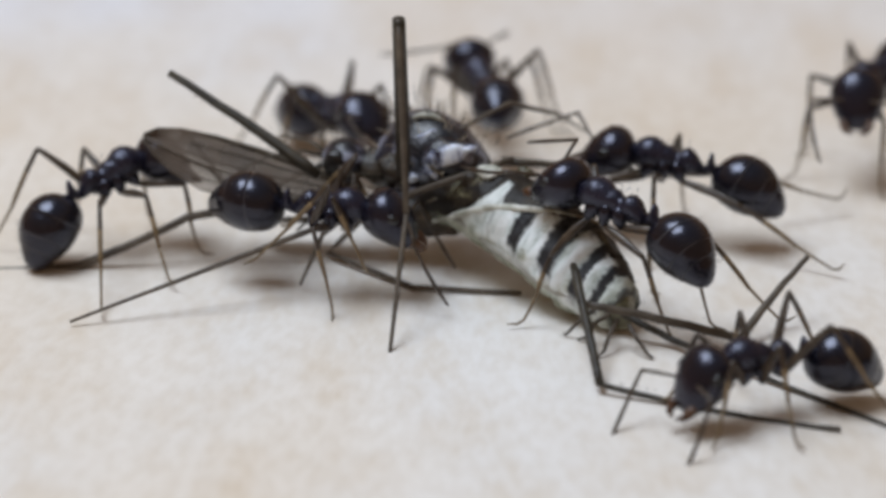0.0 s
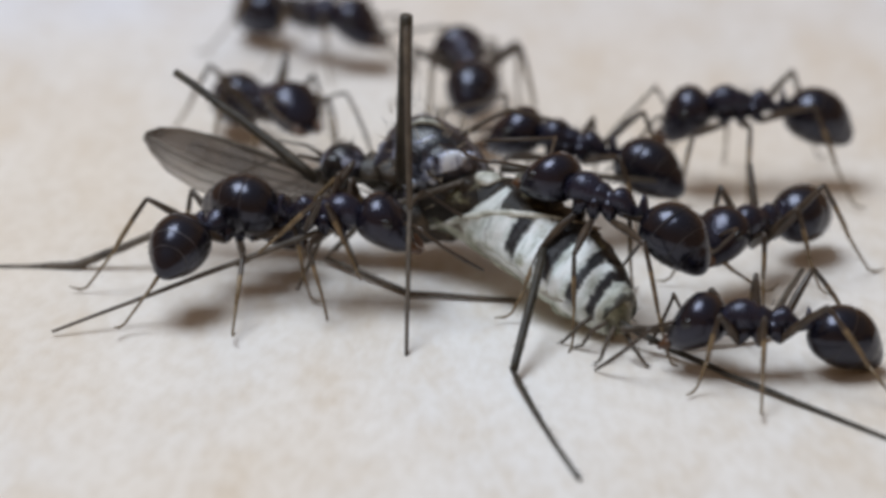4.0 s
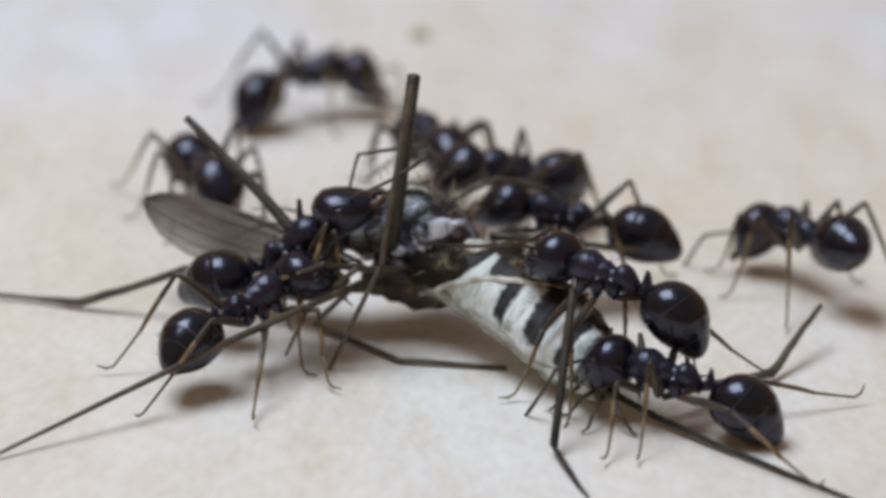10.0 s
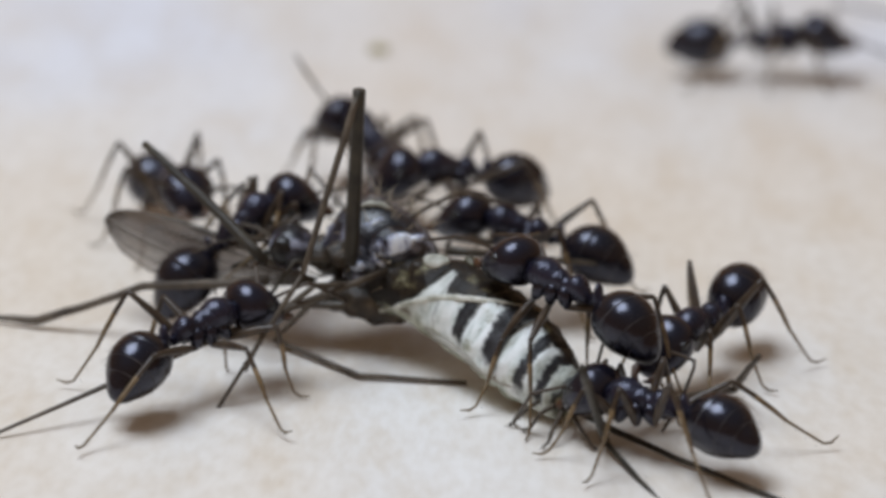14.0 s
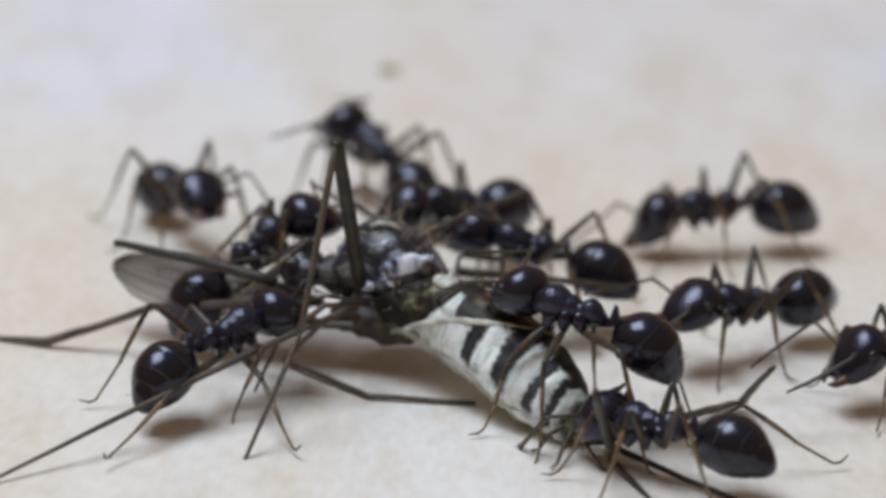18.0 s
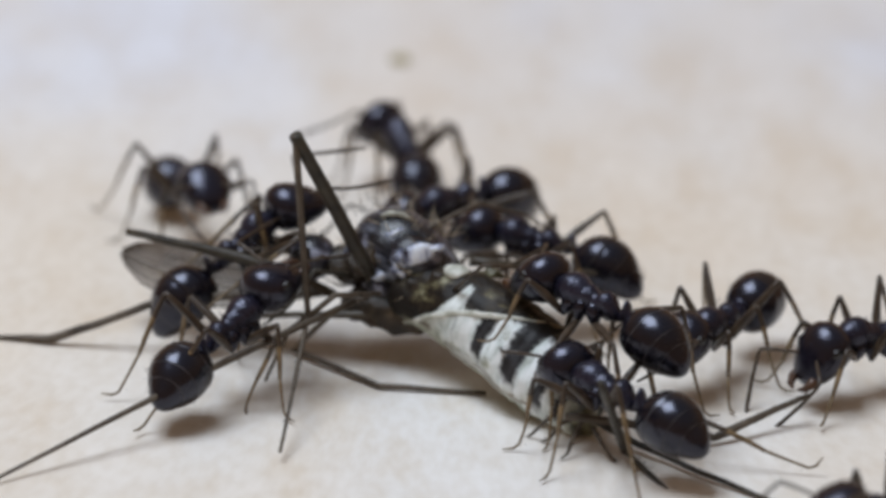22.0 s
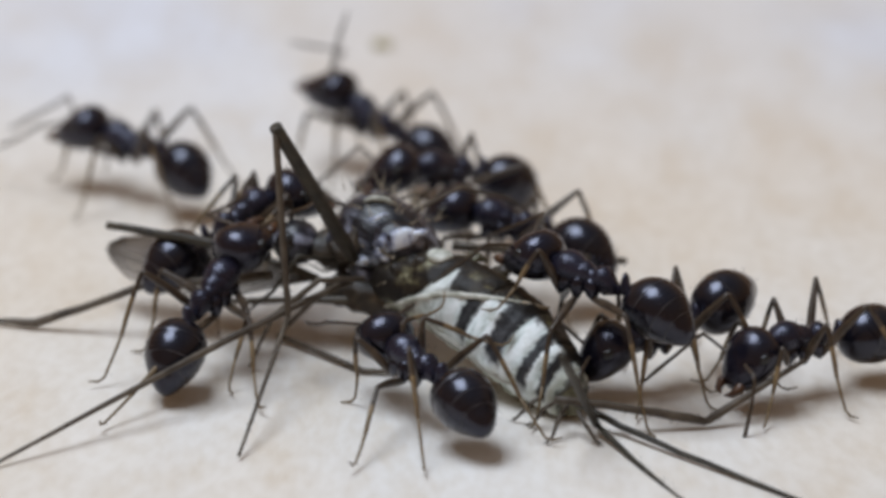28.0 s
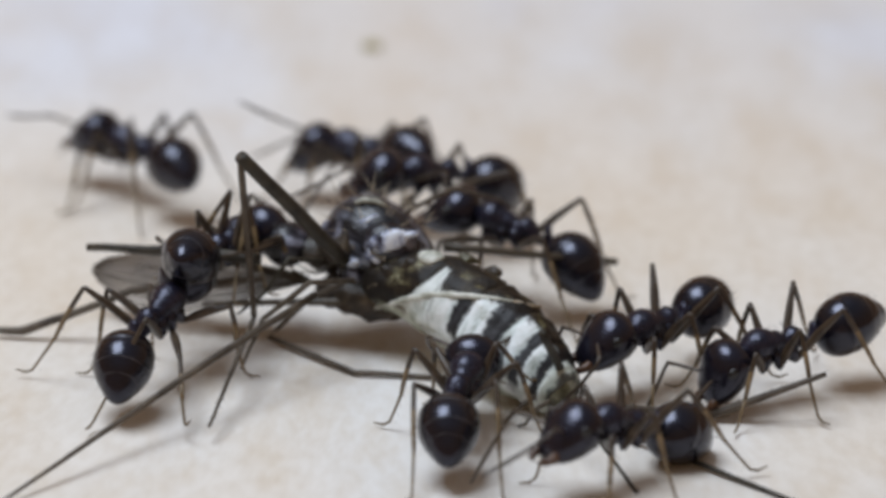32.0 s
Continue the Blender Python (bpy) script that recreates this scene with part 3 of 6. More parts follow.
    part("beak", tube([(0.4, 0, -0.1), (0.9, 0, -0.35), (1.6, 0, -0.75)], [0.07, 0.05, 0.03], 7), LIMBD, hd)
    # abdomen: overlapping rings in one space of their own, x to the tail and -y to the camera, shaped to fit its view
    a0, a1 = Vector((-0.50, -6.70, 1.47)), Vector((2.83, -10.20, 0.52))
    axis = (a1 - a0).normalized()
    away = Vector((0.501, 0.636, -0.587))
    away = (away - axis * away.dot(axis)).normalized()
    turn = Matrix((axis, away, axis.cross(away))).transposed().to_4x4()
    girth = lambda x: float(np.interp(x, [-0.1, 0.0, 0.3, 0.9, 1.8, 2.6, 3.3, 4.0, 4.5, 4.9, 5.2, 5.4], [0.40, 0.54, 0.66, 0.72, 0.80, 0.86, 0.86, 0.80, 0.68, 0.55, 0.44, 0.2]))
    rise = lambda x: float(np.interp(x, [0.0, 0.3, 0.9, 1.8, 2.6, 3.3, 4.0, 4.6, 5.2], [0.02, 0.05, 0.28, 0.36, 0.36, 0.30, 0.22, 0.12, 0.0]))
    skin = banded_skin(5.6)
    rest = Matrix.Translation(a0 * MM) @ turn
    for k, (x0, x1) in enumerate(((-0.1, 2.84), (2.84, 3.84), (3.84, 4.54), (4.54, 4.98), (4.98, 5.2))):
        m = 24 if k == 0 else 14
        st = []
        for q in range(m + 1):
            x = x0 - 0.06 + (x1 - x0 + 0.10) * q / m
            # each ring bulges a little and is pinched under its neighbour
            pinch = (0.90 if q == 0 else 0.96 if q == 1 else 0.93 if q == m else 0.98 if q == m - 1 else 1.0 + 0.02 * math.sin(math.pi * q / m))
            st.append((x, 0, rise(x), girth(x) * pinch * 0.95, girth(x) * pinch))
        bm = loft(st, 56, None, None, jitter=0.006, square=0.88)
        ragged(bm, 0.16, 2.2, k)
        ragged(bm, 0.07, 6.5, k + 3)
        xa, xb = max(x0, 0.2), x1
        hairs(bm, [((x, girth(x) * 0.95 * math.cos(a), rise(x) + girth(x) * math.sin(a)), (1.4, math.cos(a), math.sin(a))) for x, a in [(random.uniform(xa, xb), random.uniform(1.0, 5.2)) for _ in range(26)]], 0.12, 0.006)
        seg = part("abdomen_segment" if k else "abdomen", bm, skin, limbs["abdomen"] if k else prey, "white ring with a black hind edge" if k else "pale base ring with a dark olive back")
        if k == 0:
            limbs["abdomen"] = seg
            seg.matrix_basis = rest
    bm = loft([(4.95, 0, 0.02, 0.40, 0.42), (5.1, 0, 0, 0.42, 0.42), (5.22, 0, -0.03, 0.38, 0.36), (5.34, 0.03, -0.08, 0.25, 0.24), (5.44, 0.05, -0.12, 0.12, 0.1)], 18, jitter=0.08)
    ragged(bm, 0.3, 4.5, 2)
    part("tail", bm, TAIL, limbs["abdomen"], "crumpled olive translucent tail end")
    bm = bmesh.new()
    hairs(bm, [((random.uniform(5.0, 5.3), 0.36 * math.cos(a), 0.34 * math.sin(a)), (0.8, math.cos(a), math.sin(a))) for a in [random.uniform(0, 6.28) for _ in range(28)]], 0.2, 0.008)
    tagged(part("bristles", bm, LIMB, limbs["abdomen"]), kind="stuff")
    # crumpled fold below the flank, and the pale rib that lies along it
    on = lambda x, z, lift=0.0: (x, -0.95 * math.sqrt(max(0.02, girth(x) ** 2 - (z - rise(x)) ** 2)) - lift, z)
    bm = tube([on(x, rise(x) - girth(x) * q) for x, q in ((0.9, 0.82), (1.5, 0.86), (2.1, 0.90), (2.8, 0.90), (3.4, 0.88), (4.0, 0.84), (4.5, 0.8))], [0.03, 0.06, 0.085, 0.09, 0.085, 0.08, 0.04], 12)
    ragged(bm, 0.28, 3.4, 1)
    part("side_fold", bm, BELLY, limbs["abdomen"], "pale grey crumpled skin fold")
    fine = [Vector(RIB[i]).lerp(Vector(RIB[i + 1]), q / 4) for i in range(6) for q in range(4)] + [Vector(RIB[6])]
    bm = tube([on(p.x, p.y, 0.03) for p in fine], [0.034 + 0.030 * math.sin(math.pi * (0.15 + 0.8 * i / 24)) for i in range(25)], 10)
    ragged(bm, 0.07, 4.0, 4)
    part("pale_strut", bm, PALE, limbs["abdomen"], "pale stiff wing rib lying over the flank")
    bm = tube([on(*RIB[6], 0.03), on(*RIB[7], 0.06), (3.80, -0.22, 1.17)], [0.045, 0.055, 0.025], 8)
    ragged(bm, 0.06, 4.0, 1)
    part("tan_strut", bm, TAN, limbs["abdomen"], "tan broken end of the wing rib")
    # crumbs of torn skin on the back, between thorax and abdomen
    for p, r, q, mat in (((0.50, -7.72, 2.26), (0.27, 0.16, 0.09), (25, 4, -6), PALE), ((1.07, -7.75, 1.66), (0.11, 0.08, 0.07), (30, 4, 10), PALE),
                         ((0.86, -7.66, 2.03), (0.26, 0.20, 0.16), (30, -24, 18), OLIVE), ((1.20, -7.55, 2.18), (0.22, 0.12, 0.10), (28, 20, -20), OLIVE), ((0.25, -7.5, 2.02), (0.34, 0.22, 0.2), (20, 10, 20), TAIL_DARK),
                         ((-0.43, -7.35, 1.45), (0.14, 0.11, 0.10), (60, -35, 10), SILVER), ((-0.15, -7.3, 1.75), (0.42, 0.24, 0.26), (20, 12, 10), TAIL_DARK), ((1.62, -7.6, 1.86), (0.36, 0.20, 0.16), (20, -20, -40), TAIL_DARK)):
        bm = ball((0, 0, 0), r, n=10)
        ragged(bm, 0.22, 4.6, p[1] + p[0])
        pl = part("torn_skin", bm, mat, prey, {"pale_vein": "pale flake of torn skin", "silvery_scales": "silvery flake of scales"}.get(mat.name, "dark olive crumb of torn skin"))
        pl.matrix_basis = pose(*[v * MM for v in p], *q)
    # the abdomen rolls over and sinks a little as the ants pull at it
    hinge = axis.cross(Vector((0, 0, 1))).normalized()
    for t, lift, roll in ((0, 0, -15), (2.5, 0.2, -15), (5, 1, -15), (8, 1.5, -18), (11, 1.2, -12), (14, 0.6, -6), (17, 0, 0), (19, 0, 0), (22, -1, 4), (26, -0.5, 0), (32, 0.5, -3)):
        swing = Matrix.Rotation(radians(lift), 4, hinge) @ Matrix.Rotation(radians(roll * 0.45), 4, axis)
        droop.append((t, Matrix.Translation(a0 * MM) @ swing @ Matrix.Translation(-a0 * MM) @ rest))


prey_body()


def wing(name, length, width, label):
    """A smoky blade along +x with a thick front edge and veins."""
    random.seed(3)
    outline = [(0, 0.0, 0.0), (0.12, 0.10, -0.16), (0.3, 0.16, -0.42), (0.5, 0.19, -0.62), (0.7, 0.18, -0.66), (0.85, 0.13, -0.55), (0.95, 0.03, -0.36), (1.0, -0.12, -0.2)]
    bm = bmesh.new()
    n = 7
    layers = []
    for dz in (0.006, -0.006):
        g = []
        for x, hi, lo in outline:
            g.append([bm.verts.new((x * length, width * (hi + (lo - hi) * j / n), dz + 0.10 * width * math.sin(j * 1.7 + x * 5) * (x ** 0.5) * 0.5)) for j in range(n + 1)])
        layers.append(g)
    for g in layers:
        for i in range(len(outline) - 1):
            for j in range(n):
                bm.faces.new((g[i][j], g[i + 1][j], g[i + 1][j + 1], g[i][j + 1]))
    ob = part(name, bm, WING, prey, label)
    edge = [(x * length, hi * width, 0.0) for x, hi, lo in outline]
    part("vein", tube(edge, [0.10, 0.085, 0.075, 0.065, 0.055, 0.045, 0.04, 0.03], 7), VEIN, ob, "thick brown front edge")
    for f in (0.22, 0.42, 0.6, 0.8, 1.0):
        pts = [(x * length, width * (hi + (lo - hi) * f), 0.10 * width * math.sin(f * 7 * 1.7 + x * 5) * (x ** 0.5) * 0.5) for x, hi, lo in outline]
        part("vein", tube(pts, [0.02, 0.019, 0.018, 0.017, 0.016, 0.015, 0.014, 0.012], 6), VEIN, ob)
    return ob


limbs["wing"] = wing("wing", 4.6, -1.5, "smoky veined wing held up by the ants")
right_wing = wing("wing", 3.9, 1.3, "smoky veined wing lying flat behind the abdomen")
low_wing = wing("wing", 3.3, 1.1, "smoky brown wing lying low under the thorax")
low_wing.matrix_basis = pose(-1.02 * MM, -7.08 * MM, 1.06 * MM, 22, 8, 162)
right_wing.matrix_basis = pose(0.74 * MM, -6.15 * MM, 1.9 * MM, 160, 11, 19)


def limb(key, name, length, r0, r1, mat, bend=0.0, label=""):
    """A straight or slightly bowed leg piece along +x."""
    random.seed(len(limbs))
    k = 9
    pts = [(length * i / k, 0, bend * math.sin(math.pi * i / k) + random.uniform(-0.012, 0.012)) for i in range(k + 1)]
    rad = [r0 + (r1 - r0) * i / k for i in range(k + 1)]
    rad[0] *= 0.8
    bm = tube(pts, rad, 9)
    hairs(bm, [((x, 0.9 * np.interp(x, [0, length], [r0, r1]) * math.cos(a), 0.9 * np.interp(x, [0, length], [r0, r1]) * math.sin(a)), (0.9, math.cos(a), math.sin(a)))
               for x, a in [(random.uniform(0.1, length), random.uniform(0, 6.28)) for _ in range(int(length * 14))]], 0.09, 0.007)
    limbs[key] = part(name, bm, mat, prey, label)
    return limbs[key]


limb("l4f", "femur", 3.7, 0.16, 0.13, LIMBD, 0.03, "stiff blackish thigh sticking up")
limb("l4t", "shin", 3.7, 0.075, 0.06, LIMB)
limb("l4s", "foot", 3.9, 0.055, 0.03, LIMB, 0.05)
limb("l5", "femur", 3.7, 0.13, 0.075, LIMBD, 0.05)
limb("l6f", "femur", 3.1, 0.09, 0.082, LIMBD, 0.03)
limb("l6t", "shin", 4.6, 0.062, 0.042, LIMBD, -0.1)
limb("l7f", "shin", 3.0, 0.09, 0.075, LIMB, 0.04)
limb("l7t", "foot", 2.3, 0.09, 0.05, LIMB, 0.05)


def still_leg(points, radii, mat, name="leg", key=""):
    pts = []
    rad = []
    for i in range(len(points) - 1):
        for j in range(4):
            u = j / 4
            pts.append(Vector(points[i]).lerp(Vector(points[i + 1]), u) + Vector((0, 0, random.uniform(-0.01, 0.01))))
            rad.append(radii[i] + (radii[i + 1] - radii[i]) * u)
    pts.append(Vector(points[-1]))
    rad.append(radii[-1])
    bm = tube(pts, rad, 8)
    spots = []
    for p, q in zip(pts, pts[1:]):
        for _ in range(5):
            a = random.uniform(0, 6.28)
            spots.append((p.lerp(q, random.random()), (q - p).normalized() + Vector((math.cos(a), math.sin(a), 0.6))))
    hairs(bm, spots, 0.12, 0.006)
    ob = part(name, bm, mat, prey)
    if key:
        limbs[key] = ob


random.seed(21)
still_leg([(0, 0, 0), (0.8, 0, 0.05), (2.7, -0.2, 0.25), (3.8, -0.1, 0.1), (5.05, 0, 0), (6.0, -0.03, 0.22), (13.2, 0.25, 2.45)], [0.10, 0.10, 0.085, 0.08, 0.10, 0.05, 0.035], LIMB, key="l1")
still_leg([(0, 0, 0), (2.8, 0.05, 0.1), (5.2, 0, 0.08), (9.3, -0.05, 0.0)], [0.07, 0.075, 0.06, 0.03], LIMB, key="l2")
still_leg([(-1.25, -7.5, 1.6), (-1.92, -7.3, 1.2), (-2.72, -6.7, 0.15), (-0.99, -8.39, 0.09), (1.11, -8.61, 0.07)], [0.06, 0.06, 0.055, 0.06, 0.045], LIMB)
still_leg([(3.01, -10.73, 0.5), (3.92, -11.24, 0.2), (4.98, -12.27, 0.12), (6.6, -13.8, 0.05), (9.22, -16.45, 0.04)], [0.075, 0.068, 0.06, 0.05, 0.03], LIMBD)
# crumpled claws and bristles under the tail
for claw in (((2.74, -10.75, 0.5), (2.47, -11.06, 0.45), (2.3, -10.95, 0.12), (2.17, -10.9, 0.03)), ((2.9, -11.02, 0.5), (2.73, -11.48, 0.4), (2.63, -11.6, 0.12), (2.52, -11.7, 0.03)),
             ((2.47, -10.72, 0.6), (2.21, -10.85, 0.45), (2.01, -10.7, 0.15), (1.91, -10.65, 0.03)), ((3.1, -11.28, 0.5), (3.25, -11.6, 0.35), (3.43, -11.7, 0.1), (3.53, -11.75, 0.03))):
    still_leg(claw, [0.05, 0.04, 0.03, 0.015], LIMB, "claw")
# broken front legs tangled before the thorax
still_leg([(-1.02, -7.6, 1.7), (-1.86, -8.5, 2.0), (-2.76, -8.4, 1.2), (-3.21, -8.3, 0.1)], [0.06, 0.06, 0.05, 0.03], LIMB)
still_leg([(-1.5, -6.6, 1.7), (-2.3, -7.2, 2.0), (-2.8, -7.3, 1.3), (-3.3, -7.4, 0.9)], [0.055, 0.05, 0.04, 0.025], LIMBD)
still_leg([(-0.17, -6.3, 2.6), (0.9, -5.5, 2.9), (1.9, -4.2, 2.2), (2.5, -3.6, 1.6)], [0.05, 0.05, 0.04, 0.02], LIMB)


# ---- how the insects move ----
def prey_height(x, y):
    """The top of the prey's body above the board, in millimetres."""
    z = 0.0
    ax, ay, bx, by = -0.50, -6.70, 2.83, -10.20
    u = max(0, min(1, ((x - ax) * (bx - ax) + (y - ay) * (by - ay)) / ((bx - ax) ** 2 + (by - ay) ** 2)))
    d = math.hypot(x - ax - u * (bx - ax), y - ay - u * (by - ay))
    r = 0.50 + 0.34 * math.sin(math.pi * u)
    if d < r:
        z = 1.47 - 0.95 * u + 0.28 * math.sin(math.pi * u) + math.sqrt(r * r - d * d)
    d = math.hypot(x + 0.55, y + 6.1)
    if d < 0.9:
        z = max(z, 1.9 + math.sqrt(0.85 - d * d))
    return z


# where feet stand on the board: ant, (leg, side), seconds and place in millimetres
FOOTHOLDS = {
    0: {
        (0, -1): [(4.5, -2.51, -9.5), (5, -2.41, -9.6), (6, -2.36, -9.63), (7, -2.34, -9.68), (8, -2.38, -9.64), (9, -2.36, -9.7), (10, -2.35, -9.83), (11, -2.39, -10.04), (12, -2.47, -10), (17, -3.59, -9.47), (18, -3.6, -9.46), (19, -3.59, -9.45), (20, -3.54, -9.42), (21, -3.58, -9.4), (22, -3.58, -9.54), (23, -3.54, -9.48), (24, -3.57, -9.46), (25, -3.59, -9.52), (27.5, -3.59, -9.4), (28, -3.61, -9.42), (29, -3.68, -9.18)],
        (1, -1): [(0, -5.78, -8.24), (1, -6.38, -6.93), (2, -5.12, -8.44), (2.5, -6.03, -8.97), (4.5, -3.87, -11.44), (5, -3.84, -11.46), (6, -3.76, -11.5), (7, -3.68, -11.55), (8, -3.73, -11.53), (9, -3.7, -11.54), (10, -3.7, -11.62), (11, -3.91, -12.9), (12, -3.98, -12.94), (13, -2.4, -11.51), (14, -2.37, -11.41), (17, -2.29, -11.36), (18, -2.31, -11.35), (19, -2.29, -11.39), (20, -2.25, -11.38), (21, -2.58, -11.3), (22, -2.8, -10.06), (24, -3.2, -10.79), (25, -3.12, -10.9), (27.5, -2.47, -11.43), (28, -2.97, -10.44), (29, -4.04, -12.42), (30, -3.99, -12.23), (31, -4.03, -11.95), (32, -4.04, -12.32)],
        (1, 1): [(6, -2.92, -8.86), (7, -2.91, -8.99), (8, -2.94, -8.94), (9, -2.93, -9.07), (10, -2.9, -9.14), (11, -3.05, -9.3), (12, -3.06, -9.36)],
        (2, -1): [(0, -6.98, -9.75), (1, -6.99, -9.59), (2, -6.84, -9.55), (2.5, -7.87, -9.03), (4.5, -6.03, -11.16), (5, -5.96, -11.22), (6, -5.8, -11.29), (7, -5.84, -11.31), (8, -5.85, -11.27), (9, -5.81, -11.36), (10, -5.81, -11.55), (11, -7.56, -11.62), (12, -6.78, -11.6), (13, -6.16, -12.41), (14, -6.12, -12.33), (17, -6.02, -12.34), (18, -6.02, -12.39), (19, -6, -12.44), (20, -5.92, -12.37), (21, -5.77, -12.19), (22, -5.44, -10.86), (23, -5.42, -10.77), (24, -5.64, -10.93), (25, -5.28, -10.63), (27.5, -5.74, -10.78), (28, -5.9, -11.44), (29, -5.91, -11.34), (30, -5.89, -11.21), (31, -5.91, -11.27), (32, -5.93, -11.3)],
        (2, 1): [(4.5, -7.07, -8.5), (5, -7.17, -8.25), (6, -6.65, -8.95), (7, -6.56, -8.98), (8, -6.64, -9.05), (9, -6.57, -9.18), (10, -6.53, -9.29), (12, -6.6, -9.36), (13, -6.56, -9.25), (14, -6.52, -9.16), (17, -6.35, -9.11), (18, -6.27, -9.14), (19, -6.27, -9.22), (20, -6.18, -9.15), (21, -6.13, -9.25), (22, -6, -9.28), (23, -5.96, -9.17), (24, -5.98, -9.11), (25, -5.99, -9.25), (27.5, -5.99, -9.03), (28, -5.97, -9.23), (29, -6, -9.19), (30, -7.28, -8.66), (31, -7.31, -8.63), (32, -7.27, -8.68)],
    },
    1: {
        (1, -1): [(0, -2.5, -9.59), (1, -2.5, -9.6), (2, -2.53, -9.62), (2.5, -2.5, -9.63)],
    },
    2: {
        (0, 1): [(27.5, -7.84, 1.43), (28, -7.92, 2.49), (29, -7.17, 0.55), (30, -6.93, 0.19), (31, -7.34, 1.12), (32, -7.37, 0.5)],
        (1, 1): [(27.5, -7.09, 2.04), (28, -7.27, 0.13), (29, -6.89, 0.93), (30, -6.43, 1.67), (31, -6.89, 1.69)],
    },
    4: {
        (1, 1): [(0, 3.9, -10.81), (1, 3.78, -9.84), (2, 3.84, -9.66), (2.5, 3.85, -9.5)],
        (2, -1): [(0, 6.08, -10.24), (1, 6, -9.95), (2, 6.07, -9.61), (2.5, 5.9, -8.13), (4.5, 6.22, -8.61), (5, 6.2, -8.67), (6, 6.27, -8.65), (7, 6.15, -8.36), (8, 6.24, -8.38), (9, 6.37, -8.62), (10, 6.21, -8.77), (11, 6.07, -8.57), (12, 6.06, -9.41)],
        (2, 1): [(0, 4.66, -10.25), (1, 4.76, -9.49), (2, 4.78, -9.27), (2.5, 4.55, -9.05), (6, 4.83, -9.54), (7, 4.96, -9.29), (8, 4.95, -9.19), (9, 4.96, -9.12), (10, 4.75, -8.91), (11, 4.99, -9.27), (12, 4.43, -10.22), (14, 4.91, -8.99), (17, 5.03, -9.35)],
    },
    5: {
        (0, 1): [(5, 2.88, -12.67), (6, 2.8, -12.19), (7, 2.97, -12.94), (8, 2.91, -12.97), (9, 2.93, -12.91), (10, 2.95, -13.06), (11, 2.84, -13.3)],
        (1, 1): [(4.5, 4.46, -14.23), (5, 4.48, -14.1), (6, 4.6, -14.05), (10, 5, -11.77), (27.5, -1.76, -11.34), (28, -1.05, -13.19), (29, -1.3, -12.08), (29.5, -0.77, -9.5), (30, -0.69, -9.64)],
        (2, -1): [(4.5, 8.11, -9.61), (5, 8.12, -9.51), (6, 8.06, -9.91), (7, 8.16, -9.97), (8, 8.27, -9.95), (9, 8.28, -9.96), (10, 8.22, -9.86), (11, 7.78, -10.71), (12, 7.78, -12), (13, 7.82, -11.75), (14, 7.89, -11.56), (17, 7.93, -11.58), (18, 7.91, -11.47), (19, 7.92, -11.57), (20, 8.01, -11.33), (21, 7.64, -11.19), (22, 7.31, -12.19), (23, 7.32, -12.19), (24, 6.73, -12.29), (25, 6.74, -12.45), (29.5, 1.93, -13.73), (30, 1.9, -14.17), (31, 1.83, -14.26), (32, 1.78, -14.56)],
        (2, 1): [(4.5, 7.63, -14.62), (5, 7.64, -14.53), (6, 7.64, -14.43), (7, 6.84, -14.16), (8, 6.77, -14.22), (10, 6.78, -14.19), (29.5, 0.22, -13.78), (30, 0.22, -14.22), (31, 0.21, -14.3), (32, 0.18, -14.6)],
    },
    7: {
        (2, -1): [(0, 2.17, 0.36), (1, 2.15, -0.21), (2, 1.92, 0.53), (2.5, 2.03, 1.81)],
    },
    8: {
        (2, -1): [(0, 8.48, -3.95), (1, 8.49, -3.75), (2, 7.83, -3.12)],
        (2, 1): [(0, 7.44, -7.69), (1, 7.49, -7.46), (2, 7.48, -7.38), (2.5, 7.53, -7.18)],
    },
    9: {
        (2, 1): [(6, 8.77, -1.15), (7, 8.95, -2.58), (8, 9.02, -3.71), (9, 8.9, -3.56)],
    },
}


def foothold(keys, t):
    """The place of a foot that is known at t, or None where it is not."""
    for (t0, x0, y0), (t1, x1, y1) in zip(keys, keys[1:]):
        if t0 <= t <= t1 and t1 - t0 < 3.2:
            u = (t - t0) / (t1 - t0)
            return x0 + (x1 - x0) * u, y0 + (y1 - y0) * u, 0.02
    return None


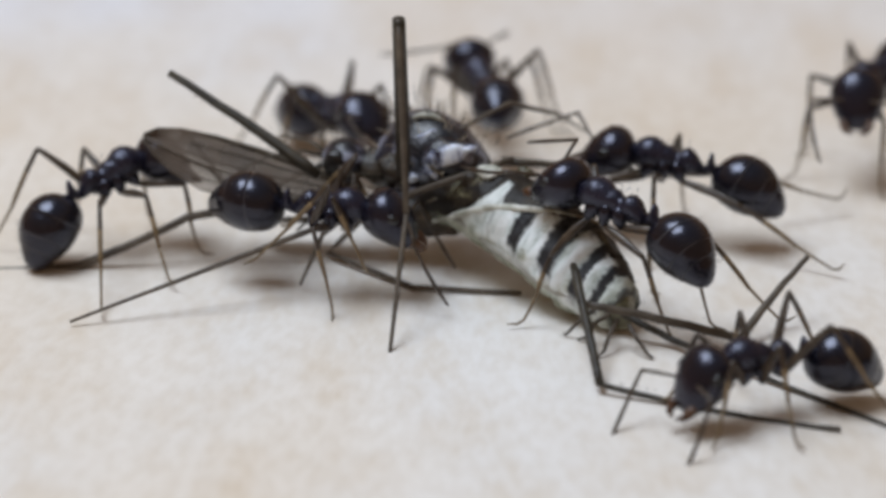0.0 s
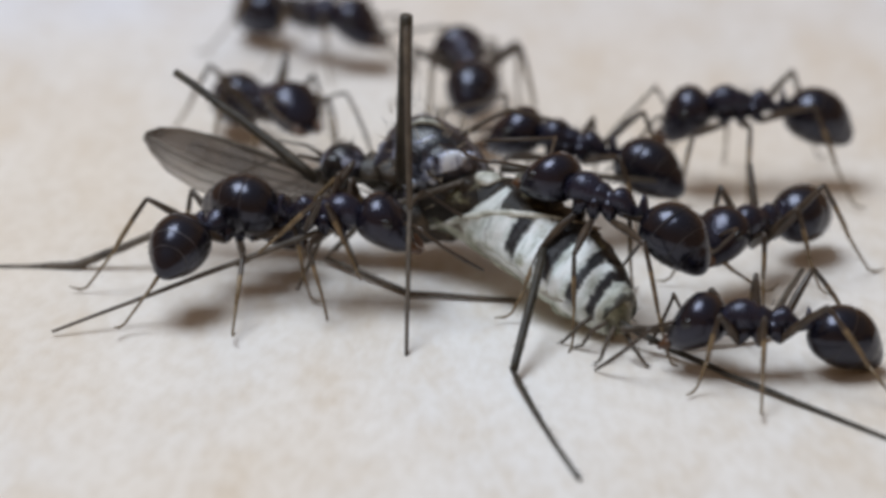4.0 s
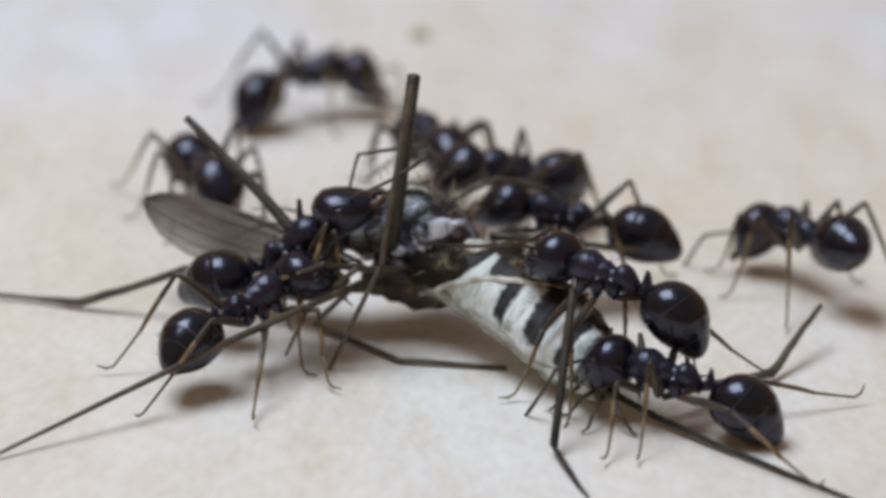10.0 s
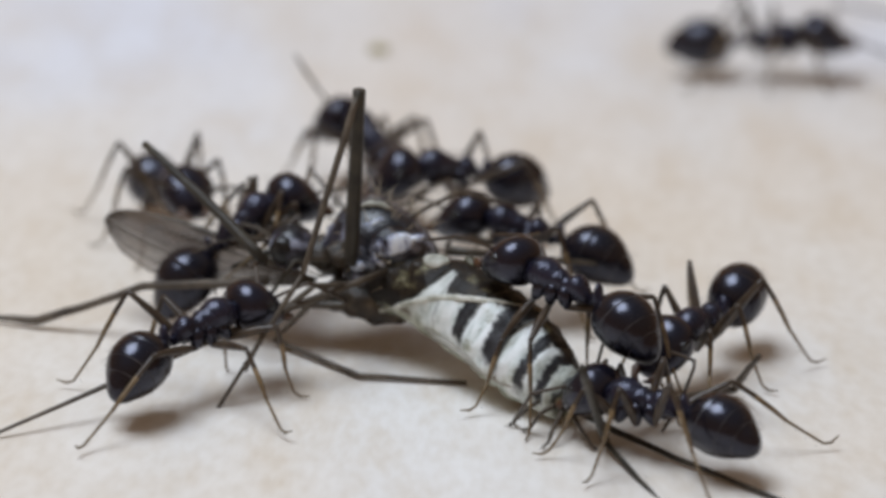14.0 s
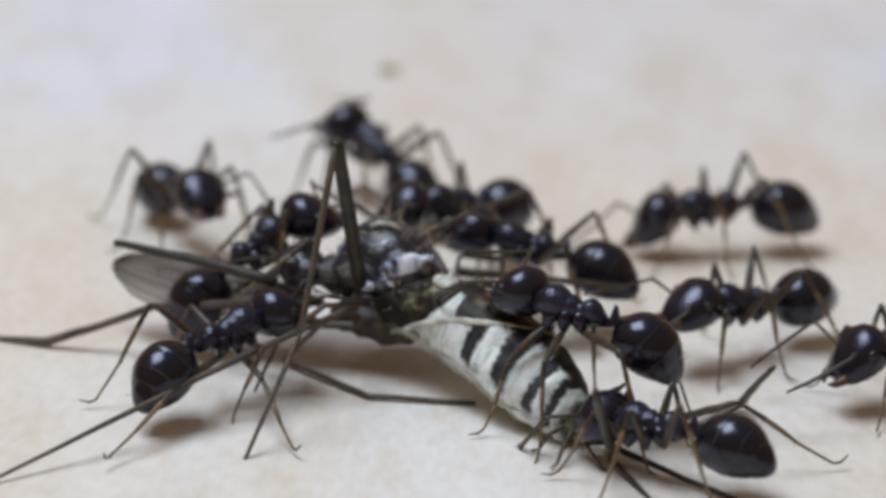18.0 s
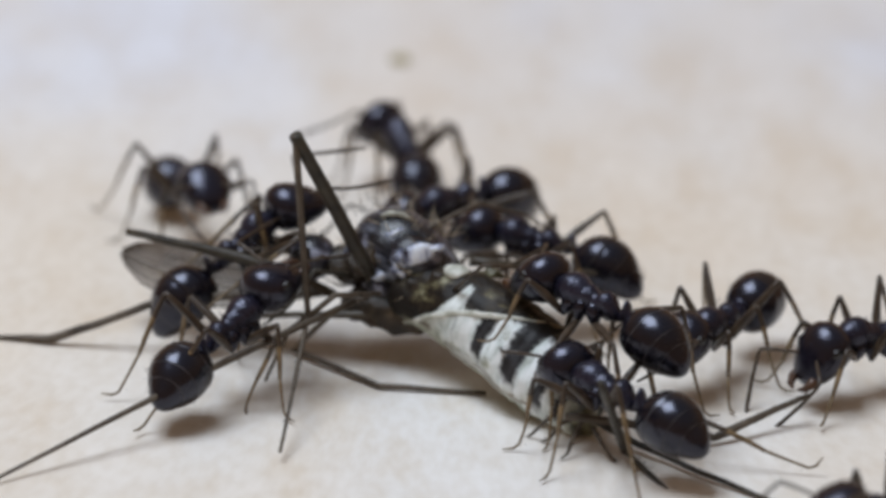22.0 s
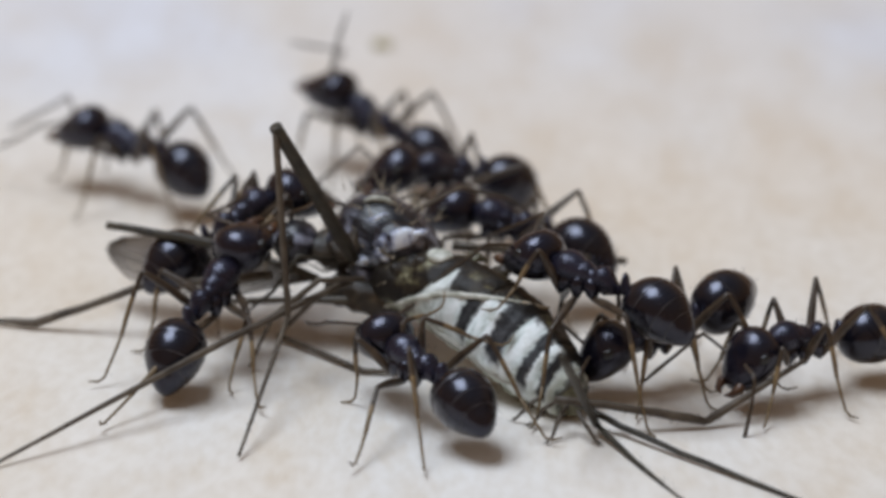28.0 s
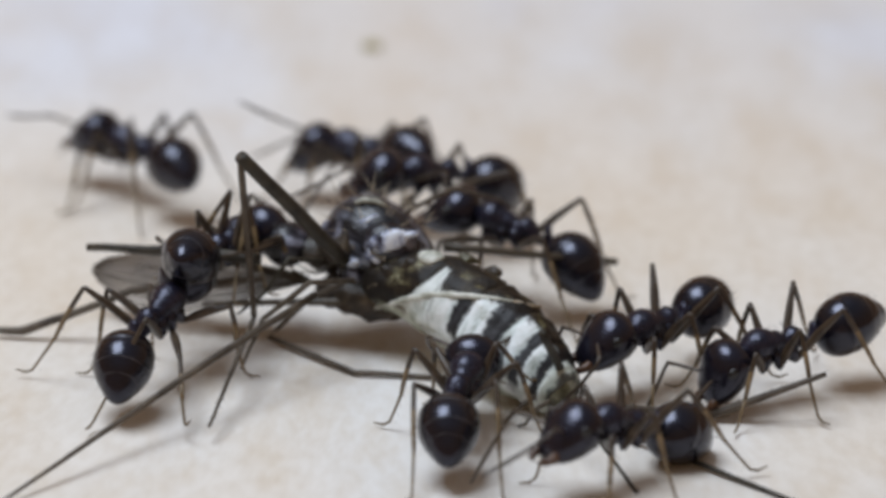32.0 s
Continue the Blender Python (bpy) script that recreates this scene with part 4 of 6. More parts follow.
def ant_walk(ant, rows, seed, aims=(), cling=False):
    """Rows: seconds, place (mm), heading, pitch, head turn and nod, gaster turn and nod (degrees)."""
    rng = random.Random(seed)
    kids = list(ant.children)
    head = [k for k in kids if k.name.startswith("head")][0]
    gaster = [k for k in kids if k.name.startswith("gaster")][0]
    femora = [k for k in kids if k.name.startswith("femur")]
    feelers = [k for k in head.children if k.name.startswith("antenna")]
    body = [(r[0], pose(r[1] * MM, r[2] * MM, r[3] * MM, 0, -r[5], r[4])) for r in rows]
    walk(ant, body)
    walk(head, [(r[0], pose(NECK * MM, 0, 0, 0, -r[7], r[6])) for r in rows])
    walk(gaster, [(r[0], pose(-PETIOLE * MM, 0, -0.12 * MM, 0, -r[9], r[8])) for r in rows])
    for i, f in enumerate(feelers):
        s = 1 if i == 0 else -1
        if aims and i == 0:
            # the raised feeler reaches for a point that wanders about
            keyed = []
            for t, *goal in aims:
                r = min(rows, key=lambda q: abs(q[0] - t))
                m = pose(r[1] * MM, r[2] * MM, r[3] * MM, 0, -r[5], r[4]) @ pose(NECK * MM, 0, 0, 0, -r[7], r[6])
                root = Vector((0.84, 0.17, 0.12))
                d = m.inverted() @ (Vector(goal) * MM) / MM - root
                q = Vector((1.75, 0.56, -0.2)).rotation_difference(d)
                keyed.append((t, Matrix.Translation(root * MM) @ q.to_matrix().to_4x4()))
            walk(f, keyed)
            continue
        walk(f, [(r[0], pose(0.84 * MM, 0.17 * s * MM, 0.12 * MM, rng.uniform(-14, 14), rng.uniform(-8, 34), s * rng.uniform(-18, 20))) for r in rows])
    for i, fem in enumerate(femora):
        leg, s = i // 2, (1 if i % 2 == 0 else -1)
        hip = Vector((HIPS[leg][0], HIPS[leg][1] * s, HIPS[leg][2]))
        a, b = FEMUR[leg], SHIN[leg]
        fx, fy = FEET[leg][0] + rng.uniform(-0.15, 0.15), (FEET[leg][1] + rng.uniform(-0.15, 0.15)) * s
        if cling:
            fx, fy = fx * 0.62, fy * 0.62
        foot, thigh_rows, shin_rows = None, [], []
        for (t, m), r in zip(body, rows):
            yaw = radians(r[4])
            hx, hy = r[1] + fx * math.cos(yaw) - fy * math.sin(yaw), r[2] + fx * math.sin(yaw) + fy * math.cos(yaw)
            known = foothold(FOOTHOLDS.get(seed, {}).get((leg, s), ()), t)
            if known:
                foot = known
            elif foot is None or math.hypot(foot[0] - hx, foot[1] - hy) > 0.55:
                foot = (hx, hy, max(r[3] - 1.0 if cling else 0, min(r[3] + 0.2, prey_height(hx, hy))))
            v = m.inverted() @ (Vector(foot) * MM) / MM - hip
            d = max(0.75, min(a + b - 0.04, v.length))
            way = v.normalized()
            up = m.to_3x3().inverted() @ Vector((0, 0, 0.3 if cling else 1)) + Vector((0.25 * (1 - leg), (0.9 if cling else 0.35) * s, 0))
            up = (up - way * up.dot(way)).normalized()
            c = max(-1, min(1, (a * a + d * d - b * b) / (2 * a * d)))
            along = way * c + up * math.sqrt(1 - c * c)
            knee = along * a
            out = (way * d - knee).normalized()
            side = along.cross(out).normalized()
            rot = Matrix((along, side, along.cross(side))).transposed().to_4x4()
            thigh_rows.append((t, Matrix.Translation(hip * MM) @ rot))
            bend = math.degrees(math.atan2(out.dot(along.cross(side)), out.dot(along)))
            shin_rows.append((t, pose(a * MM, 0, 0, 0, -bend, 0)))
        walk(fem, thigh_rows)
        walk(fem.children[0], shin_rows)


def limb_walk(ob, rows):
    """Rows: seconds, place of the piece's root (mm), heading and pitch (degrees). A wing keeps its blade level; other pieces do not spin."""
    keyed, last, turn = [], None, None
    for t, x, y, z, yaw, pitch in rows:
        flat = pose(0, 0, 0, 0, -pitch, yaw)
        d = flat.to_3x3() @ Vector((1, 0, 0))
        if ob.name.startswith("wing") or turn is None:
            turn = flat.to_quaternion() @ Euler((radians(-36 if ob.name.startswith("wing") else 0), 0, 0)).to_quaternion()
        else:
            turn = last.rotation_difference(d) @ turn
        last = d
        keyed.append((t, Matrix.LocRotScale(Vector((x, y, z)) * MM, turn, None)))
    walk(ob, keyed)


def motions():
    ant_walk(ants[0], [
        (0, -7.04, -6.34, 1.73, 31.1, 14.3, -5.4, -26.2, 9.6, 41.7),
        (1, -7, -6.85, 1.71, 31.1, 11, -0.8, -37.9, 5.6, 48),
        (2, -6.91, -7.36, 1.68, 24.6, 5.9, -10.1, -23, 10.3, 56.2),
        (2.5, -6.97, -6.77, 1.59, 30.6, 0.8, -16.2, -24, 25.5, 30.3),
        (4.5, -4, -8.66, 1.48, 47.7, -11.7, -12.4, -10.9, 27.7, 20.6),
        (5, -4.16, -8.96, 1.46, 46.7, -7, -7.4, -12.9, 29.9, 12.8),
        (6, -3.57, -8.74, 1.6, 37.1, 7.3, -5.1, -12.4, 20.5, 19.6),
        (7, -3.37, -8.73, 1.57, 36.3, 8.5, -7.4, 20.8, 24.1, 5.4),
        (8, -3.72, -8.88, 1.58, 33.6, 12, 4.9, -10.3, 17.9, 21.4),
        (9, -3.53, -8.83, 1.49, 28.2, 3.2, -8, 13, 28.2, 13.4),
        (10, -3.8, -8.89, 1.53, 38.2, 9.7, -9.6, 2.2, 22.2, 6.9),
        (11, -4.21, -8.93, 1.5, 28.6, 10.7, -5, -8.5, 26.9, 15.4),
        (12, -4.1, -9.86, 1.56, 34, 2.4, -1.6, -8, 27.5, 19),
        (13, -4.22, -9.57, 1.59, 40.2, 5.3, -3.2, -10.3, 22.9, 12.2),
        (14, -3.96, -9.46, 1.58, 37.4, 4.5, 3.4, -5.4, 20.8, 21.7),
        (17, -3.93, -8.44, 1.61, 43.8, 10.1, 12.5, -11.8, 2.6, 27.6),
        (18, -3.69, -8.78, 1.57, 38, 4.7, 2.5, -2.1, 16.4, 26.6),
        (19, -3.39, -8.49, 1.61, 27, 10.5, -0.5, -3.2, 18, 30),
        (20, -3.52, -8.62, 1.62, 44.3, 13.1, -1.6, 21.6, 21.2, 20.6),
        (21, -3.1, -8.46, 1.59, 42.2, 9.8, -4.5, 21.8, 23.9, 12.4),
        (22, -3.8, -9.02, 1.58, 50, 13.8, -1.2, 24, 13.2, 6.7),
        (23, -3.23, -8.55, 1.58, 53.6, -5.5, -4.8, 14.3, 14.8, 20.9),
        (24, -3.34, -8.09, 1.54, 54.4, -2.5, 10.6, -1.1, 13.3, 24.1),
        (25, -3.71, -8.38, 1.51, 56.7, 3.7, 3.9, 13.7, 18.7, 17),
        (27.5, -3.62, -8.25, 1.77, 44.6, 14.6, -7.2, 18.9, 29.7, 28.8),
        (28, -3.91, -8.26, 1.73, 59, 19.2, -1, 20.3, 12.5, 19.1),
        (29, -4.05, -8.79, 1.78, 47.5, 19.3, -0.7, 21.3, 19.9, 20.6),
        (30, -4.73, -9.26, 1.59, 58.6, 3.4, -1.3, 9.4, 18.1, 22.9),
        (31, -4.72, -9.23, 1.52, 55.4, 3.2, -11.8, -14.8, 29.2, 25.2),
        (32, -4.73, -8.96, 1.58, 61, 7.6, 8.8, 11.7, 20.5, 20.2),
    ], 0)
    ant_walk(ants[1], [
        (0, -2.56, -8.49, 1.85, -14.3, -2.5, 11, -15.7, -10.9, 12.1),
        (1, -2.57, -8.54, 1.83, -17, -1.3, 9.8, -15.4, -6.5, 9.6),
        (2, -2.71, -8.94, 1.85, -25.1, -2.6, 16, -13.1, -13.8, 6.8),
        (2.5, -2.7, -9.24, 1.83, -28.1, 3.2, 19.6, -6.6, -16.8, 6.4),
        (4.5, -2.62, -8.49, 1.91, -13, -2.7, 11.5, -17.2, -8, 9.7),
        (5, -2.98, -8.43, 1.85, -21.3, 1.6, 19.4, -21.1, -13, 28.2),
        (6, -3.07, -7.87, 2.26, -11, 22.6, 16.3, 13.1, -40.8, 14.3),
        (6.5, -3.08, -8.03, 2.24, -12.5, 24.3, 8.4, 19.8, -45.7, 7.2),
        (7, -3.11, -8.21, 2.21, -14.1, 26.1, 0.5, 26.6, -50.6, 0.1),
        (8, -3.07, -7.98, 2.21, -1.3, 28.3, -2.4, 35.8, -42.1, -6.7),
        (9, -2.85, -7.91, 2.19, 0.3, 30.2, -9, 40.4, -42.8, -4.4),
        (10, -3.1, -7.49, 2.17, 13.4, 25.4, -10.4, 18.6, -25.8, 1.5),
        (11, -3.66, -8.16, 2.2, 40.7, 22.5, 9.2, 11.2, -9, -13.2),
        (12, -3.81, -6.98, 2.22, 63, 27.7, 24.7, 10.5, -6.9, -6.7),
        (13, -3.86, -6.38, 2.2, 56.2, 30.2, 19, 5.3, -11.8, 5),
        (14, -3.36, -5.18, 2.13, 34.1, 25.1, -7.3, -25.9, -2.7, 24),
        (17, -3.44, -4.7, 2.26, 25.6, 24.3, -4.6, -5.4, 3.6, 42.1),
        (18, -3.26, -5.49, 2.19, 29.2, 24, -4.2, -11.6, 1.9, 28.6),
        (19, -3.33, -5.43, 2.21, 35.1, 24.1, -0.3, -8.8, 2.7, 21.5),
        (20, -3.39, -5.71, 2.25, 25.4, 21, 0.4, -1.2, -2.6, 48.4),
        (21, -3.48, -5.74, 2.22, 28.1, 23.5, -1.8, -1.6, -1.6, 28.7),
        (22, -3.72, -6.04, 2.23, 28.5, 27.7, -3, 1.2, -1.3, 20.2),
        (23, -3.56, -5.33, 2.21, 43.6, 21.3, -4.1, -11.2, 15.6, 11.5),
        (24, -3.51, -5.31, 2.2, 37, 21.4, -7.6, -14.7, 10, 15.7),
        (25, -3.6, -5.64, 2.19, 32.5, 18.7, -11.6, -22, 8.7, 18),
        (27.5, -3.52, -5.68, 2.22, 36.3, 22, -6.8, -11.4, 8.6, 15.7),
        (28, -3.47, -5.32, 2.21, 32.8, 17.9, -9.7, -15.2, 7.8, 7.5),
        (29, -3.58, -5.53, 2.21, 31.7, 22.9, -4.4, -6.9, 1.7, 11.3),
        (30, -3.62, -5.61, 2.2, 47.8, 9.3, -3.2, -16, 15.9, -11),
        (31, -3.32, -6.26, 2.21, 53.2, 5, -4.7, -16.5, 21.5, -16.1),
        (32, -3.48, -6.67, 2.2, 56.6, 0.2, -5.4, -19.7, 24.4, -21.9),
    ], 1, cling=True)
    ant_walk(ants[2], [
        (0, -2.68, -1.64, 1.38, -60.2, 9.7, -2.3, -5.5, -2.9, 17.1),
        (0.5, -2.96, -1.49, 1.38, -62.2, 10.5, -2.3, -4.6, -3.1, 17.4),
        (1, -2.68, -1.71, 1.38, -60.7, 10.1, -2.2, -4.7, -3, 17),
        (2, -2.81, -0.98, 1.38, -56.1, 9.8, -1.9, -4.8, -2.7, 16.7),
        (2.5, -2.96, -0.98, 1.39, -58.5, 11.6, -2, -3.5, -2.9, 18),
        (4.5, -4.44, -0.58, 1.38, -62.2, 8.2, -1.6, -5.7, -2.4, 15.4),
        (5, -4.56, -0.51, 1.38, -66.9, 7.8, -1.6, -6, -2.3, 15.2),
        (6, -4.63, -0.17, 1.38, -69.5, 9.3, -1.6, -5.1, -2.3, 16.2),
        (7, -5.32, -0.37, 1.38, -71.5, 7.8, -1.7, -6, -2.3, 15.2),
        (8, -5.26, -0.22, 1.38, -69.8, 7.6, -1.6, -6.2, -2.1, 15),
        (9, -5.21, -0.55, 1.37, -70, 6.5, -1.6, -7, -2.1, 14.2),
        (10, -5.25, -0.92, 1.37, -72.7, 5.5, -1.7, -7.7, -2.3, 13.5),
        (11, -5.13, -0.93, 1.37, -70.2, 5.2, -1.6, -8, -2.1, 13.3),
        (12, -5.12, -0.8, 1.38, -68.6, 7.5, -1.4, -6.5, -2, 15),
        (13, -4.95, -1.02, 1.38, -69.1, 8.6, -1.5, -5.7, -2, 15.8),
        (14, -5.13, -0.77, 1.38, -69.9, 9, -1.5, -5.3, -2.1, 16.1),
        (17, -5.02, 0.04, 1.38, -68.8, 11.1, -1.4, -3.8, -2, 17.5),
        (18, -5.15, 0.15, 1.38, -67.7, 11.1, -1.4, -3.7, -2, 17.5),
        (19, -5.25, -0.13, 1.39, -68.6, 12, -1.4, -3.1, -2, 18),
        (20, -5.15, 0.18, 1.39, -63.9, 12.1, -1.1, -2.9, -1.7, 18.1),
        (21, -5.22, 0.83, 1.39, -66.7, 11.7, -1.3, -3.2, -1.9, 17.8),
        (22, -5.24, -0.15, 1.38, -69.4, 11.4, -1.5, -3.5, -2.1, 17.6),
        (23, -5.23, 0.07, 1.39, -65.2, 12.2, -1.2, -2.9, -1.8, 18.2),
        (24, -5.16, 0.47, 1.39, -63.8, 12.1, -1.1, -2.9, -1.7, 18),
        (25, -5.28, -0.04, 1.39, -66, 11.9, -1.2, -3.1, -1.9, 17.9),
        (25.5, -5.3, 0.22, 1.39, -67.4, 12.4, -1.3, -2.8, -2, 18.3),
        (26.2, -5.65, 0.74, 1.38, -113.28, 9.74, 1.56, 1.56, -10.22, 18.08),
        (26.9, -6, 1.27, 1.37, -160.53, 7.03, 4.52, 5.99, -18.74, 17.89),
        (27.5, -6.34, 1.79, 1.36, -206.4, 4.4, 7.4, 10.3, -27, 17.7),
        (28, -6.29, 1.66, 1.35, -213.8, 0.7, 10.9, 4.6, -22.5, 14.9),
        (29, -6.15, 1.64, 1.32, -219.9, -4.7, 12, 5.3, -20.5, 9.2),
        (30, -6.09, 1.83, 1.35, -217.8, -3.5, 15.6, 8.4, -23.3, 10.4),
        (31, -6.11, 1.77, 1.33, -218.9, -6.1, 18.2, 5.9, -27, 13.6),
        (32, -6.04, 1.8, 1.3, -228.5, -6.5, 11.3, 5.7, -15.2, 11.3),
    ], 2)
    ant_walk(ants[3], [
        (0, -8.57, 20.17, 1.1, -4.2, -6, 0.8, -10.6, -0.5, 0.4),
        (2, -7.4, 13.51, 1.1, -31.9, 0.9, -2.1, -8.2, 0.3, 4.8),
        (2.5, -6.85, 9.11, 1.1, -34.8, 3.9, 8.9, -4.1, -7.9, 5.7),
        (4.5, -3, 5.97, 1.21, -37.2, 3.3, 12.7, -15.6, -8.7, 20.6),
        (5, -3.1, 6.93, 1.13, -31.8, 8.6, 12.1, 2.2, -6.4, 9.3),
        (5.5, -3.43, 7.38, 1.17, 19.3, 3.9, 5, -3.2, 3.4, 15.7),
        (6, -3.76, 7.85, 1.22, 70.2, -0.7, -2.1, -8.5, 13.2, 22.1),
        (7, -3.45, 7.42, 1.17, 38.4, -9.2, -17.1, -20.9, 26.6, 28.6),
        (8, -3.51, 7.28, 1.26, 32.9, 0.9, -23.6, -22.7, 36.9, 27.9),
        (9, -3.38, 7.21, 1.16, 44.8, -1.5, -22.7, -18.7, 24.3, 21.5),
        (10, -3.26, 6.59, 1.22, 26.4, -0.1, -27, -23.5, 36.7, 33.3),
        (10.5, -2.56, 5.99, 1.2, 31.9, -9.2, -20, -21.3, 25.4, 25.5),
        (11, -0.5, 5.71, 1.18, 1.1, -2.8, -6, -14, 3.7, 30.1),
        (12, -0.61, 5.98, 1.23, 7.5, 10, -1.2, -3, -0.4, 16.5),
        (12.5, -0.32, 6.24, 1.1, 24.4, 5.6, -3.7, -0.2, 4, 6.6),
        (13, -0.03, 8.83, 1.1, 79.8, -3.8, 2.1, -3.6, 5.4, -0.8),
        (13.5, 1.3, 9.35, 1.1, 79, -4.4, -1.5, -3.3, 3.5, -2.6),
        (13.75, 4.99, 10.38, 1.1, 38.5, -1.3, -1.4, 0.5, 1.3, 1.2),
        (14, 8.68, 11.41, 1.1, -2.1, 1.9, -1.3, 4.4, -0.9, 5.1),
        (14.5, 14.84, 11.61, 1.1, 9.9, 1.3, -2.6, 0.4, 2.9, 2.3),
        (16.5, 18.75, 12.16, 1.1, 8.6, 2, -4, 0.2, 3.3, 2.2),
        (32, 18.87, 10.46, 1.1, 10.6, 1.1, -4.7, -0.3, 3.9, 1.4),
    ], 3)
    ant_walk(ants[4], [
        (0, 2.8, -10.07, 2.54, 145.9, 4.8, -8.3, -3.5, -13.2, 29),
        (1, 2.87, -9.73, 2.51, 148.1, 2.6, -2.5, -2.4, -24.1, 21.1),
        (2, 2.69, -9.39, 2.51, 147.9, 1.9, -19.8, 0.3, -6.3, 28.9),
        (2.5, 2.71, -9.07, 2.56, 166.5, 5.6, -27.2, -2, 12.5, 49.8),
        (4.5, 2.61, -9.55, 2.59, 145.5, 2.2, -14, 1.2, -12.4, 26.2),
        (5, 2.61, -9.61, 2.55, 142.1, 4.8, -10.9, -2.1, -9.9, 23.7),
        (6, 2.76, -9.66, 2.55, 149.8, 3.3, -17.4, 5.7, -1.1, 29.3),
        (7, 2.78, -9.67, 2.6, 155.3, 3.6, -19.2, -3.2, 5.9, 44),
        (8, 2.7, -9.82, 2.61, 151.6, 3.8, -22.1, -5.4, 10.3, 45.4),
        (9, 2.88, -9.76, 2.58, 154.1, 5.4, -19.4, 6.5, 5.6, 39.4),
        (10, 2.88, -9.93, 2.6, 152, 0.5, -19.6, -0.6, 3.9, 49.8),
        (11, 2.85, -9.94, 2.57, 151.3, 6.7, -12.2, -5.6, 2.9, 37.5),
        (12, 2.8, -10.06, 2.59, 153.5, 8.9, -17.3, 6.1, 3.7, 43.2),
        (13, 2.9, -9.8, 2.57, 151.3, 10.2, -22.5, 7, 7.9, 42.5),
        (14, 2.81, -9.62, 2.6, 142.1, 2.3, -8.9, 6, -8.5, 27.9),
        (17, 2.95, -9.4, 2.58, 148.7, 4.3, -22.4, 4.9, 11.2, 44.8),
        (18, 2.84, -9.76, 2.55, 156.6, 1.6, -25.7, 0.5, 10.6, 42.5),
        (19, 2.89, -9.6, 2.55, 138.7, 5.2, -19.9, 2.5, -6.4, 23.2),
        (20, 2.9, -9.57, 2.55, 158.6, 4.7, -27.5, -0.6, 10.6, 42.2),
        (21, 3.06, -9.69, 2.59, 147.8, 1.5, -11.2, 2.6, -7.2, 35.6),
        (22, 2.98, -9.68, 2.53, 140.8, 3.7, -6.2, -0.7, -7.8, 20.6),
        (23, 3.12, -9.11, 2.54, 139.4, 4.8, -2.9, 1.7, -8.3, 18.8),
        (24, 2.97, -9.33, 2.54, 134.9, 0.4, -14.1, 0.9, -6.8, 11.7),
        (25, 3.22, -9.19, 2.57, 145.7, 5.3, -8.2, 0.9, -2.8, 29.6),
        (27.5, 2.47, -9.5, 2.64, 172.1, 5.2, -8.8, -2.8, 7, 36.1),
        (28, 3.23, -9.28, 2.53, 146.4, 1, -9, 6.2, -7.4, 22.2),
        (29, 4.64, -9.6, 2.24, 174.6, -2.5, -12, 1, 17.1, 28.8),
        (30, 4.79, -10.06, 1.92, 203.9, -1.9, 5.3, -17.2, 5.5, 21),
        (30.5, 4.76, -10.13, 1.69, 217.1, -7.1, 9.7, -29.6, 2.2, 18.6),
        (31, 4.46, -12.55, 1.66, 246.7, -10, 5.3, -39.9, 6.5, 16.2),
        (31.5, 4.15, -13.01, 1.3, 233.6, 4.5, 4, -27.4, -0.2, 15.7),
        (32, 3.93, -13.52, 1.24, 221.5, 14.3, -7.6, -18.6, 4, 14.6),
    ], 4)
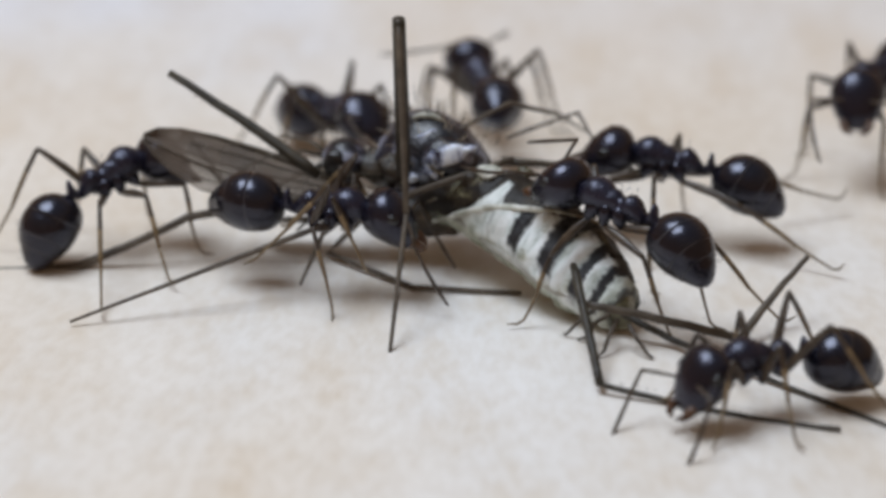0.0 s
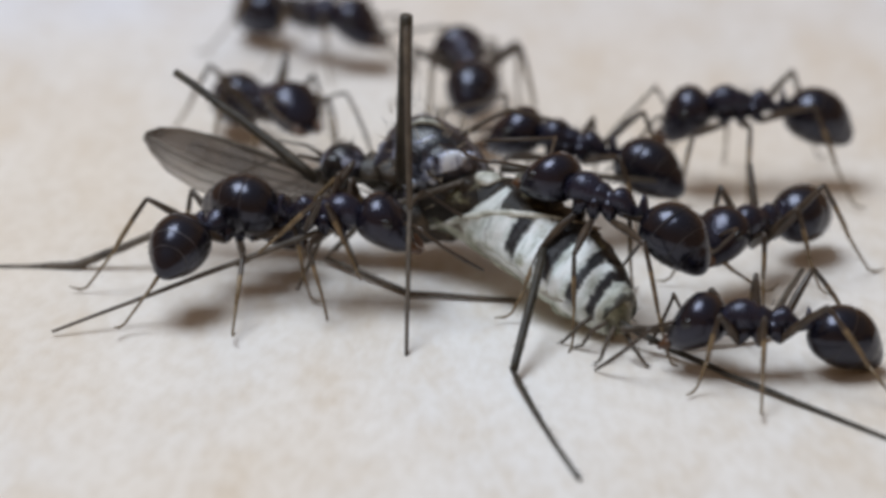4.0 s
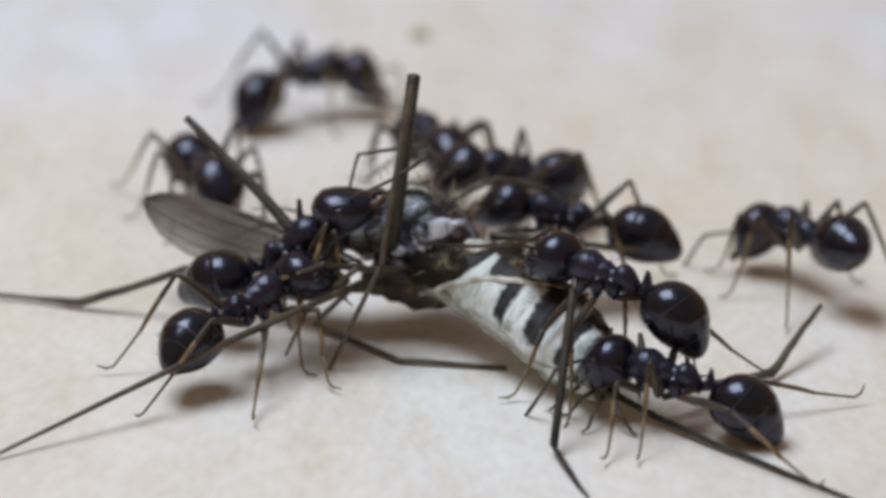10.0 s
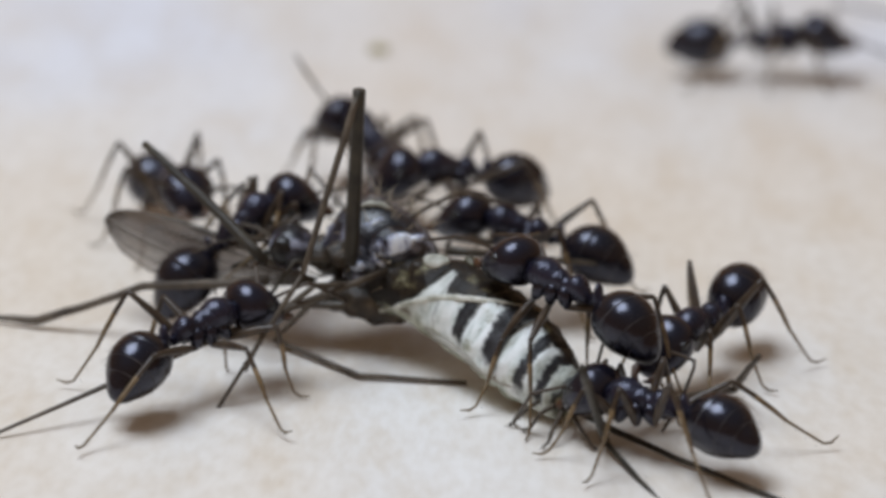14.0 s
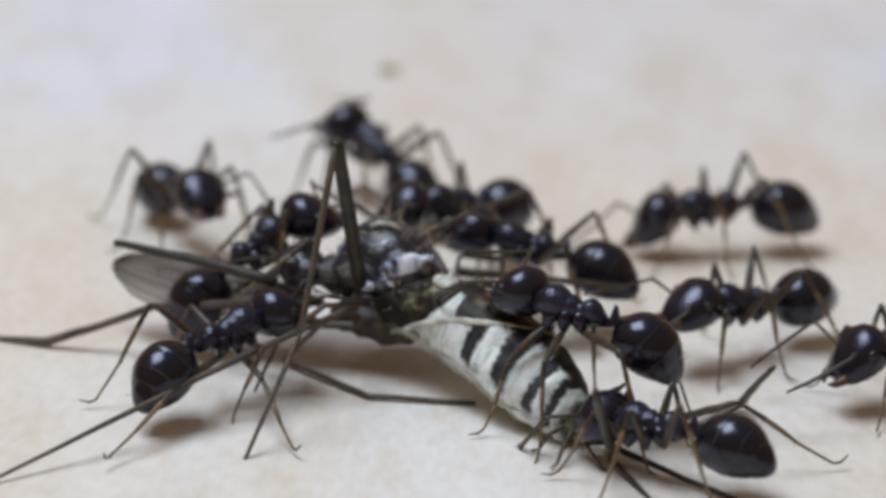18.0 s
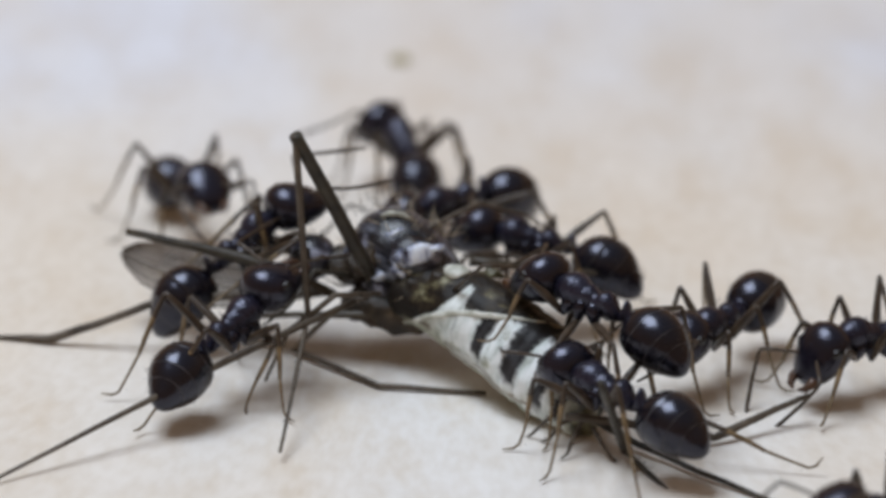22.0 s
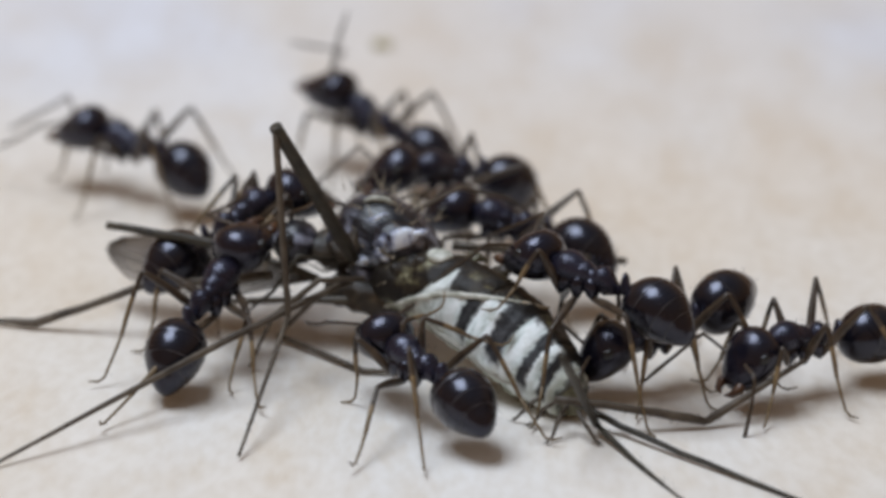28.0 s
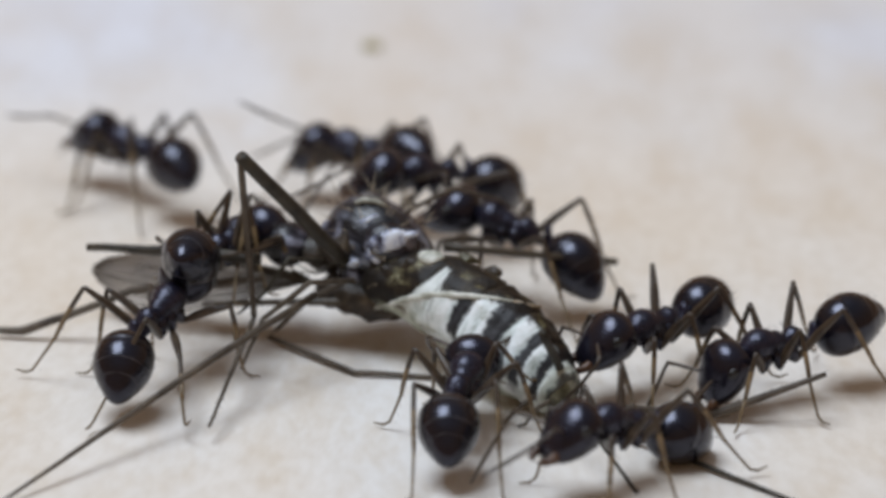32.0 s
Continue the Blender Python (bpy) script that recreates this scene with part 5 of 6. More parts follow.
    ant_walk(ants[5], [
        (0, 5.3, -14.38, 1.21, -158.8, -1.7, 13.1, -19.5, -3.2, 29.8),
        (1, 5.26, -14.01, 1.25, -160.7, 0.7, 8.7, -21.9, -2.9, 26.3),
        (1.5, 5.57, -14.28, 1.27, -140.5, -0, 3.6, -29.4, 8.5, 23.4),
        (2, 6.95, -12.9, 1.29, -115.5, 3, 2, -29.2, 16.3, 19.7),
        (2.5, 5.94, -12.18, 1.12, -136.5, 5.5, 17.7, -10.8, 6.9, 14),
        (3.5, 5.59, -12.08, 1.13, -165, 0.1, -5.6, -12.9, 10.3, 27.7),
        (4.5, 5.24, -11.97, 1.15, -193.4, -5.4, -29, -14.8, 13.8, 41.3),
        (5, 4.4, -12.59, 1.13, -205.1, -13, -19.9, -10, -8.5, 11.6),
        (6, 4.22, -12.52, 1.15, -206.5, -9.9, -18.1, -9.8, -5, 16.6),
        (7, 4.25, -11.57, 1.16, -211, -5, -29.4, -8.9, 2, 24),
        (8, 4.27, -11.73, 1.13, -211, -5.2, -17.1, -4.3, -8.3, 22.1),
        (9, 4.28, -11.66, 1.15, -212.5, -4.7, -17.8, -8.2, -5, 26.9),
        (10, 4.02, -11.31, 1.17, -201, 0.8, -14.1, -10.2, 1.3, 36.3),
        (11, 4.38, -11.83, 1.11, -210, -4.3, -12.5, -5.7, -12.8, 20.2),
        (12, 3.59, -12.43, 1.17, -208.2, -2.1, -17.7, -3.6, -0.8, 23.1),
        (13, 4.12, -12.03, 1.16, -213.4, -3.9, -33.2, -7.1, 6.7, 13.6),
        (14, 4.32, -11.94, 1.15, -211.4, -5.9, -17.1, -4.5, -10.4, 17.7),
        (17, 4.48, -12.12, 1.15, -213.2, -8.3, -25.4, -9.7, -5.7, 27.2),
        (18, 4.3, -12.04, 1.15, -209.8, -8.7, -26.1, -10.7, -0.1, 24),
        (19, 4.33, -12.2, 1.13, -211.7, -8.8, -26.1, -9.4, 1.1, 21.6),
        (20, 4.93, -11.81, 1.19, -207.4, 2.2, -27, -7.8, 7.6, 34.4),
        (21, 3.96, -12.63, 1.15, -208.7, -8, -26.7, -12.4, -2.7, 20.7),
        (22, 3.26, -11.5, 1.46, -224, 0.4, -20.2, -5.3, -1.3, 15.3),
        (23, 3.18, -11.62, 1.53, -221.6, -5.7, -1.7, -14.9, -15.1, 22),
        (24, 3.14, -11.58, 1.55, -232.6, -4.6, -0.5, -7, -10.6, 14),
        (25, 2.88, -11.47, 1.58, -229.5, -3.5, -6.9, 0.5, -7.4, 11.7),
        (25.5, 2.6, -11.35, 1.6, -230.5, -5.3, -7.1, -3.2, -6.6, 14.2),
        (27.5, 0.33, -10.58, 1.43, -241, -3.5, -13.8, -0.8, 1.5, 23.3),
        (28, 0, -10.63, 1.26, -234.2, -0.2, -12.3, 3.2, -5.9, 17.8),
        (28.5, -1.01, -9.97, 1.2, -230.6, -8.4, -3, -3.3, -11.4, 12.5),
        (29, 0.18, -11.09, 1.15, -221.9, 1.5, -8.4, -0.9, -6.5, 19.5),
        (29.5, 0.74, -11.11, 1.14, -273.9, -3.2, -1.9, -5.9, -0.9, 16),
        (30, 1.17, -11.55, 1.31, -281.9, 2.4, 7, -10.5, 12.3, 21.2),
        (31, 1.2, -11.25, 1.4, -280.3, 4.2, 7.6, -11.2, 6.5, 23.1),
        (32, 1.09, -11.66, 1.33, -283.8, 0, 6.8, -14.8, 12.8, 20.9),
    ], 5)
    ant_walk(ants[6], [
        (0, 8.53, -1.37, 2.08, -119.6, 1.4, 23.9, -16.7, -1.2, 10.6),
        (1, 8.54, -1.13, 1.94, -130.3, 1.8, 5.6, -26.4, 2.5, 17.6),
        (2, 8.56, -1.37, 2, -121.8, 2.6, 24.1, -18.3, -0.9, 11.1),
        (2.5, 8.4, -2.04, 2.07, -133.4, 0.9, 4.7, -37.9, 2.4, 21.8),
        (4.5, 4.4, -2.12, 1.9, -176.8, -2.8, -4.8, -12.1, -2, 35.6),
        (5, 3.08, -1.9, 1.86, -166.7, 2.2, -5.4, -6.8, 4.9, 32.3),
        (6, 2.16, -2.77, 1.78, -143.5, 6.2, -11.5, 6.7, 8.8, 4.3),
        (7, 2.05, -2.79, 1.8, -137, 3.7, -10.4, 4.7, 6.3, 3),
        (8, 1.89, -2.89, 1.8, -127.1, 7.1, -16.8, 6.5, 10.6, 7.2),
        (9, 0.82, -1.47, 1.8, -152.3, 10.6, -13.7, -5, 6.8, 18.3),
        (10, 1.11, -1.69, 1.83, -142.4, 10.4, -15.1, -9.7, 11.6, 23.2),
        (11, 0.49, -1.61, 1.8, -144.7, 10.3, -12.5, -6.6, 6, 26.3),
        (12, 0.81, -1.31, 1.83, -148, 8.4, -7.1, -11.4, 4.1, 21.7),
        (13, 0.78, -1.13, 1.86, -142.6, 4.3, -10.7, -12.5, 0.9, 31.5),
        (14, 0.72, -0.95, 1.88, -156.5, 7.1, -7.1, -21.1, 3.8, 23.2),
        (17, 1.26, -1.83, 1.79, -139.7, 4.7, -7.9, -16.6, -4.1, 30.8),
        (18, 0.57, -1.76, 1.85, -139.3, 7.4, -12.3, -10.8, 9.1, 19.2),
        (19, 0.59, -2.08, 1.76, -141.8, 5.3, -16.4, -7.3, 11.9, 12.1),
        (20, 0.55, -1.94, 1.87, -133.9, 4.9, -15.3, -10.9, 11.5, 16),
        (21, 0.54, -2.72, 1.85, -136.2, 1.9, -15.3, -14.5, 11.4, 15.1),
        (22, 0.31, -2.45, 1.89, -143.2, -8.4, -15.9, -12.5, 6.1, 39.8),
        (23, 0.18, -1.91, 2.01, -147.4, 2.2, -16, -11.8, 3.2, 29.6),
        (24, 0.67, -2.02, 1.97, -134.9, 4.1, -4, -11.8, -4.8, 30.2),
        (25, 0.47, -2.15, 1.97, -136.3, 4.9, -3.3, -11.2, -7.4, 28.4),
        (27.5, 0.46, -1.66, 2.01, -153.2, 4.4, -17.3, -6.8, 6.1, 34.9),
        (28, 0.59, -1.65, 1.98, -150.6, 6.5, -15.6, -7.9, 3.8, 33.8),
        (29, 0.47, -2.01, 2.02, -151.7, 4.1, -17.2, -10.6, 6.1, 35.7),
        (30, 0.46, -1.95, 2.07, -157.1, 2.9, -19.2, -6.1, 7.5, 33.9),
        (31, 0.5, -1.79, 2.01, -155.2, 4, -19.8, -9.2, 12.3, 32.9),
        (32, 0.49, -2.01, 2.06, -150.5, 4.6, -19.4, -5.8, 7, 34.5),
    ], 6)
    ant_walk(ants[7], [
        (0, 0.36, 0.21, 1.47, -253.6, -0.8, -7.4, -2.8, -15.4, -3.7),
        (1, 0.32, -0.19, 1.51, -267.2, -1.1, -3.2, -2.9, -2.5, -5.7),
        (2, -0.25, -0.15, 1.51, -268.8, -1.3, -1.6, -3.6, -0.3, -7.9),
        (2.5, -0.18, 1.3, 1.62, -236.9, -5.7, -12.4, -16.5, -37.7, 19),
        (4.5, 0.04, 1.71, 1.58, -261.6, -2.9, -10.1, -20.5, -10.5, 11.3),
        (5, -1.68, 0.98, 1.57, -234.3, -6.1, -4, -22.9, -3.9, 6.1),
        (6, -1.49, 0.96, 1.59, -244, -9.9, 3.1, -24.5, -4.7, 4),
        (7, -1.53, 0.28, 1.56, -231.9, -8.9, 5.5, -27.4, -8.3, -0.3),
        (8, -1.38, 0.57, 1.52, -225.7, -2.2, 14.8, -5.7, -7.4, 9.8),
        (9, -1.42, 1.25, 1.56, -228.8, -4.6, 7.3, -23.1, -10.3, 5),
        (10, -0.55, 1.12, 1.57, -254.2, -8.3, 0.5, -31.1, -4.7, 4.5),
        (11, -0.78, 1.57, 1.58, -256.1, -13.8, 7.3, -38.8, -6.1, 1.8),
        (12, -0.1, 0.63, 1.59, -255.3, -9.2, 2.5, -39.6, -1.4, 5.2),
        (13, -1.24, 2.58, 1.6, -235.3, 6.2, 4.2, -36, -0.2, 18.6),
        (14, -1.06, 2.2, 1.58, -246.4, 2.9, 22.1, -14.3, -10.8, 15.1),
        (17, -1.04, 2.6, 1.53, -235.8, 7.2, 3.4, 7.2, -1.6, 8.6),
        (18, -1.09, 2.85, 1.53, -236.8, 7.7, 9, -2.6, -5.3, 19.1),
        (19, -1.31, 2.47, 1.53, -227.8, 1.5, 7.3, -9.7, -3.1, 15.6),
        (20, -1.18, 2.86, 1.53, -227.1, -0.6, 3.6, -12.2, -0.5, 14),
        (21, -1.12, 2.85, 1.59, -237, 2.7, -1.9, -31.8, -0.2, 17.2),
        (22, -0.73, 2.74, 1.45, -252.7, 7.5, 21.3, -16, -15.5, 9.4),
        (23, -1.25, 2.15, 1.49, -235, -0.1, 17.3, -16.5, -11.2, 8.2),
        (24, -0.95, 2.04, 1.52, -227.3, -4.3, 20.1, -12.3, -14.1, 7.2),
        (25, -1.06, 1.29, 1.48, -226.2, -6.8, 15, -11.5, -9.3, 1.3),
        (27.5, -0.9, 2.1, 1.55, -232.4, 1.5, 19.9, -23.8, -9.5, 11.6),
        (28, -1.04, 3.3, 1.46, -221.5, 11.6, 7.6, 12, -1.7, -0.4),
        (29, -0.97, 3.14, 1.53, -226.9, 5.1, 15.4, -14.4, -9, 13.7),
        (30, -0.77, 2.88, 1.5, -244.1, 1.6, 19.9, -9.6, -10.2, 2.6),
        (31, -1.33, 1.4, 1.5, -230, -8.5, 23.5, -12.6, -15.9, 0.8),
        (32, -1.11, 1.19, 1.5, -223.8, -10.1, 18.2, -8.7, -14.5, -6.2),
    ], 7, [(0, -5.32, -0.45, 2.16), (13, -3.06, 2.35, 3.13), (14, -2.99, 2.28, 4.13), (17, -2.76, 1.87, 1.2), (18, -3.68, 2.24, 1.72), (19, -4.5, 1.75, 1.58), (20, -4.45, 2.1, 1.46), (21, -4.33, 1.93, 1.31), (22, -4.58, 2.04, 1.27), (23, -4.37, 1.88, 2.68), (24, -1.04, 2.23, 3.94), (25, -3.74, 1.24, 3.25), (28, -1.49, 3.62, 4.04), (29, -4.25, 2.54, 1.94), (30.5, -4.19, 2.18, 1.49), (32, -4.24, 1, 3.03)])
    ant_walk(ants[8], [
        (0, 4.04, -5.64, 1.8, 167.3, 2.9, 3.2, -5.6, -4.5, 27.3),
        (1, 4.33, -5.17, 1.79, 159.4, 2.7, 0.6, -5.5, -3.6, 29.4),
        (2, 4.98, -5.06, 1.76, 150.2, 3.3, -3.5, -1.5, -5.9, 28.1),
        (2.5, 3.69, -4.76, 1.83, 169.5, 0.8, 4.5, -5.1, -5, 30.9),
        (4.5, 2.17, -3.86, 1.73, 155.9, 0.8, 1.7, -0.2, -11.2, 17.2),
        (5, 2.36, -3.75, 1.74, 152.4, 7.8, 5.4, -0, -15.6, 12.4),
        (6, 2.52, -3.34, 1.67, 143.7, -5.7, 8, -9.7, -12.5, 15.2),
        (7, 2.31, -3.1, 1.84, 154.2, -5.1, 8.1, -13.9, -8.5, 20.6),
        (8, 2.27, -3.32, 1.81, 158.4, -2, 6.1, 3.7, -11.5, 13.9),
        (9, 2.24, -3.59, 1.72, 168.7, -2.2, 4.6, 3, -11.2, 21),
        (10, 2.2, -4.25, 1.76, 165.4, 0.6, 2.1, 0.9, -3.9, 17.4),
        (11, 2.27, -4.37, 1.78, 157.4, 0.5, 3.3, 6, -9, 15.7),
        (12, 2.17, -4.48, 1.73, 154, 0.7, -7.1, 5, -2.2, 19.1),
        (13, 2.35, -3.88, 1.82, 152.8, 4.5, -3.3, -11.7, 0.4, 28.2),
        (14, 2.17, -4.13, 1.73, 159, 2.6, -2.3, -2.7, -2.5, 21),
        (17, 2.27, -3.86, 1.74, 169.6, 4.2, -7.9, -3.2, 8.2, 34.2),
        (18, 2.11, -3.81, 1.71, 158.7, 1.9, -1, 2.1, -5.5, 18.8),
        (19, 2.07, -3.69, 1.85, 163, 3.7, -2.3, -2.8, 1.5, 30.5),
        (20, 2.21, -3.64, 1.74, 151.5, 5, 1.8, 8.2, -10.1, 18.4),
        (21, 2.07, -3.92, 1.76, 154.8, -6.2, 6, -14, -10.1, 29.1),
        (22, 1.98, -4.35, 1.78, 158.8, -1, -4.9, -1.4, -5.3, 28.7),
        (23, 2.09, -4.02, 1.77, 170.6, 0.8, -7.1, -17.7, 8.1, 39.9),
        (24, 1.97, -4.21, 1.75, 174.6, 2.8, -14.8, -9.3, 16.6, 36.3),
        (25, 1.93, -4.28, 1.77, 170.2, 7.4, -9.7, 5.4, 12.2, 29.5),
        (27.5, 1.85, -4.02, 1.72, 155.4, 1.9, 0.9, 0.5, -11.9, 12.9),
        (28, 1.84, -4.07, 1.73, 158.7, 1.6, -0.5, -1.9, -14.4, 18.8),
        (29, 1.91, -4.35, 1.71, 155.7, 2.4, 6.1, 10.3, -27.5, 6.1),
        (30, 2.09, -4.44, 1.76, 151.7, 2.6, 11.8, -13.2, -32.5, 29.4),
        (31, 2.15, -4.7, 1.78, 155, -0, 13.1, -10.2, -33.1, 27.3),
        (32, 2.06, -4.26, 1.73, 153.4, 5.3, 7.4, -1.8, -21.7, 27.8),
    ], 8)
    ant_walk(ants[9], [
        (0, 14.45, -5.02, 1.25, 210.7, 10.4, -9.8, -7.6, 6.2, 21.7),
        (2.5, 11.64, -6.28, 1.25, 204.7, 6.7, -3, -5.5, 1.2, 17.1),
        (4.5, 5.08, -7.51, 1.35, 236.7, 2, -8.5, -11.3, 6.2, 15.4),
        (5, 5.35, -7.32, 1.37, 232.1, 0.4, -11.3, -20.4, 7.5, 11.6),
        (5.5, 6.17, -5.28, 1.39, 228, 16, -9.7, -10.4, 6.5, 14),
        (6, 6.64, -4.08, 1.41, 227.5, 20.4, -7, -7.7, 6.1, 12.2),
        (7, 7.2, -4.63, 1.53, 239.2, 18.8, 16.9, -16.5, 5, 21.6),
        (7.5, 7.06, -4.23, 1.46, 175.2, 5.1, 17.2, -18.1, -2.3, 15.9),
        (8, 6.93, -3.82, 1.39, 111.3, -8.6, 17.5, -19.6, -9.6, 10.2),
        (9, 7.06, -4.2, 1.37, 106.3, -11.8, 4.6, -37.4, -7.8, 4.5),
        (10, 7.05, -3.72, 1.33, 121.1, -9, 18.5, -24.9, -7.5, -2.8),
        (11, 6.64, -5, 1.3, 136, -18, 9.6, -20.5, -8.8, -7.2),
        (12, 6.79, -4.6, 1.3, 135.1, -10.1, 1.5, -23.8, 0.3, 3.4),
        (12.5, 6.74, -5.39, 1.31, 180.7, -5, -5.9, -21.4, 9.6, 5.1),
        (13, 6.7, -6.18, 1.31, 226.2, 0.2, -13.3, -18.9, 18.8, 6.8),
        (14, 5.63, -8.1, 1.23, 235.2, -2.8, -5.6, -10.3, 11.5, -3.5),
        (14.5, 5.4, -8.4, 1.26, 235.6, 3.3, -3.1, -14.6, 9, 3.9),
        (16.5, 6.82, -6.36, 1.38, 219.3, 5.8, -0.9, -40.4, 6.3, 16.9),
        (17, 7.44, -5.56, 1.41, 223.8, 11.2, -7.3, -41.7, 12.3, 21.8),
        (18, 6.38, -5.89, 1.29, 212.3, 4.4, 4.1, 2.1, 7.4, 5.3),
        (19, 6.63, -5.34, 1.34, 206.7, 1.1, -1.4, -2, 0.6, 27.2),
        (19.5, 7.62, -3.8, 1.38, 228.4, 6.7, -4.5, -19.5, 7.5, 23.8),
        (20, 8.07, -3, 1.42, 234.6, 17, -6.4, -26.3, 9.9, 19.3),
        (20.5, 8.29, -3.35, 1.39, 234, 9.4, -10.4, -12, 4.9, 27.8),
        (21, 6.13, -5.36, 1.35, 212.9, -4.1, -15.5, -3.5, -1, 32.7),
        (22, 5.61, -7.53, 1.26, 236.6, -0.8, -9.1, -5.3, 5.4, 4),
        (23, 5.38, -8.21, 1.21, 238.2, 2, -11.1, -4.9, 6.6, 4.9),
        (24, 5.47, -9.01, 1.2, 229.6, -0.2, -15.5, 7.4, 7.6, -5.3),
        (25, 5.88, -8.53, 1.26, 226.2, -2.8, -16, 3.2, 8.3, -2.5),
        (25.5, 5.26, -8.1, 1.26, 236.3, 5, -12.2, 6.1, 7.2, 2.4),
        (27.5, 5.21, -8.34, 1.26, 236.1, -2.5, -16.5, -2.4, 9.4, -1.8),
        (28, 4.71, -8.88, 1.26, 213.6, -8.7, -21.1, -13, 14.5, -1),
        (29, 4.67, -7.92, 1.32, 219.4, -3, -13.1, -21.5, 7.7, 13.1),
        (30, 4.79, -8.21, 1.28, 230.4, -5.9, -14, -23.4, 10.1, 12.7),
        (31, 4.79, -8.85, 1.24, 227.1, -2.9, -14.9, -7.8, 7.8, 0.1),
        (32, 4.79, -8.72, 1.29, 226.6, -0.2, -19.7, -7.8, 12.4, 4.9),
    ], 9)
    ant_walk(ants[10], [
        (0, 15.7, -5.27, 1.1, -161.2, 4.3, -5.4, -10.6, 3.1, 38.2),
        (16.5, 17.97, 1.9, 1.1, -170.4, 0.9, -5.4, -13.4, 3, 36),
        (17.5, 11.63, 1.24, 1.1, -166.7, 0.1, -4.9, -14.5, 3.1, 35.6),
        (18, 6.14, 0.23, 1.2, -170.5, -9, -7.8, -13.6, 2.6, 34.7),
        (19, 4.92, 0.18, 1.28, -160, 0.4, -14.9, -15.3, 8.6, 41.5),
        (19.5, 4.79, 0.37, 1.1, -153.4, 4.9, -11.8, -15.7, 8.1, 40.9),
        (20, 8.1, 2.1, 1.1, -87, 5.8, 0.1, -17.4, 6.8, 42.8),
        (20.5, 12.3, 2.99, 1.1, -46.3, 6.5, 3.4, -16.3, 4.8, 42.9),
        (21.5, 18.63, 1.94, 1.1, -53.4, 11.1, 3.8, -10, -1.5, 44.6),
        (32, 18.84, 0.43, 1.1, -54.5, 11.1, 3.8, -9.2, -2.3, 44.8),
    ], 10)
    ant_walk(ants[11], [
        (0, 11.91, -14.83, 1.2, -150.9, 6.8, -2.8, -13.2, 1.6, 22.3),
        (16.5, 12.54, -9.42, 1.2, -155.4, 4.2, -3.3, -15.5, 1.8, 20.7),
        (17.5, 10.37, -9.05, 1.2, -154.3, 3.8, -2.5, -17.6, 1.5, 21.2),
        (18, 9.58, -7.85, 1.21, -149.6, 5.7, -1.3, -15.4, 1.1, 21.6),
        (19, 7.96, -9.2, 1.18, -147.3, 8, 6.8, -2.8, -0, 20.8),
        (20, 8.37, -8.26, 1.27, -152.9, 2.3, 8.6, -31.6, -1.9, 19.6),
        (21, 8.43, -7.94, 1.26, -155.7, 2.2, 4.5, -35.4, 1, 18.6),
        (22, 8.56, -7.99, 1.23, -148.8, 5.6, 5.7, -27.2, 1.9, 18.5),
        (23, 8.67, -7.72, 1.23, -147.6, 2.6, 8.9, -34.8, -0.4, 19.8),
        (24, 8.83, -7.98, 1.21, -146.8, 1.4, 0.8, -18.4, -1.7, 20.1),
        (25, 8.66, -8.26, 1.2, -151.8, 3.5, -2.4, -17.3, 2.4, 20.6),
        (27.5, 7.97, -8.56, 1.18, -149.3, 5.4, -1.2, -18.4, -0.2, 23.3),
        (28, 7.43, -9.14, 1.22, -150.2, -0, 5.2, -20.2, -1.4, 13.7),
        (29, 7.43, -10.35, 1.29, -151.9, 0.6, -0.7, -22.7, 5.2, 3.1),
        (30, 7.43, -10.22, 1.26, -155.7, -2.6, -3.6, -20.7, 3.5, 6.2),
        (31, 7.72, -9.93, 1.21, -153.1, -1.4, 12.6, -11.9, -1.5, 1.5),
        (32, 7.07, -9.45, 1.21, -151.9, -6, -0.9, -26.5, 4, -0.5),
    ], 11)
    ant_walk(ants[12], [
        (0, 11.55, -21.81, 1.1, -138.6, 12, 0.1, 10.7, -0.1, 8.6),
        (20, 12.98, -16.91, 1.1, -143.4, 9.6, -5.1, 4.3, 2.9, 8.9),
        (20.5, 10.72, -14.98, 1.1, -142.8, 9.4, -5.4, 3.9, 3.2, 8.8),
        (21, 8.77, -14.46, 1.22, -149.7, 11.6, -8, -0.2, 4, 18.1),
        (21.5, 8.43, -15.3, 1.1, -146.8, 13.9, -4.5, 14.8, 2.6, 7.9),
        (22, 8.06, -16.35, 1.1, -141.5, 11.8, -4.3, 9.4, 3.3, 9.3),
        (22.25, 8.27, -16.83, 1.1, -100.2, 13.2, 0, 12.2, 5.6, 8.9),
        (22.5, 8.47, -17.3, 1.1, -58.9, 14.6, 4.3, 15, 7.8, 8.6),
        (23, 11.34, -16.99, 1.1, -54.7, 14.1, 9.6, 13.5, -2.6, 9.2),
        (27.5, 12.92, -17.51, 1.1, -11, 1.5, 1.2, 3.5, 3, 0.4),
        (32, 14.49, -18.04, 1.1, 32.7, -11.2, -7.2, -6.4, 8.7, -8.4),
    ], 12)
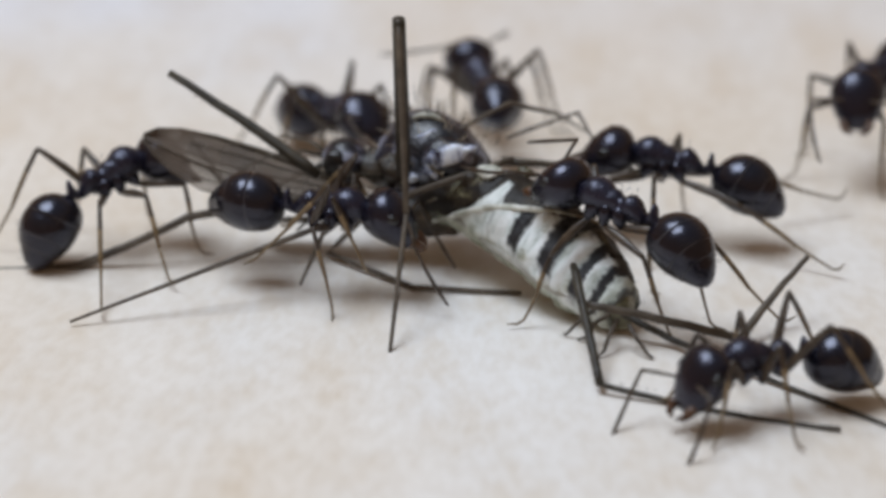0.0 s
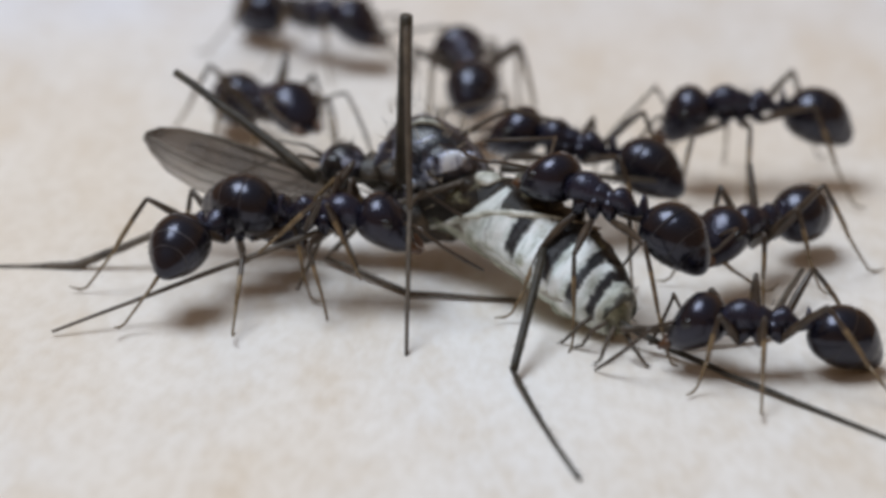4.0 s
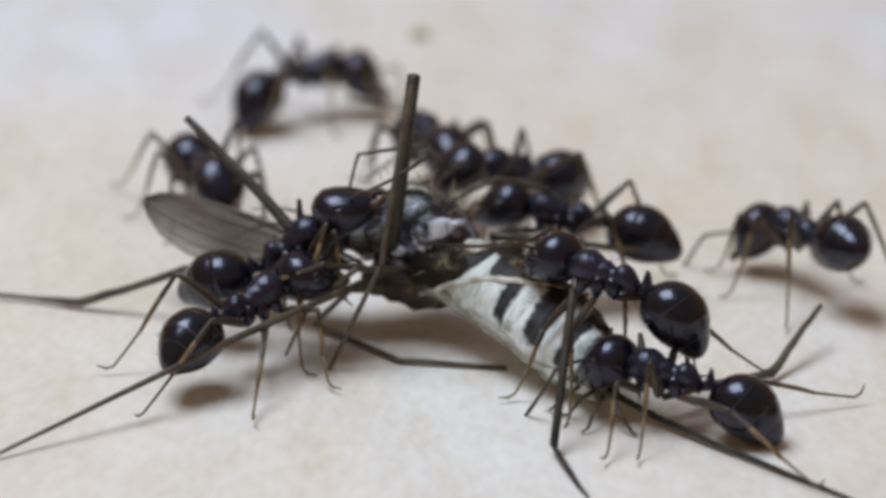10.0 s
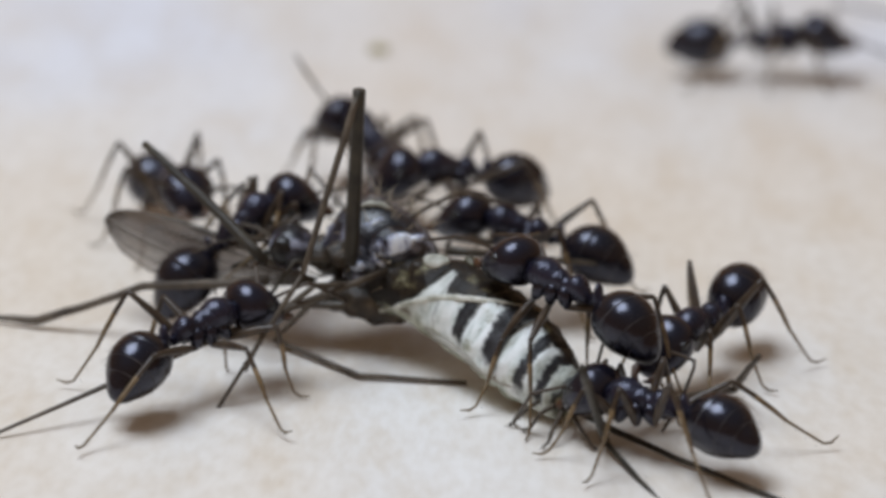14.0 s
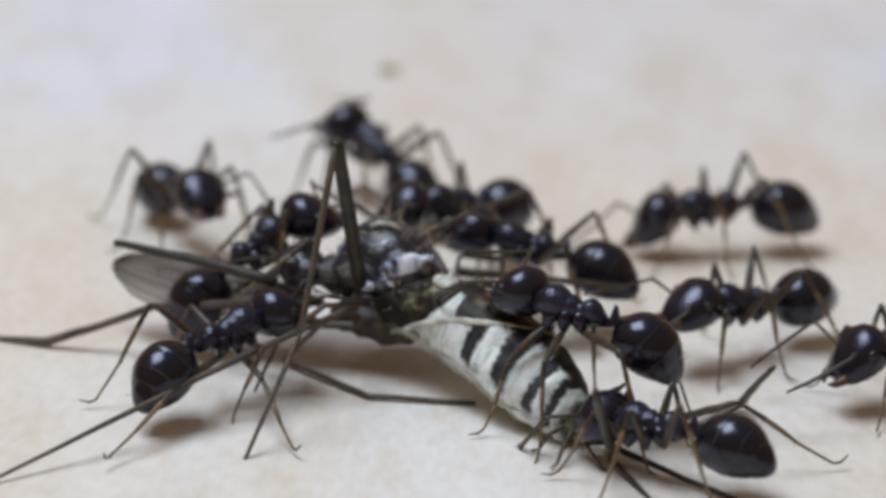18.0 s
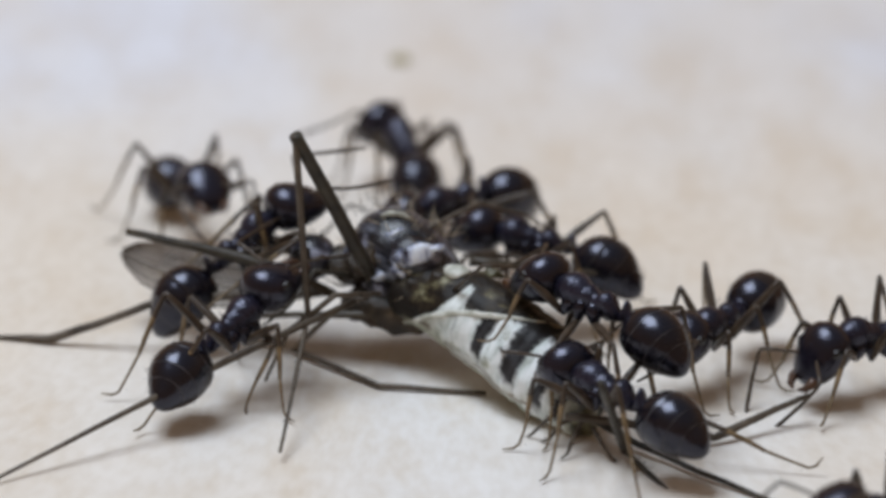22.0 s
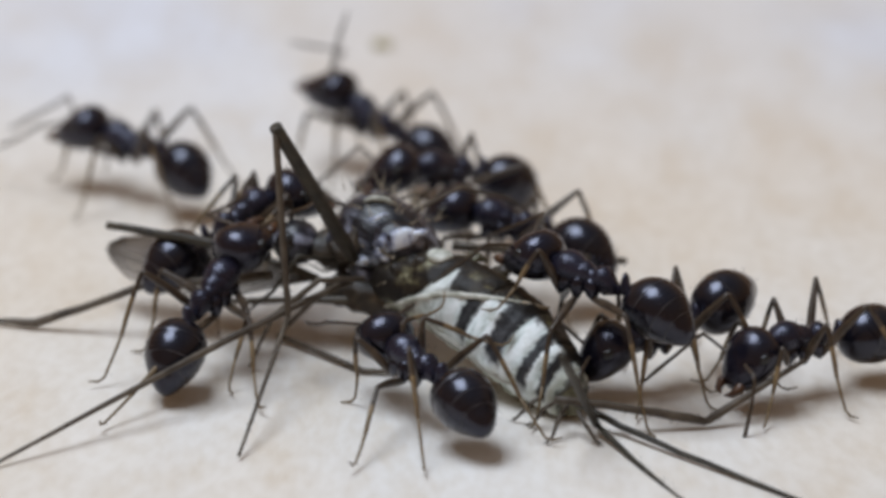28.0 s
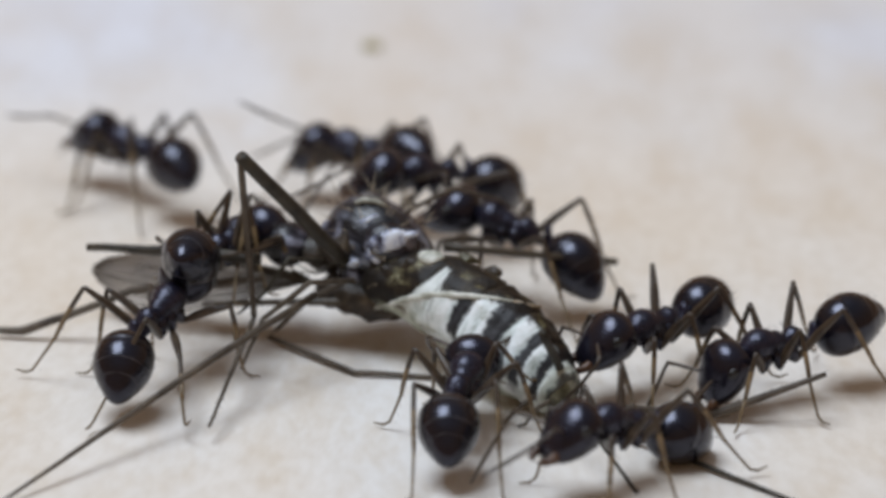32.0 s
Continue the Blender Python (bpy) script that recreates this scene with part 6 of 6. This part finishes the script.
    limb_walk(limbs['l4f'], [
        (0, -1.2, -7.33, 2, -93.81, 74.6),
        (1, -1.2, -7.33, 2, -93.67, 77.03),
        (2, -1.2, -7.33, 2, -90.67, 84.3),
        (2.5, -1.2, -7.33, 2, -93.28, 81.92),
        (4.5, -1.2, -7.33, 2, -81.48, 79.23),
        (5, -1.2, -7.33, 2, -90.01, 76.55),
        (6, -1.2, -7.33, 2, -62.06, 84.44),
        (7, -1.2, -7.33, 2, -14.43, 83.57),
        (8, -1.2, -7.33, 2, -54.48, 83.29),
        (9, -1.2, -7.33, 2, -42.3, 81.97),
        (10, -1.2, -7.33, 2, -33.47, 82.66),
        (11, -1.2, -7.33, 2, -80.72, 73.8),
        (12, -1.2, -7.33, 2, -85.48, 75.96),
        (13, -1.2, -7.33, 2, -81.4, 79.14),
        (14, -1.2, -7.33, 2, -63.62, 85.46),
        (17, -1.2, -7.33, 2, -105.82, 64.11),
        (18, -1.2, -7.33, 2, -109.08, 67.35),
        (19, -1.2, -7.33, 2, -146.74, 75.73),
        (20, -1.2, -7.33, 2, -130.2, 68.9),
        (21, -1.2, -7.33, 2, -100.85, 60.39),
        (22, -1.2, -7.33, 2, -143.26, 60.3),
        (23, -1.2, -7.33, 2, -126.59, 72.86),
        (24, -1.2, -7.33, 2, -109.71, 56.44),
        (25, -1.2, -7.33, 2, -127.2, 62.66),
        (27.5, -1.2, -7.33, 2, -134.07, 62.75),
        (28, -1.2, -7.33, 2, -140.39, 58.13),
        (29, -1.2, -7.33, 2, -135.67, 54.27),
        (30, -1.2, -7.33, 2, -141.65, 46.14),
        (31, -1.2, -7.33, 2, -144.53, 51.02),
        (32, -1.2, -7.33, 2, -141.09, 46.78),
    ])
    limb_walk(limbs['l4t'], [
        (0, -1.27, -8.31, 5.57, -83.18, -68.71),
        (1, -1.26, -8.16, 5.61, -84.79, -68.78),
        (2, -1.21, -7.7, 5.68, -88.92, -68.33),
        (2.5, -1.23, -7.85, 5.66, -86.21, -68.43),
        (4.5, -1.1, -8.02, 5.63, -85.73, -68.85),
        (5, -1.2, -8.19, 5.6, -86.6, -69.05),
        (6, -1.04, -7.65, 5.68, -89.25, -68.93),
        (7, -0.8, -7.44, 5.68, -107.01, -67.67),
        (8, -0.95, -7.68, 5.67, -107.52, -67.45),
        (9, -0.82, -7.68, 5.66, -108.16, -67.28),
        (10, -0.81, -7.59, 5.67, -112.38, -66.87),
        (11, -1.04, -8.35, 5.55, -117.89, -65.46),
        (12, -1.13, -8.23, 5.59, -126.39, -63.08),
        (13, -1.1, -8.02, 5.63, -121.22, -64.7),
        (14, -1.07, -7.59, 5.69, -127.29, -62.94),
        (17, -1.65, -8.89, 5.33, -126.22, -63.22),
        (18, -1.67, -8.68, 5.41, -113.82, -66.17),
        (19, -1.97, -7.83, 5.59, -97.14, -68.24),
        (20, -2.06, -8.35, 5.45, -70.89, -84.71),
        (21, -1.55, -9.13, 5.22, 93.19, -84.75),
        (22, -2.67, -8.43, 5.21, -1.16, -85.53),
        (23, -1.85, -8.21, 5.54, -80.48, -68.7),
        (24, -1.89, -9.26, 5.08, 41.66, -82.54),
        (25, -2.23, -8.69, 5.29, -90.78, -68.58),
        (27.5, -2.38, -8.55, 5.29, -71.26, -67.83),
        (28, -2.71, -8.58, 5.14, -63.38, -80.24),
        (29, -2.75, -8.84, 5, 31.8, -85.3),
        (30, -3.22, -8.92, 4.67, 76.89, -81.05),
        (31, -3.1, -8.68, 4.88, 85.99, -81.25),
        (32, -3.18, -8.92, 4.7, 75.77, -75.84),
    ])
    limb_walk(limbs['l4s'], [
        (0, -1.11, -9.65, 2.12, -99.34, -51.01),
        (1, -1.14, -9.49, 2.16, -96.9, -50.39),
        (2, -1.18, -9.07, 2.24, -94.52, -45.31),
        (2.5, -1.14, -9.21, 2.22, -92.27, -43.15),
        (4.5, -1, -9.35, 2.18, -90.05, -49.41),
        (5, -1.13, -9.51, 2.14, -90.9, -47.88),
        (6, -1.02, -8.98, 2.23, -81.69, -63.1),
        (7, -1.21, -8.78, 2.25, -124.21, -67.06),
        (8, -1.38, -9.04, 2.26, -125.29, -72.68),
        (9, -1.27, -9.04, 2.25, -143.27, -65.12),
        (10, -1.36, -8.94, 2.27, -192.59, -66.23),
        (11, -1.76, -9.71, 2.19, -224.09, -50.4),
        (12, -2.13, -9.58, 2.29, -174.95, -55.91),
        (13, -1.92, -9.37, 2.29, -159.73, -56.89),
        (14, -2.09, -8.93, 2.39, -148.94, -52.71),
        (17, -2.63, -10.23, 2.03, -173.1, -58.83),
        (18, -2.27, -10.05, 2.03, -125.68, -50.83),
        (19, -2.14, -9.19, 2.15, -109.08, -39.37),
        (20, -1.95, -8.67, 1.77, -109.19, -25.5),
        (21, -1.57, -8.79, 1.53, -105.62, -29.28),
        (22, -2.39, -8.43, 1.53, -95.69, -19.81),
        (23, -1.63, -9.53, 2.09, -111.18, -40.72),
        (24, -1.54, -8.94, 1.41, -92.7, -22.36),
        (25, -2.25, -10.04, 1.84, -125.94, -50.79),
        (27.5, -1.93, -9.87, 1.86, -115.08, -32.45),
        (28, -2.43, -9.14, 1.5, -102.36, -21.1),
        (29, -2.49, -8.68, 1.32, -100.96, -14.63),
        (30, -3.08, -8.36, 1.01, -102.3, -10.72),
        (31, -3.06, -8.12, 1.22, -103.68, -12.96),
        (32, -2.95, -8.05, 1.11, -100.44, -11.09),
    ])
    limb_walk(limbs['l5'], [
        (0, -2.86, -7.53, 2.1, 153.39, 25.57),
        (1, -2.86, -7.53, 2.1, 152.96, 26.81),
        (2, -2.86, -7.53, 2.1, 151.22, 28.18),
        (2.5, -2.86, -7.53, 2.1, 145.38, 23.59),
        (4.5, -2.86, -7.53, 2.1, 151.2, 27.03),
        (5, -2.86, -7.53, 2.1, 151.31, 27.3),
        (6, -2.86, -7.53, 2.1, 142.67, 28.02),
        (7, -2.86, -7.53, 2.1, 141.75, 32.94),
        (8, -2.86, -7.53, 2.1, 142.83, 31.76),
        (9, -2.86, -7.53, 2.1, 144.11, 31.79),
        (10, -2.86, -7.53, 2.1, 141.63, 31.5),
        (11, -2.86, -7.53, 2.1, 141.17, 27.96),
        (12, -2.86, -7.53, 2.1, 140.52, 27.46),
        (13, -2.86, -7.53, 2.1, 142.27, 27.43),
        (14, -2.86, -7.53, 2.1, 139.63, 26.93),
        (17, -2.86, -7.53, 2.1, 149.99, 5.47),
        (19, -2.86, -7.53, 2.1, 152.71, 1.28),
        (21, -2.86, -7.53, 2.1, 151.7, 1.65),
        (23, -2.86, -7.53, 2.1, 150.83, 1.32),
        (25, -2.86, -7.53, 2.1, 150.46, 0.28),
        (27.5, -2.86, -7.53, 2.1, 152.03, -0.07),
        (29, -2.86, -7.53, 2.1, 154.28, -0.38),
        (30, -2.86, -7.53, 2.1, 153.83, -2.42),
        (32, -2.86, -7.53, 2.1, 160.3, -3.8),
    ])
    limb_walk(limbs['wing'], [
        (0, -1.95, -6.38, 1.21, 178.33, 18),
        (2, -1.95, -6.38, 1.21, 178.07, 18.64),
        (4.5, -1.95, -6.38, 1.21, 166.63, 15.07),
        (6, -1.95, -6.38, 1.21, 159.17, 13.29),
        (8, -1.95, -6.38, 1.21, 158.94, 14.11),
        (9, -1.95, -6.38, 1.21, 159.56, 14.08),
        (11, -1.95, -6.38, 1.21, 158.17, 10.15),
        (13, -1.95, -6.38, 1.21, 156.98, 11.54),
        (17, -1.95, -6.38, 1.21, 156.25, 6.27),
        (19, -1.95, -6.38, 1.21, 157.74, 2.7),
        (22, -1.95, -6.38, 1.21, 158.27, 4.43),
        (25, -1.95, -6.38, 1.21, 161.32, 0.97),
        (27.5, -1.95, -6.38, 1.21, 156.47, 2.11),
        (30, -1.95, -6.38, 1.21, 158.09, -1.21),
        (32, -1.95, -6.38, 1.21, 160.37, -2.08),
    ])
    limb_walk(limbs['l6f'], [
        (0, 2.06, -10.54, 1.42, -81.3, -23.16),
        (1, 2.12, -10.27, 1.36, -81.66, -21.95),
        (2, 2.38, -10.16, 1.56, -79.5, -25.98),
        (2.5, 1.36, -11.34, 1.82, -108.21, -31.48),
        (4.5, 1.72, -9.35, 1.5, -99.43, -24.69),
        (5, 1.9, -9.8, 1.76, -97.46, -30.19),
        (6, 2.18, -10.77, 2.77, -104.09, -55.94),
        (7, 2.2, -11.03, 2.75, -105.16, -55.21),
        (8, 2.17, -10.07, 1.83, -98.94, -31.67),
        (9, 2.3, -10.22, 2.17, -102.08, -39.36),
        (10, 2.29, -10.79, 2.6, -99.8, -50.75),
        (11, 2.27, -9.51, 1.31, -91.21, -21.05),
        (12, 2.2, -9.89, 1.29, -90.55, -20.67),
        (13, 3.07, -13.67, 2.5, 77.32, -47.8),
        (14, 3.11, -13.7, 2.49, 74.29, -47.53),
        (17, 3.12, -13.3, 2.35, 80.77, -43.85),
        (19, 3.25, -14.05, 2.48, 74.12, -47.46),
        (21, 3.14, -13.8, 2.48, 74.19, -47.47),
        (23, 2.98, -13.62, 2.32, 72.65, -43.13),
        (25, 2.58, -13.34, 2.44, 63.18, -46.25),
        (27.5, 2.69, -13.05, 2.61, 66.79, -51.12),
        (28, 2.7, -13.19, 2.39, 69.63, -44.98),
        (29, 2.64, -13.44, 2.68, 64.56, -53.18),
        (30, 2.86, -13.91, 2.4, 71.07, -45.15),
        (31, 2.56, -12.65, 2.6, 62.37, -50.75),
        (32, 2.55, -11.66, 2.25, 73.63, -41.28),
    ])
    limb_walk(limbs['l6t'], [
        (0, 2.49, -13.36, 0.2, -21.89, -1.58),
        (1, 2.54, -13.12, 0.2, -33.37, -1.89),
        (2, 2.89, -12.9, 0.2, -15.22, -2.44),
        (2.5, 0.53, -13.85, 0.2, -56.63, -1.72),
        (4.5, 1.26, -12.13, 0.2, -75.98, -1.79),
        (5, 1.55, -12.46, 0.2, -74.24, -2.1),
        (6, 1.76, -12.46, 0.2, -74.3, -2.67),
        (7, 1.74, -12.74, 0.2, -73.79, -3.18),
        (8, 1.76, -12.68, 0.2, -73.92, -3.17),
        (9, 1.8, -12.57, 0.2, -73.49, -4.7),
        (10, 1.96, -12.72, 0.2, -72.28, -4.13),
        (11, 2.21, -12.4, 0.2, -72.69, -4.65),
        (12, 2.17, -12.79, 0.2, -70.94, -4.64),
        (13, 3.52, -11.63, 0.2, -65.89, -3.08),
        (14, 3.68, -11.69, 0.2, -67.59, -3.47),
        (17, 3.48, -11.09, 0.2, -64.83, -3.77),
        (19, 3.82, -12.03, 0.2, -65.32, -5.34),
        (21, 3.71, -11.79, 0.2, -60.32, -6.17),
        (23, 3.66, -11.46, 0.2, -59.64, -4.89),
        (25, 3.54, -11.43, 0.2, -60.19, -3.26),
        (27.5, 3.46, -11.26, 0.2, -59.65, -2.49),
        (28, 3.46, -11.14, 0.2, -64.32, -2.37),
        (29, 3.43, -11.77, 0.2, -75.53, -3.01),
        (30, 3.57, -11.84, 0.2, -84.51, -2.84),
        (31, 3.47, -10.91, 0.2, -73.5, -2.44),
        (32, 3.2, -9.43, 0.2, -76.64, -2.42),
    ])
    limb_walk(limbs['l7f'], [
        (0, 5.21, -11.09, 0.15, -178.97, 13.88),
        (2, 5.32, -11.03, 0.15, -176.97, 12.92),
        (4.5, 5.95, -10.06, 0.15, -153.98, 8.31),
        (6, 6.28, -9.17, 0.15, -142.01, 6.33),
        (9, 6.28, -8.92, 0.15, -138.57, 6.03),
        (11, 6.27, -8.8, 0.15, -136.9, 5.9),
        (14, 6.31, -8.93, 0.15, -139.1, 6),
        (18, 6.27, -8.56, 0.15, -134.12, 5.63),
        (20, 5.85, -10, 0.15, -151.57, 8.52),
        (22, 5.44, -10.77, 0.15, -168.36, 11.82),
        (24, 5.73, -10.46, 0.15, -161.26, 9.73),
        (25, 5.72, -10.67, 0.15, -166.95, 10.05),
        (27.5, 5.63, -10.62, 0.15, -164.96, 10.46),
        (29, 5.42, -11.46, 0.15, -192.15, 11.95),
        (30, 5.29, -11.4, 0.15, -190.82, 12.99),
        (31, 5.2, -10.74, 0.15, -165.27, 13.61),
        (32, 5.86, -10.5, 0.15, -163.54, 9.26),
    ])
    limb_walk(limbs['l7t'], [
        (0, 5.21, -11.09, 0.15, 47.82, 27.74),
        (2, 5.32, -11.03, 0.15, 48.73, 25.92),
        (4.5, 5.95, -10.06, 0.15, 69.43, 11.34),
        (6, 6.28, -9.17, 0.15, 60.84, 32.89),
        (9, 6.28, -8.92, 0.15, 57.39, 21.81),
        (11, 6.27, -8.8, 0.15, 65.82, 16.32),
        (14, 6.31, -8.93, 0.15, -80.82, 38.34),
        (18, 6.27, -8.56, 0.15, -75.17, 39.47),
        (20, 5.85, -10, 0.15, 34.19, 8.67),
        (22, 5.44, -10.77, 0.15, 35.06, 9.56),
        (24, 5.73, -10.46, 0.15, 40.81, 7.61),
        (25, 5.72, -10.67, 0.15, 2.38, 21.03),
        (27.5, 5.63, -10.62, 0.15, 44.53, 9.36),
        (29, 5.42, -11.46, 0.15, -55.36, 37),
        (30, 5.29, -11.4, 0.15, -53.48, 32.61),
        (31, 5.2, -10.74, 0.15, -55.7, 19.48),
        (32, 5.86, -10.5, 0.15, 1.92, 21.42),
    ])
    limb_walk(limbs['l1'], [
        (0, -2.82, -7.15, 1.6, -179.44, -17.81),
        (1, -2.82, -7.15, 1.6, -179.71, -17.6),
        (2, -2.82, -7.15, 1.6, -180.89, -17.72),
        (4.5, -2.82, -7.15, 1.6, -180.54, -17.42),
        (5, -2.82, -7.15, 1.6, -180.8, -17.53),
        (6, -2.82, -7.15, 1.6, -182.78, -17.69),
        (7, -2.82, -7.15, 1.6, -182.65, -17.61),
        (8, -2.82, -7.15, 1.6, -194.8, -17.05),
        (9, -2.82, -7.15, 1.6, -192.9, -16.97),
        (10, -2.82, -7.15, 1.6, -195.86, -16.53),
        (11, -2.82, -7.15, 1.6, -190.35, -16.94),
        (12, -2.82, -7.15, 1.6, -189.36, -17.21),
        (13, -2.82, -7.15, 1.6, -192.49, -16.59),
        (14, -2.82, -7.15, 1.6, -194.36, -16.38),
        (17, -2.82, -7.15, 1.6, -193.35, -16.64),
        (18, -2.82, -7.15, 1.6, -194.6, -16.86),
        (19, -2.82, -7.15, 1.6, -196.31, -16.56),
        (20, -2.82, -7.15, 1.6, -192.43, -16.9),
        (21, -2.82, -7.15, 1.6, -192.32, -16.89),
        (22, -2.82, -7.15, 1.6, -189.11, -17),
        (23, -2.82, -7.15, 1.6, -188.76, -17.5),
        (24, -2.82, -7.15, 1.6, -187.54, -17.35),
        (25, -2.82, -7.15, 1.6, -186, -17.48),
        (27.5, -2.82, -7.15, 1.6, -192.36, -16.84),
        (28, -2.82, -7.15, 1.6, -190.53, -16.65),
        (29, -2.82, -7.15, 1.6, -188.33, -15.95),
        (30, -2.82, -7.15, 1.6, -186.97, -17.01),
        (31, -2.82, -7.15, 1.6, -188.19, -17.05),
        (32, -2.82, -7.15, 1.6, -186.29, -16.25),
    ])
    limb_walk(limbs['l2'], [
        (0, 0.96, -7.18, 2.32, -160.05, -13.8),
        (1, 0.67, -7.17, 2.22, -157.64, -13.19),
        (2, 0.7, -7.2, 2.23, -158.39, -13.22),
        (4.5, 0.52, -7.19, 2.18, -156.83, -12.9),
        (5, 0.1, -7.26, 2.05, -153.93, -12.11),
        (6, -0.4, -7.28, 1.93, -146.78, -11.36),
        (7, -0.96, -7.79, 1.79, -154.53, -11.43),
        (8, -0.55, -7.59, 1.9, -154.44, -12.2),
        (9, -1.15, -7.76, 1.75, -146.26, -11.2),
        (10, -1.73, -8.14, 1.61, -140.72, -10.25),
        (11, -0.75, -7.7, 1.84, -155, -11.8),
        (12, -1.32, -7.76, 1.72, -137.75, -11.01),
        (13, -0.55, -7.4, 1.92, -147.86, -12.36),
        (14, -0.5, -7.43, 1.93, -149.64, -12.42),
        (17, -0.96, -7.58, 1.81, -143.8, -11.61),
        (18, -1.15, -7.68, 1.76, -141.85, -11.28),
        (19, -1.17, -7.66, 1.76, -140.05, -11.26),
        (20, -1.16, -7.65, 1.76, -139.6, -11.29),
        (21, -1.29, -7.76, 1.73, -139.86, -11.03),
        (22, -1.5, -7.93, 1.67, -139.25, -10.65),
        (23, -1.48, -7.91, 1.68, -139.33, -10.69),
        (24, -1.45, -7.89, 1.68, -139.9, -10.74),
        (25, -1.37, -7.82, 1.71, -139.78, -10.89),
        (27.5, -1.32, -7.77, 1.72, -139.07, -10.99),
        (28, -1.28, -7.74, 1.73, -138.96, -11.07),
        (29, -1.09, -7.56, 1.79, -138.48, -11.46),
        (30, -1.76, -8.15, 1.61, -131.72, -10.22),
        (31, -1.58, -7.96, 1.66, -133.5, -10.54),
        (32, -1.77, -8.15, 1.61, -129.34, -10.2),
    ])
    walk(limbs["abdomen"], droop)


motions()
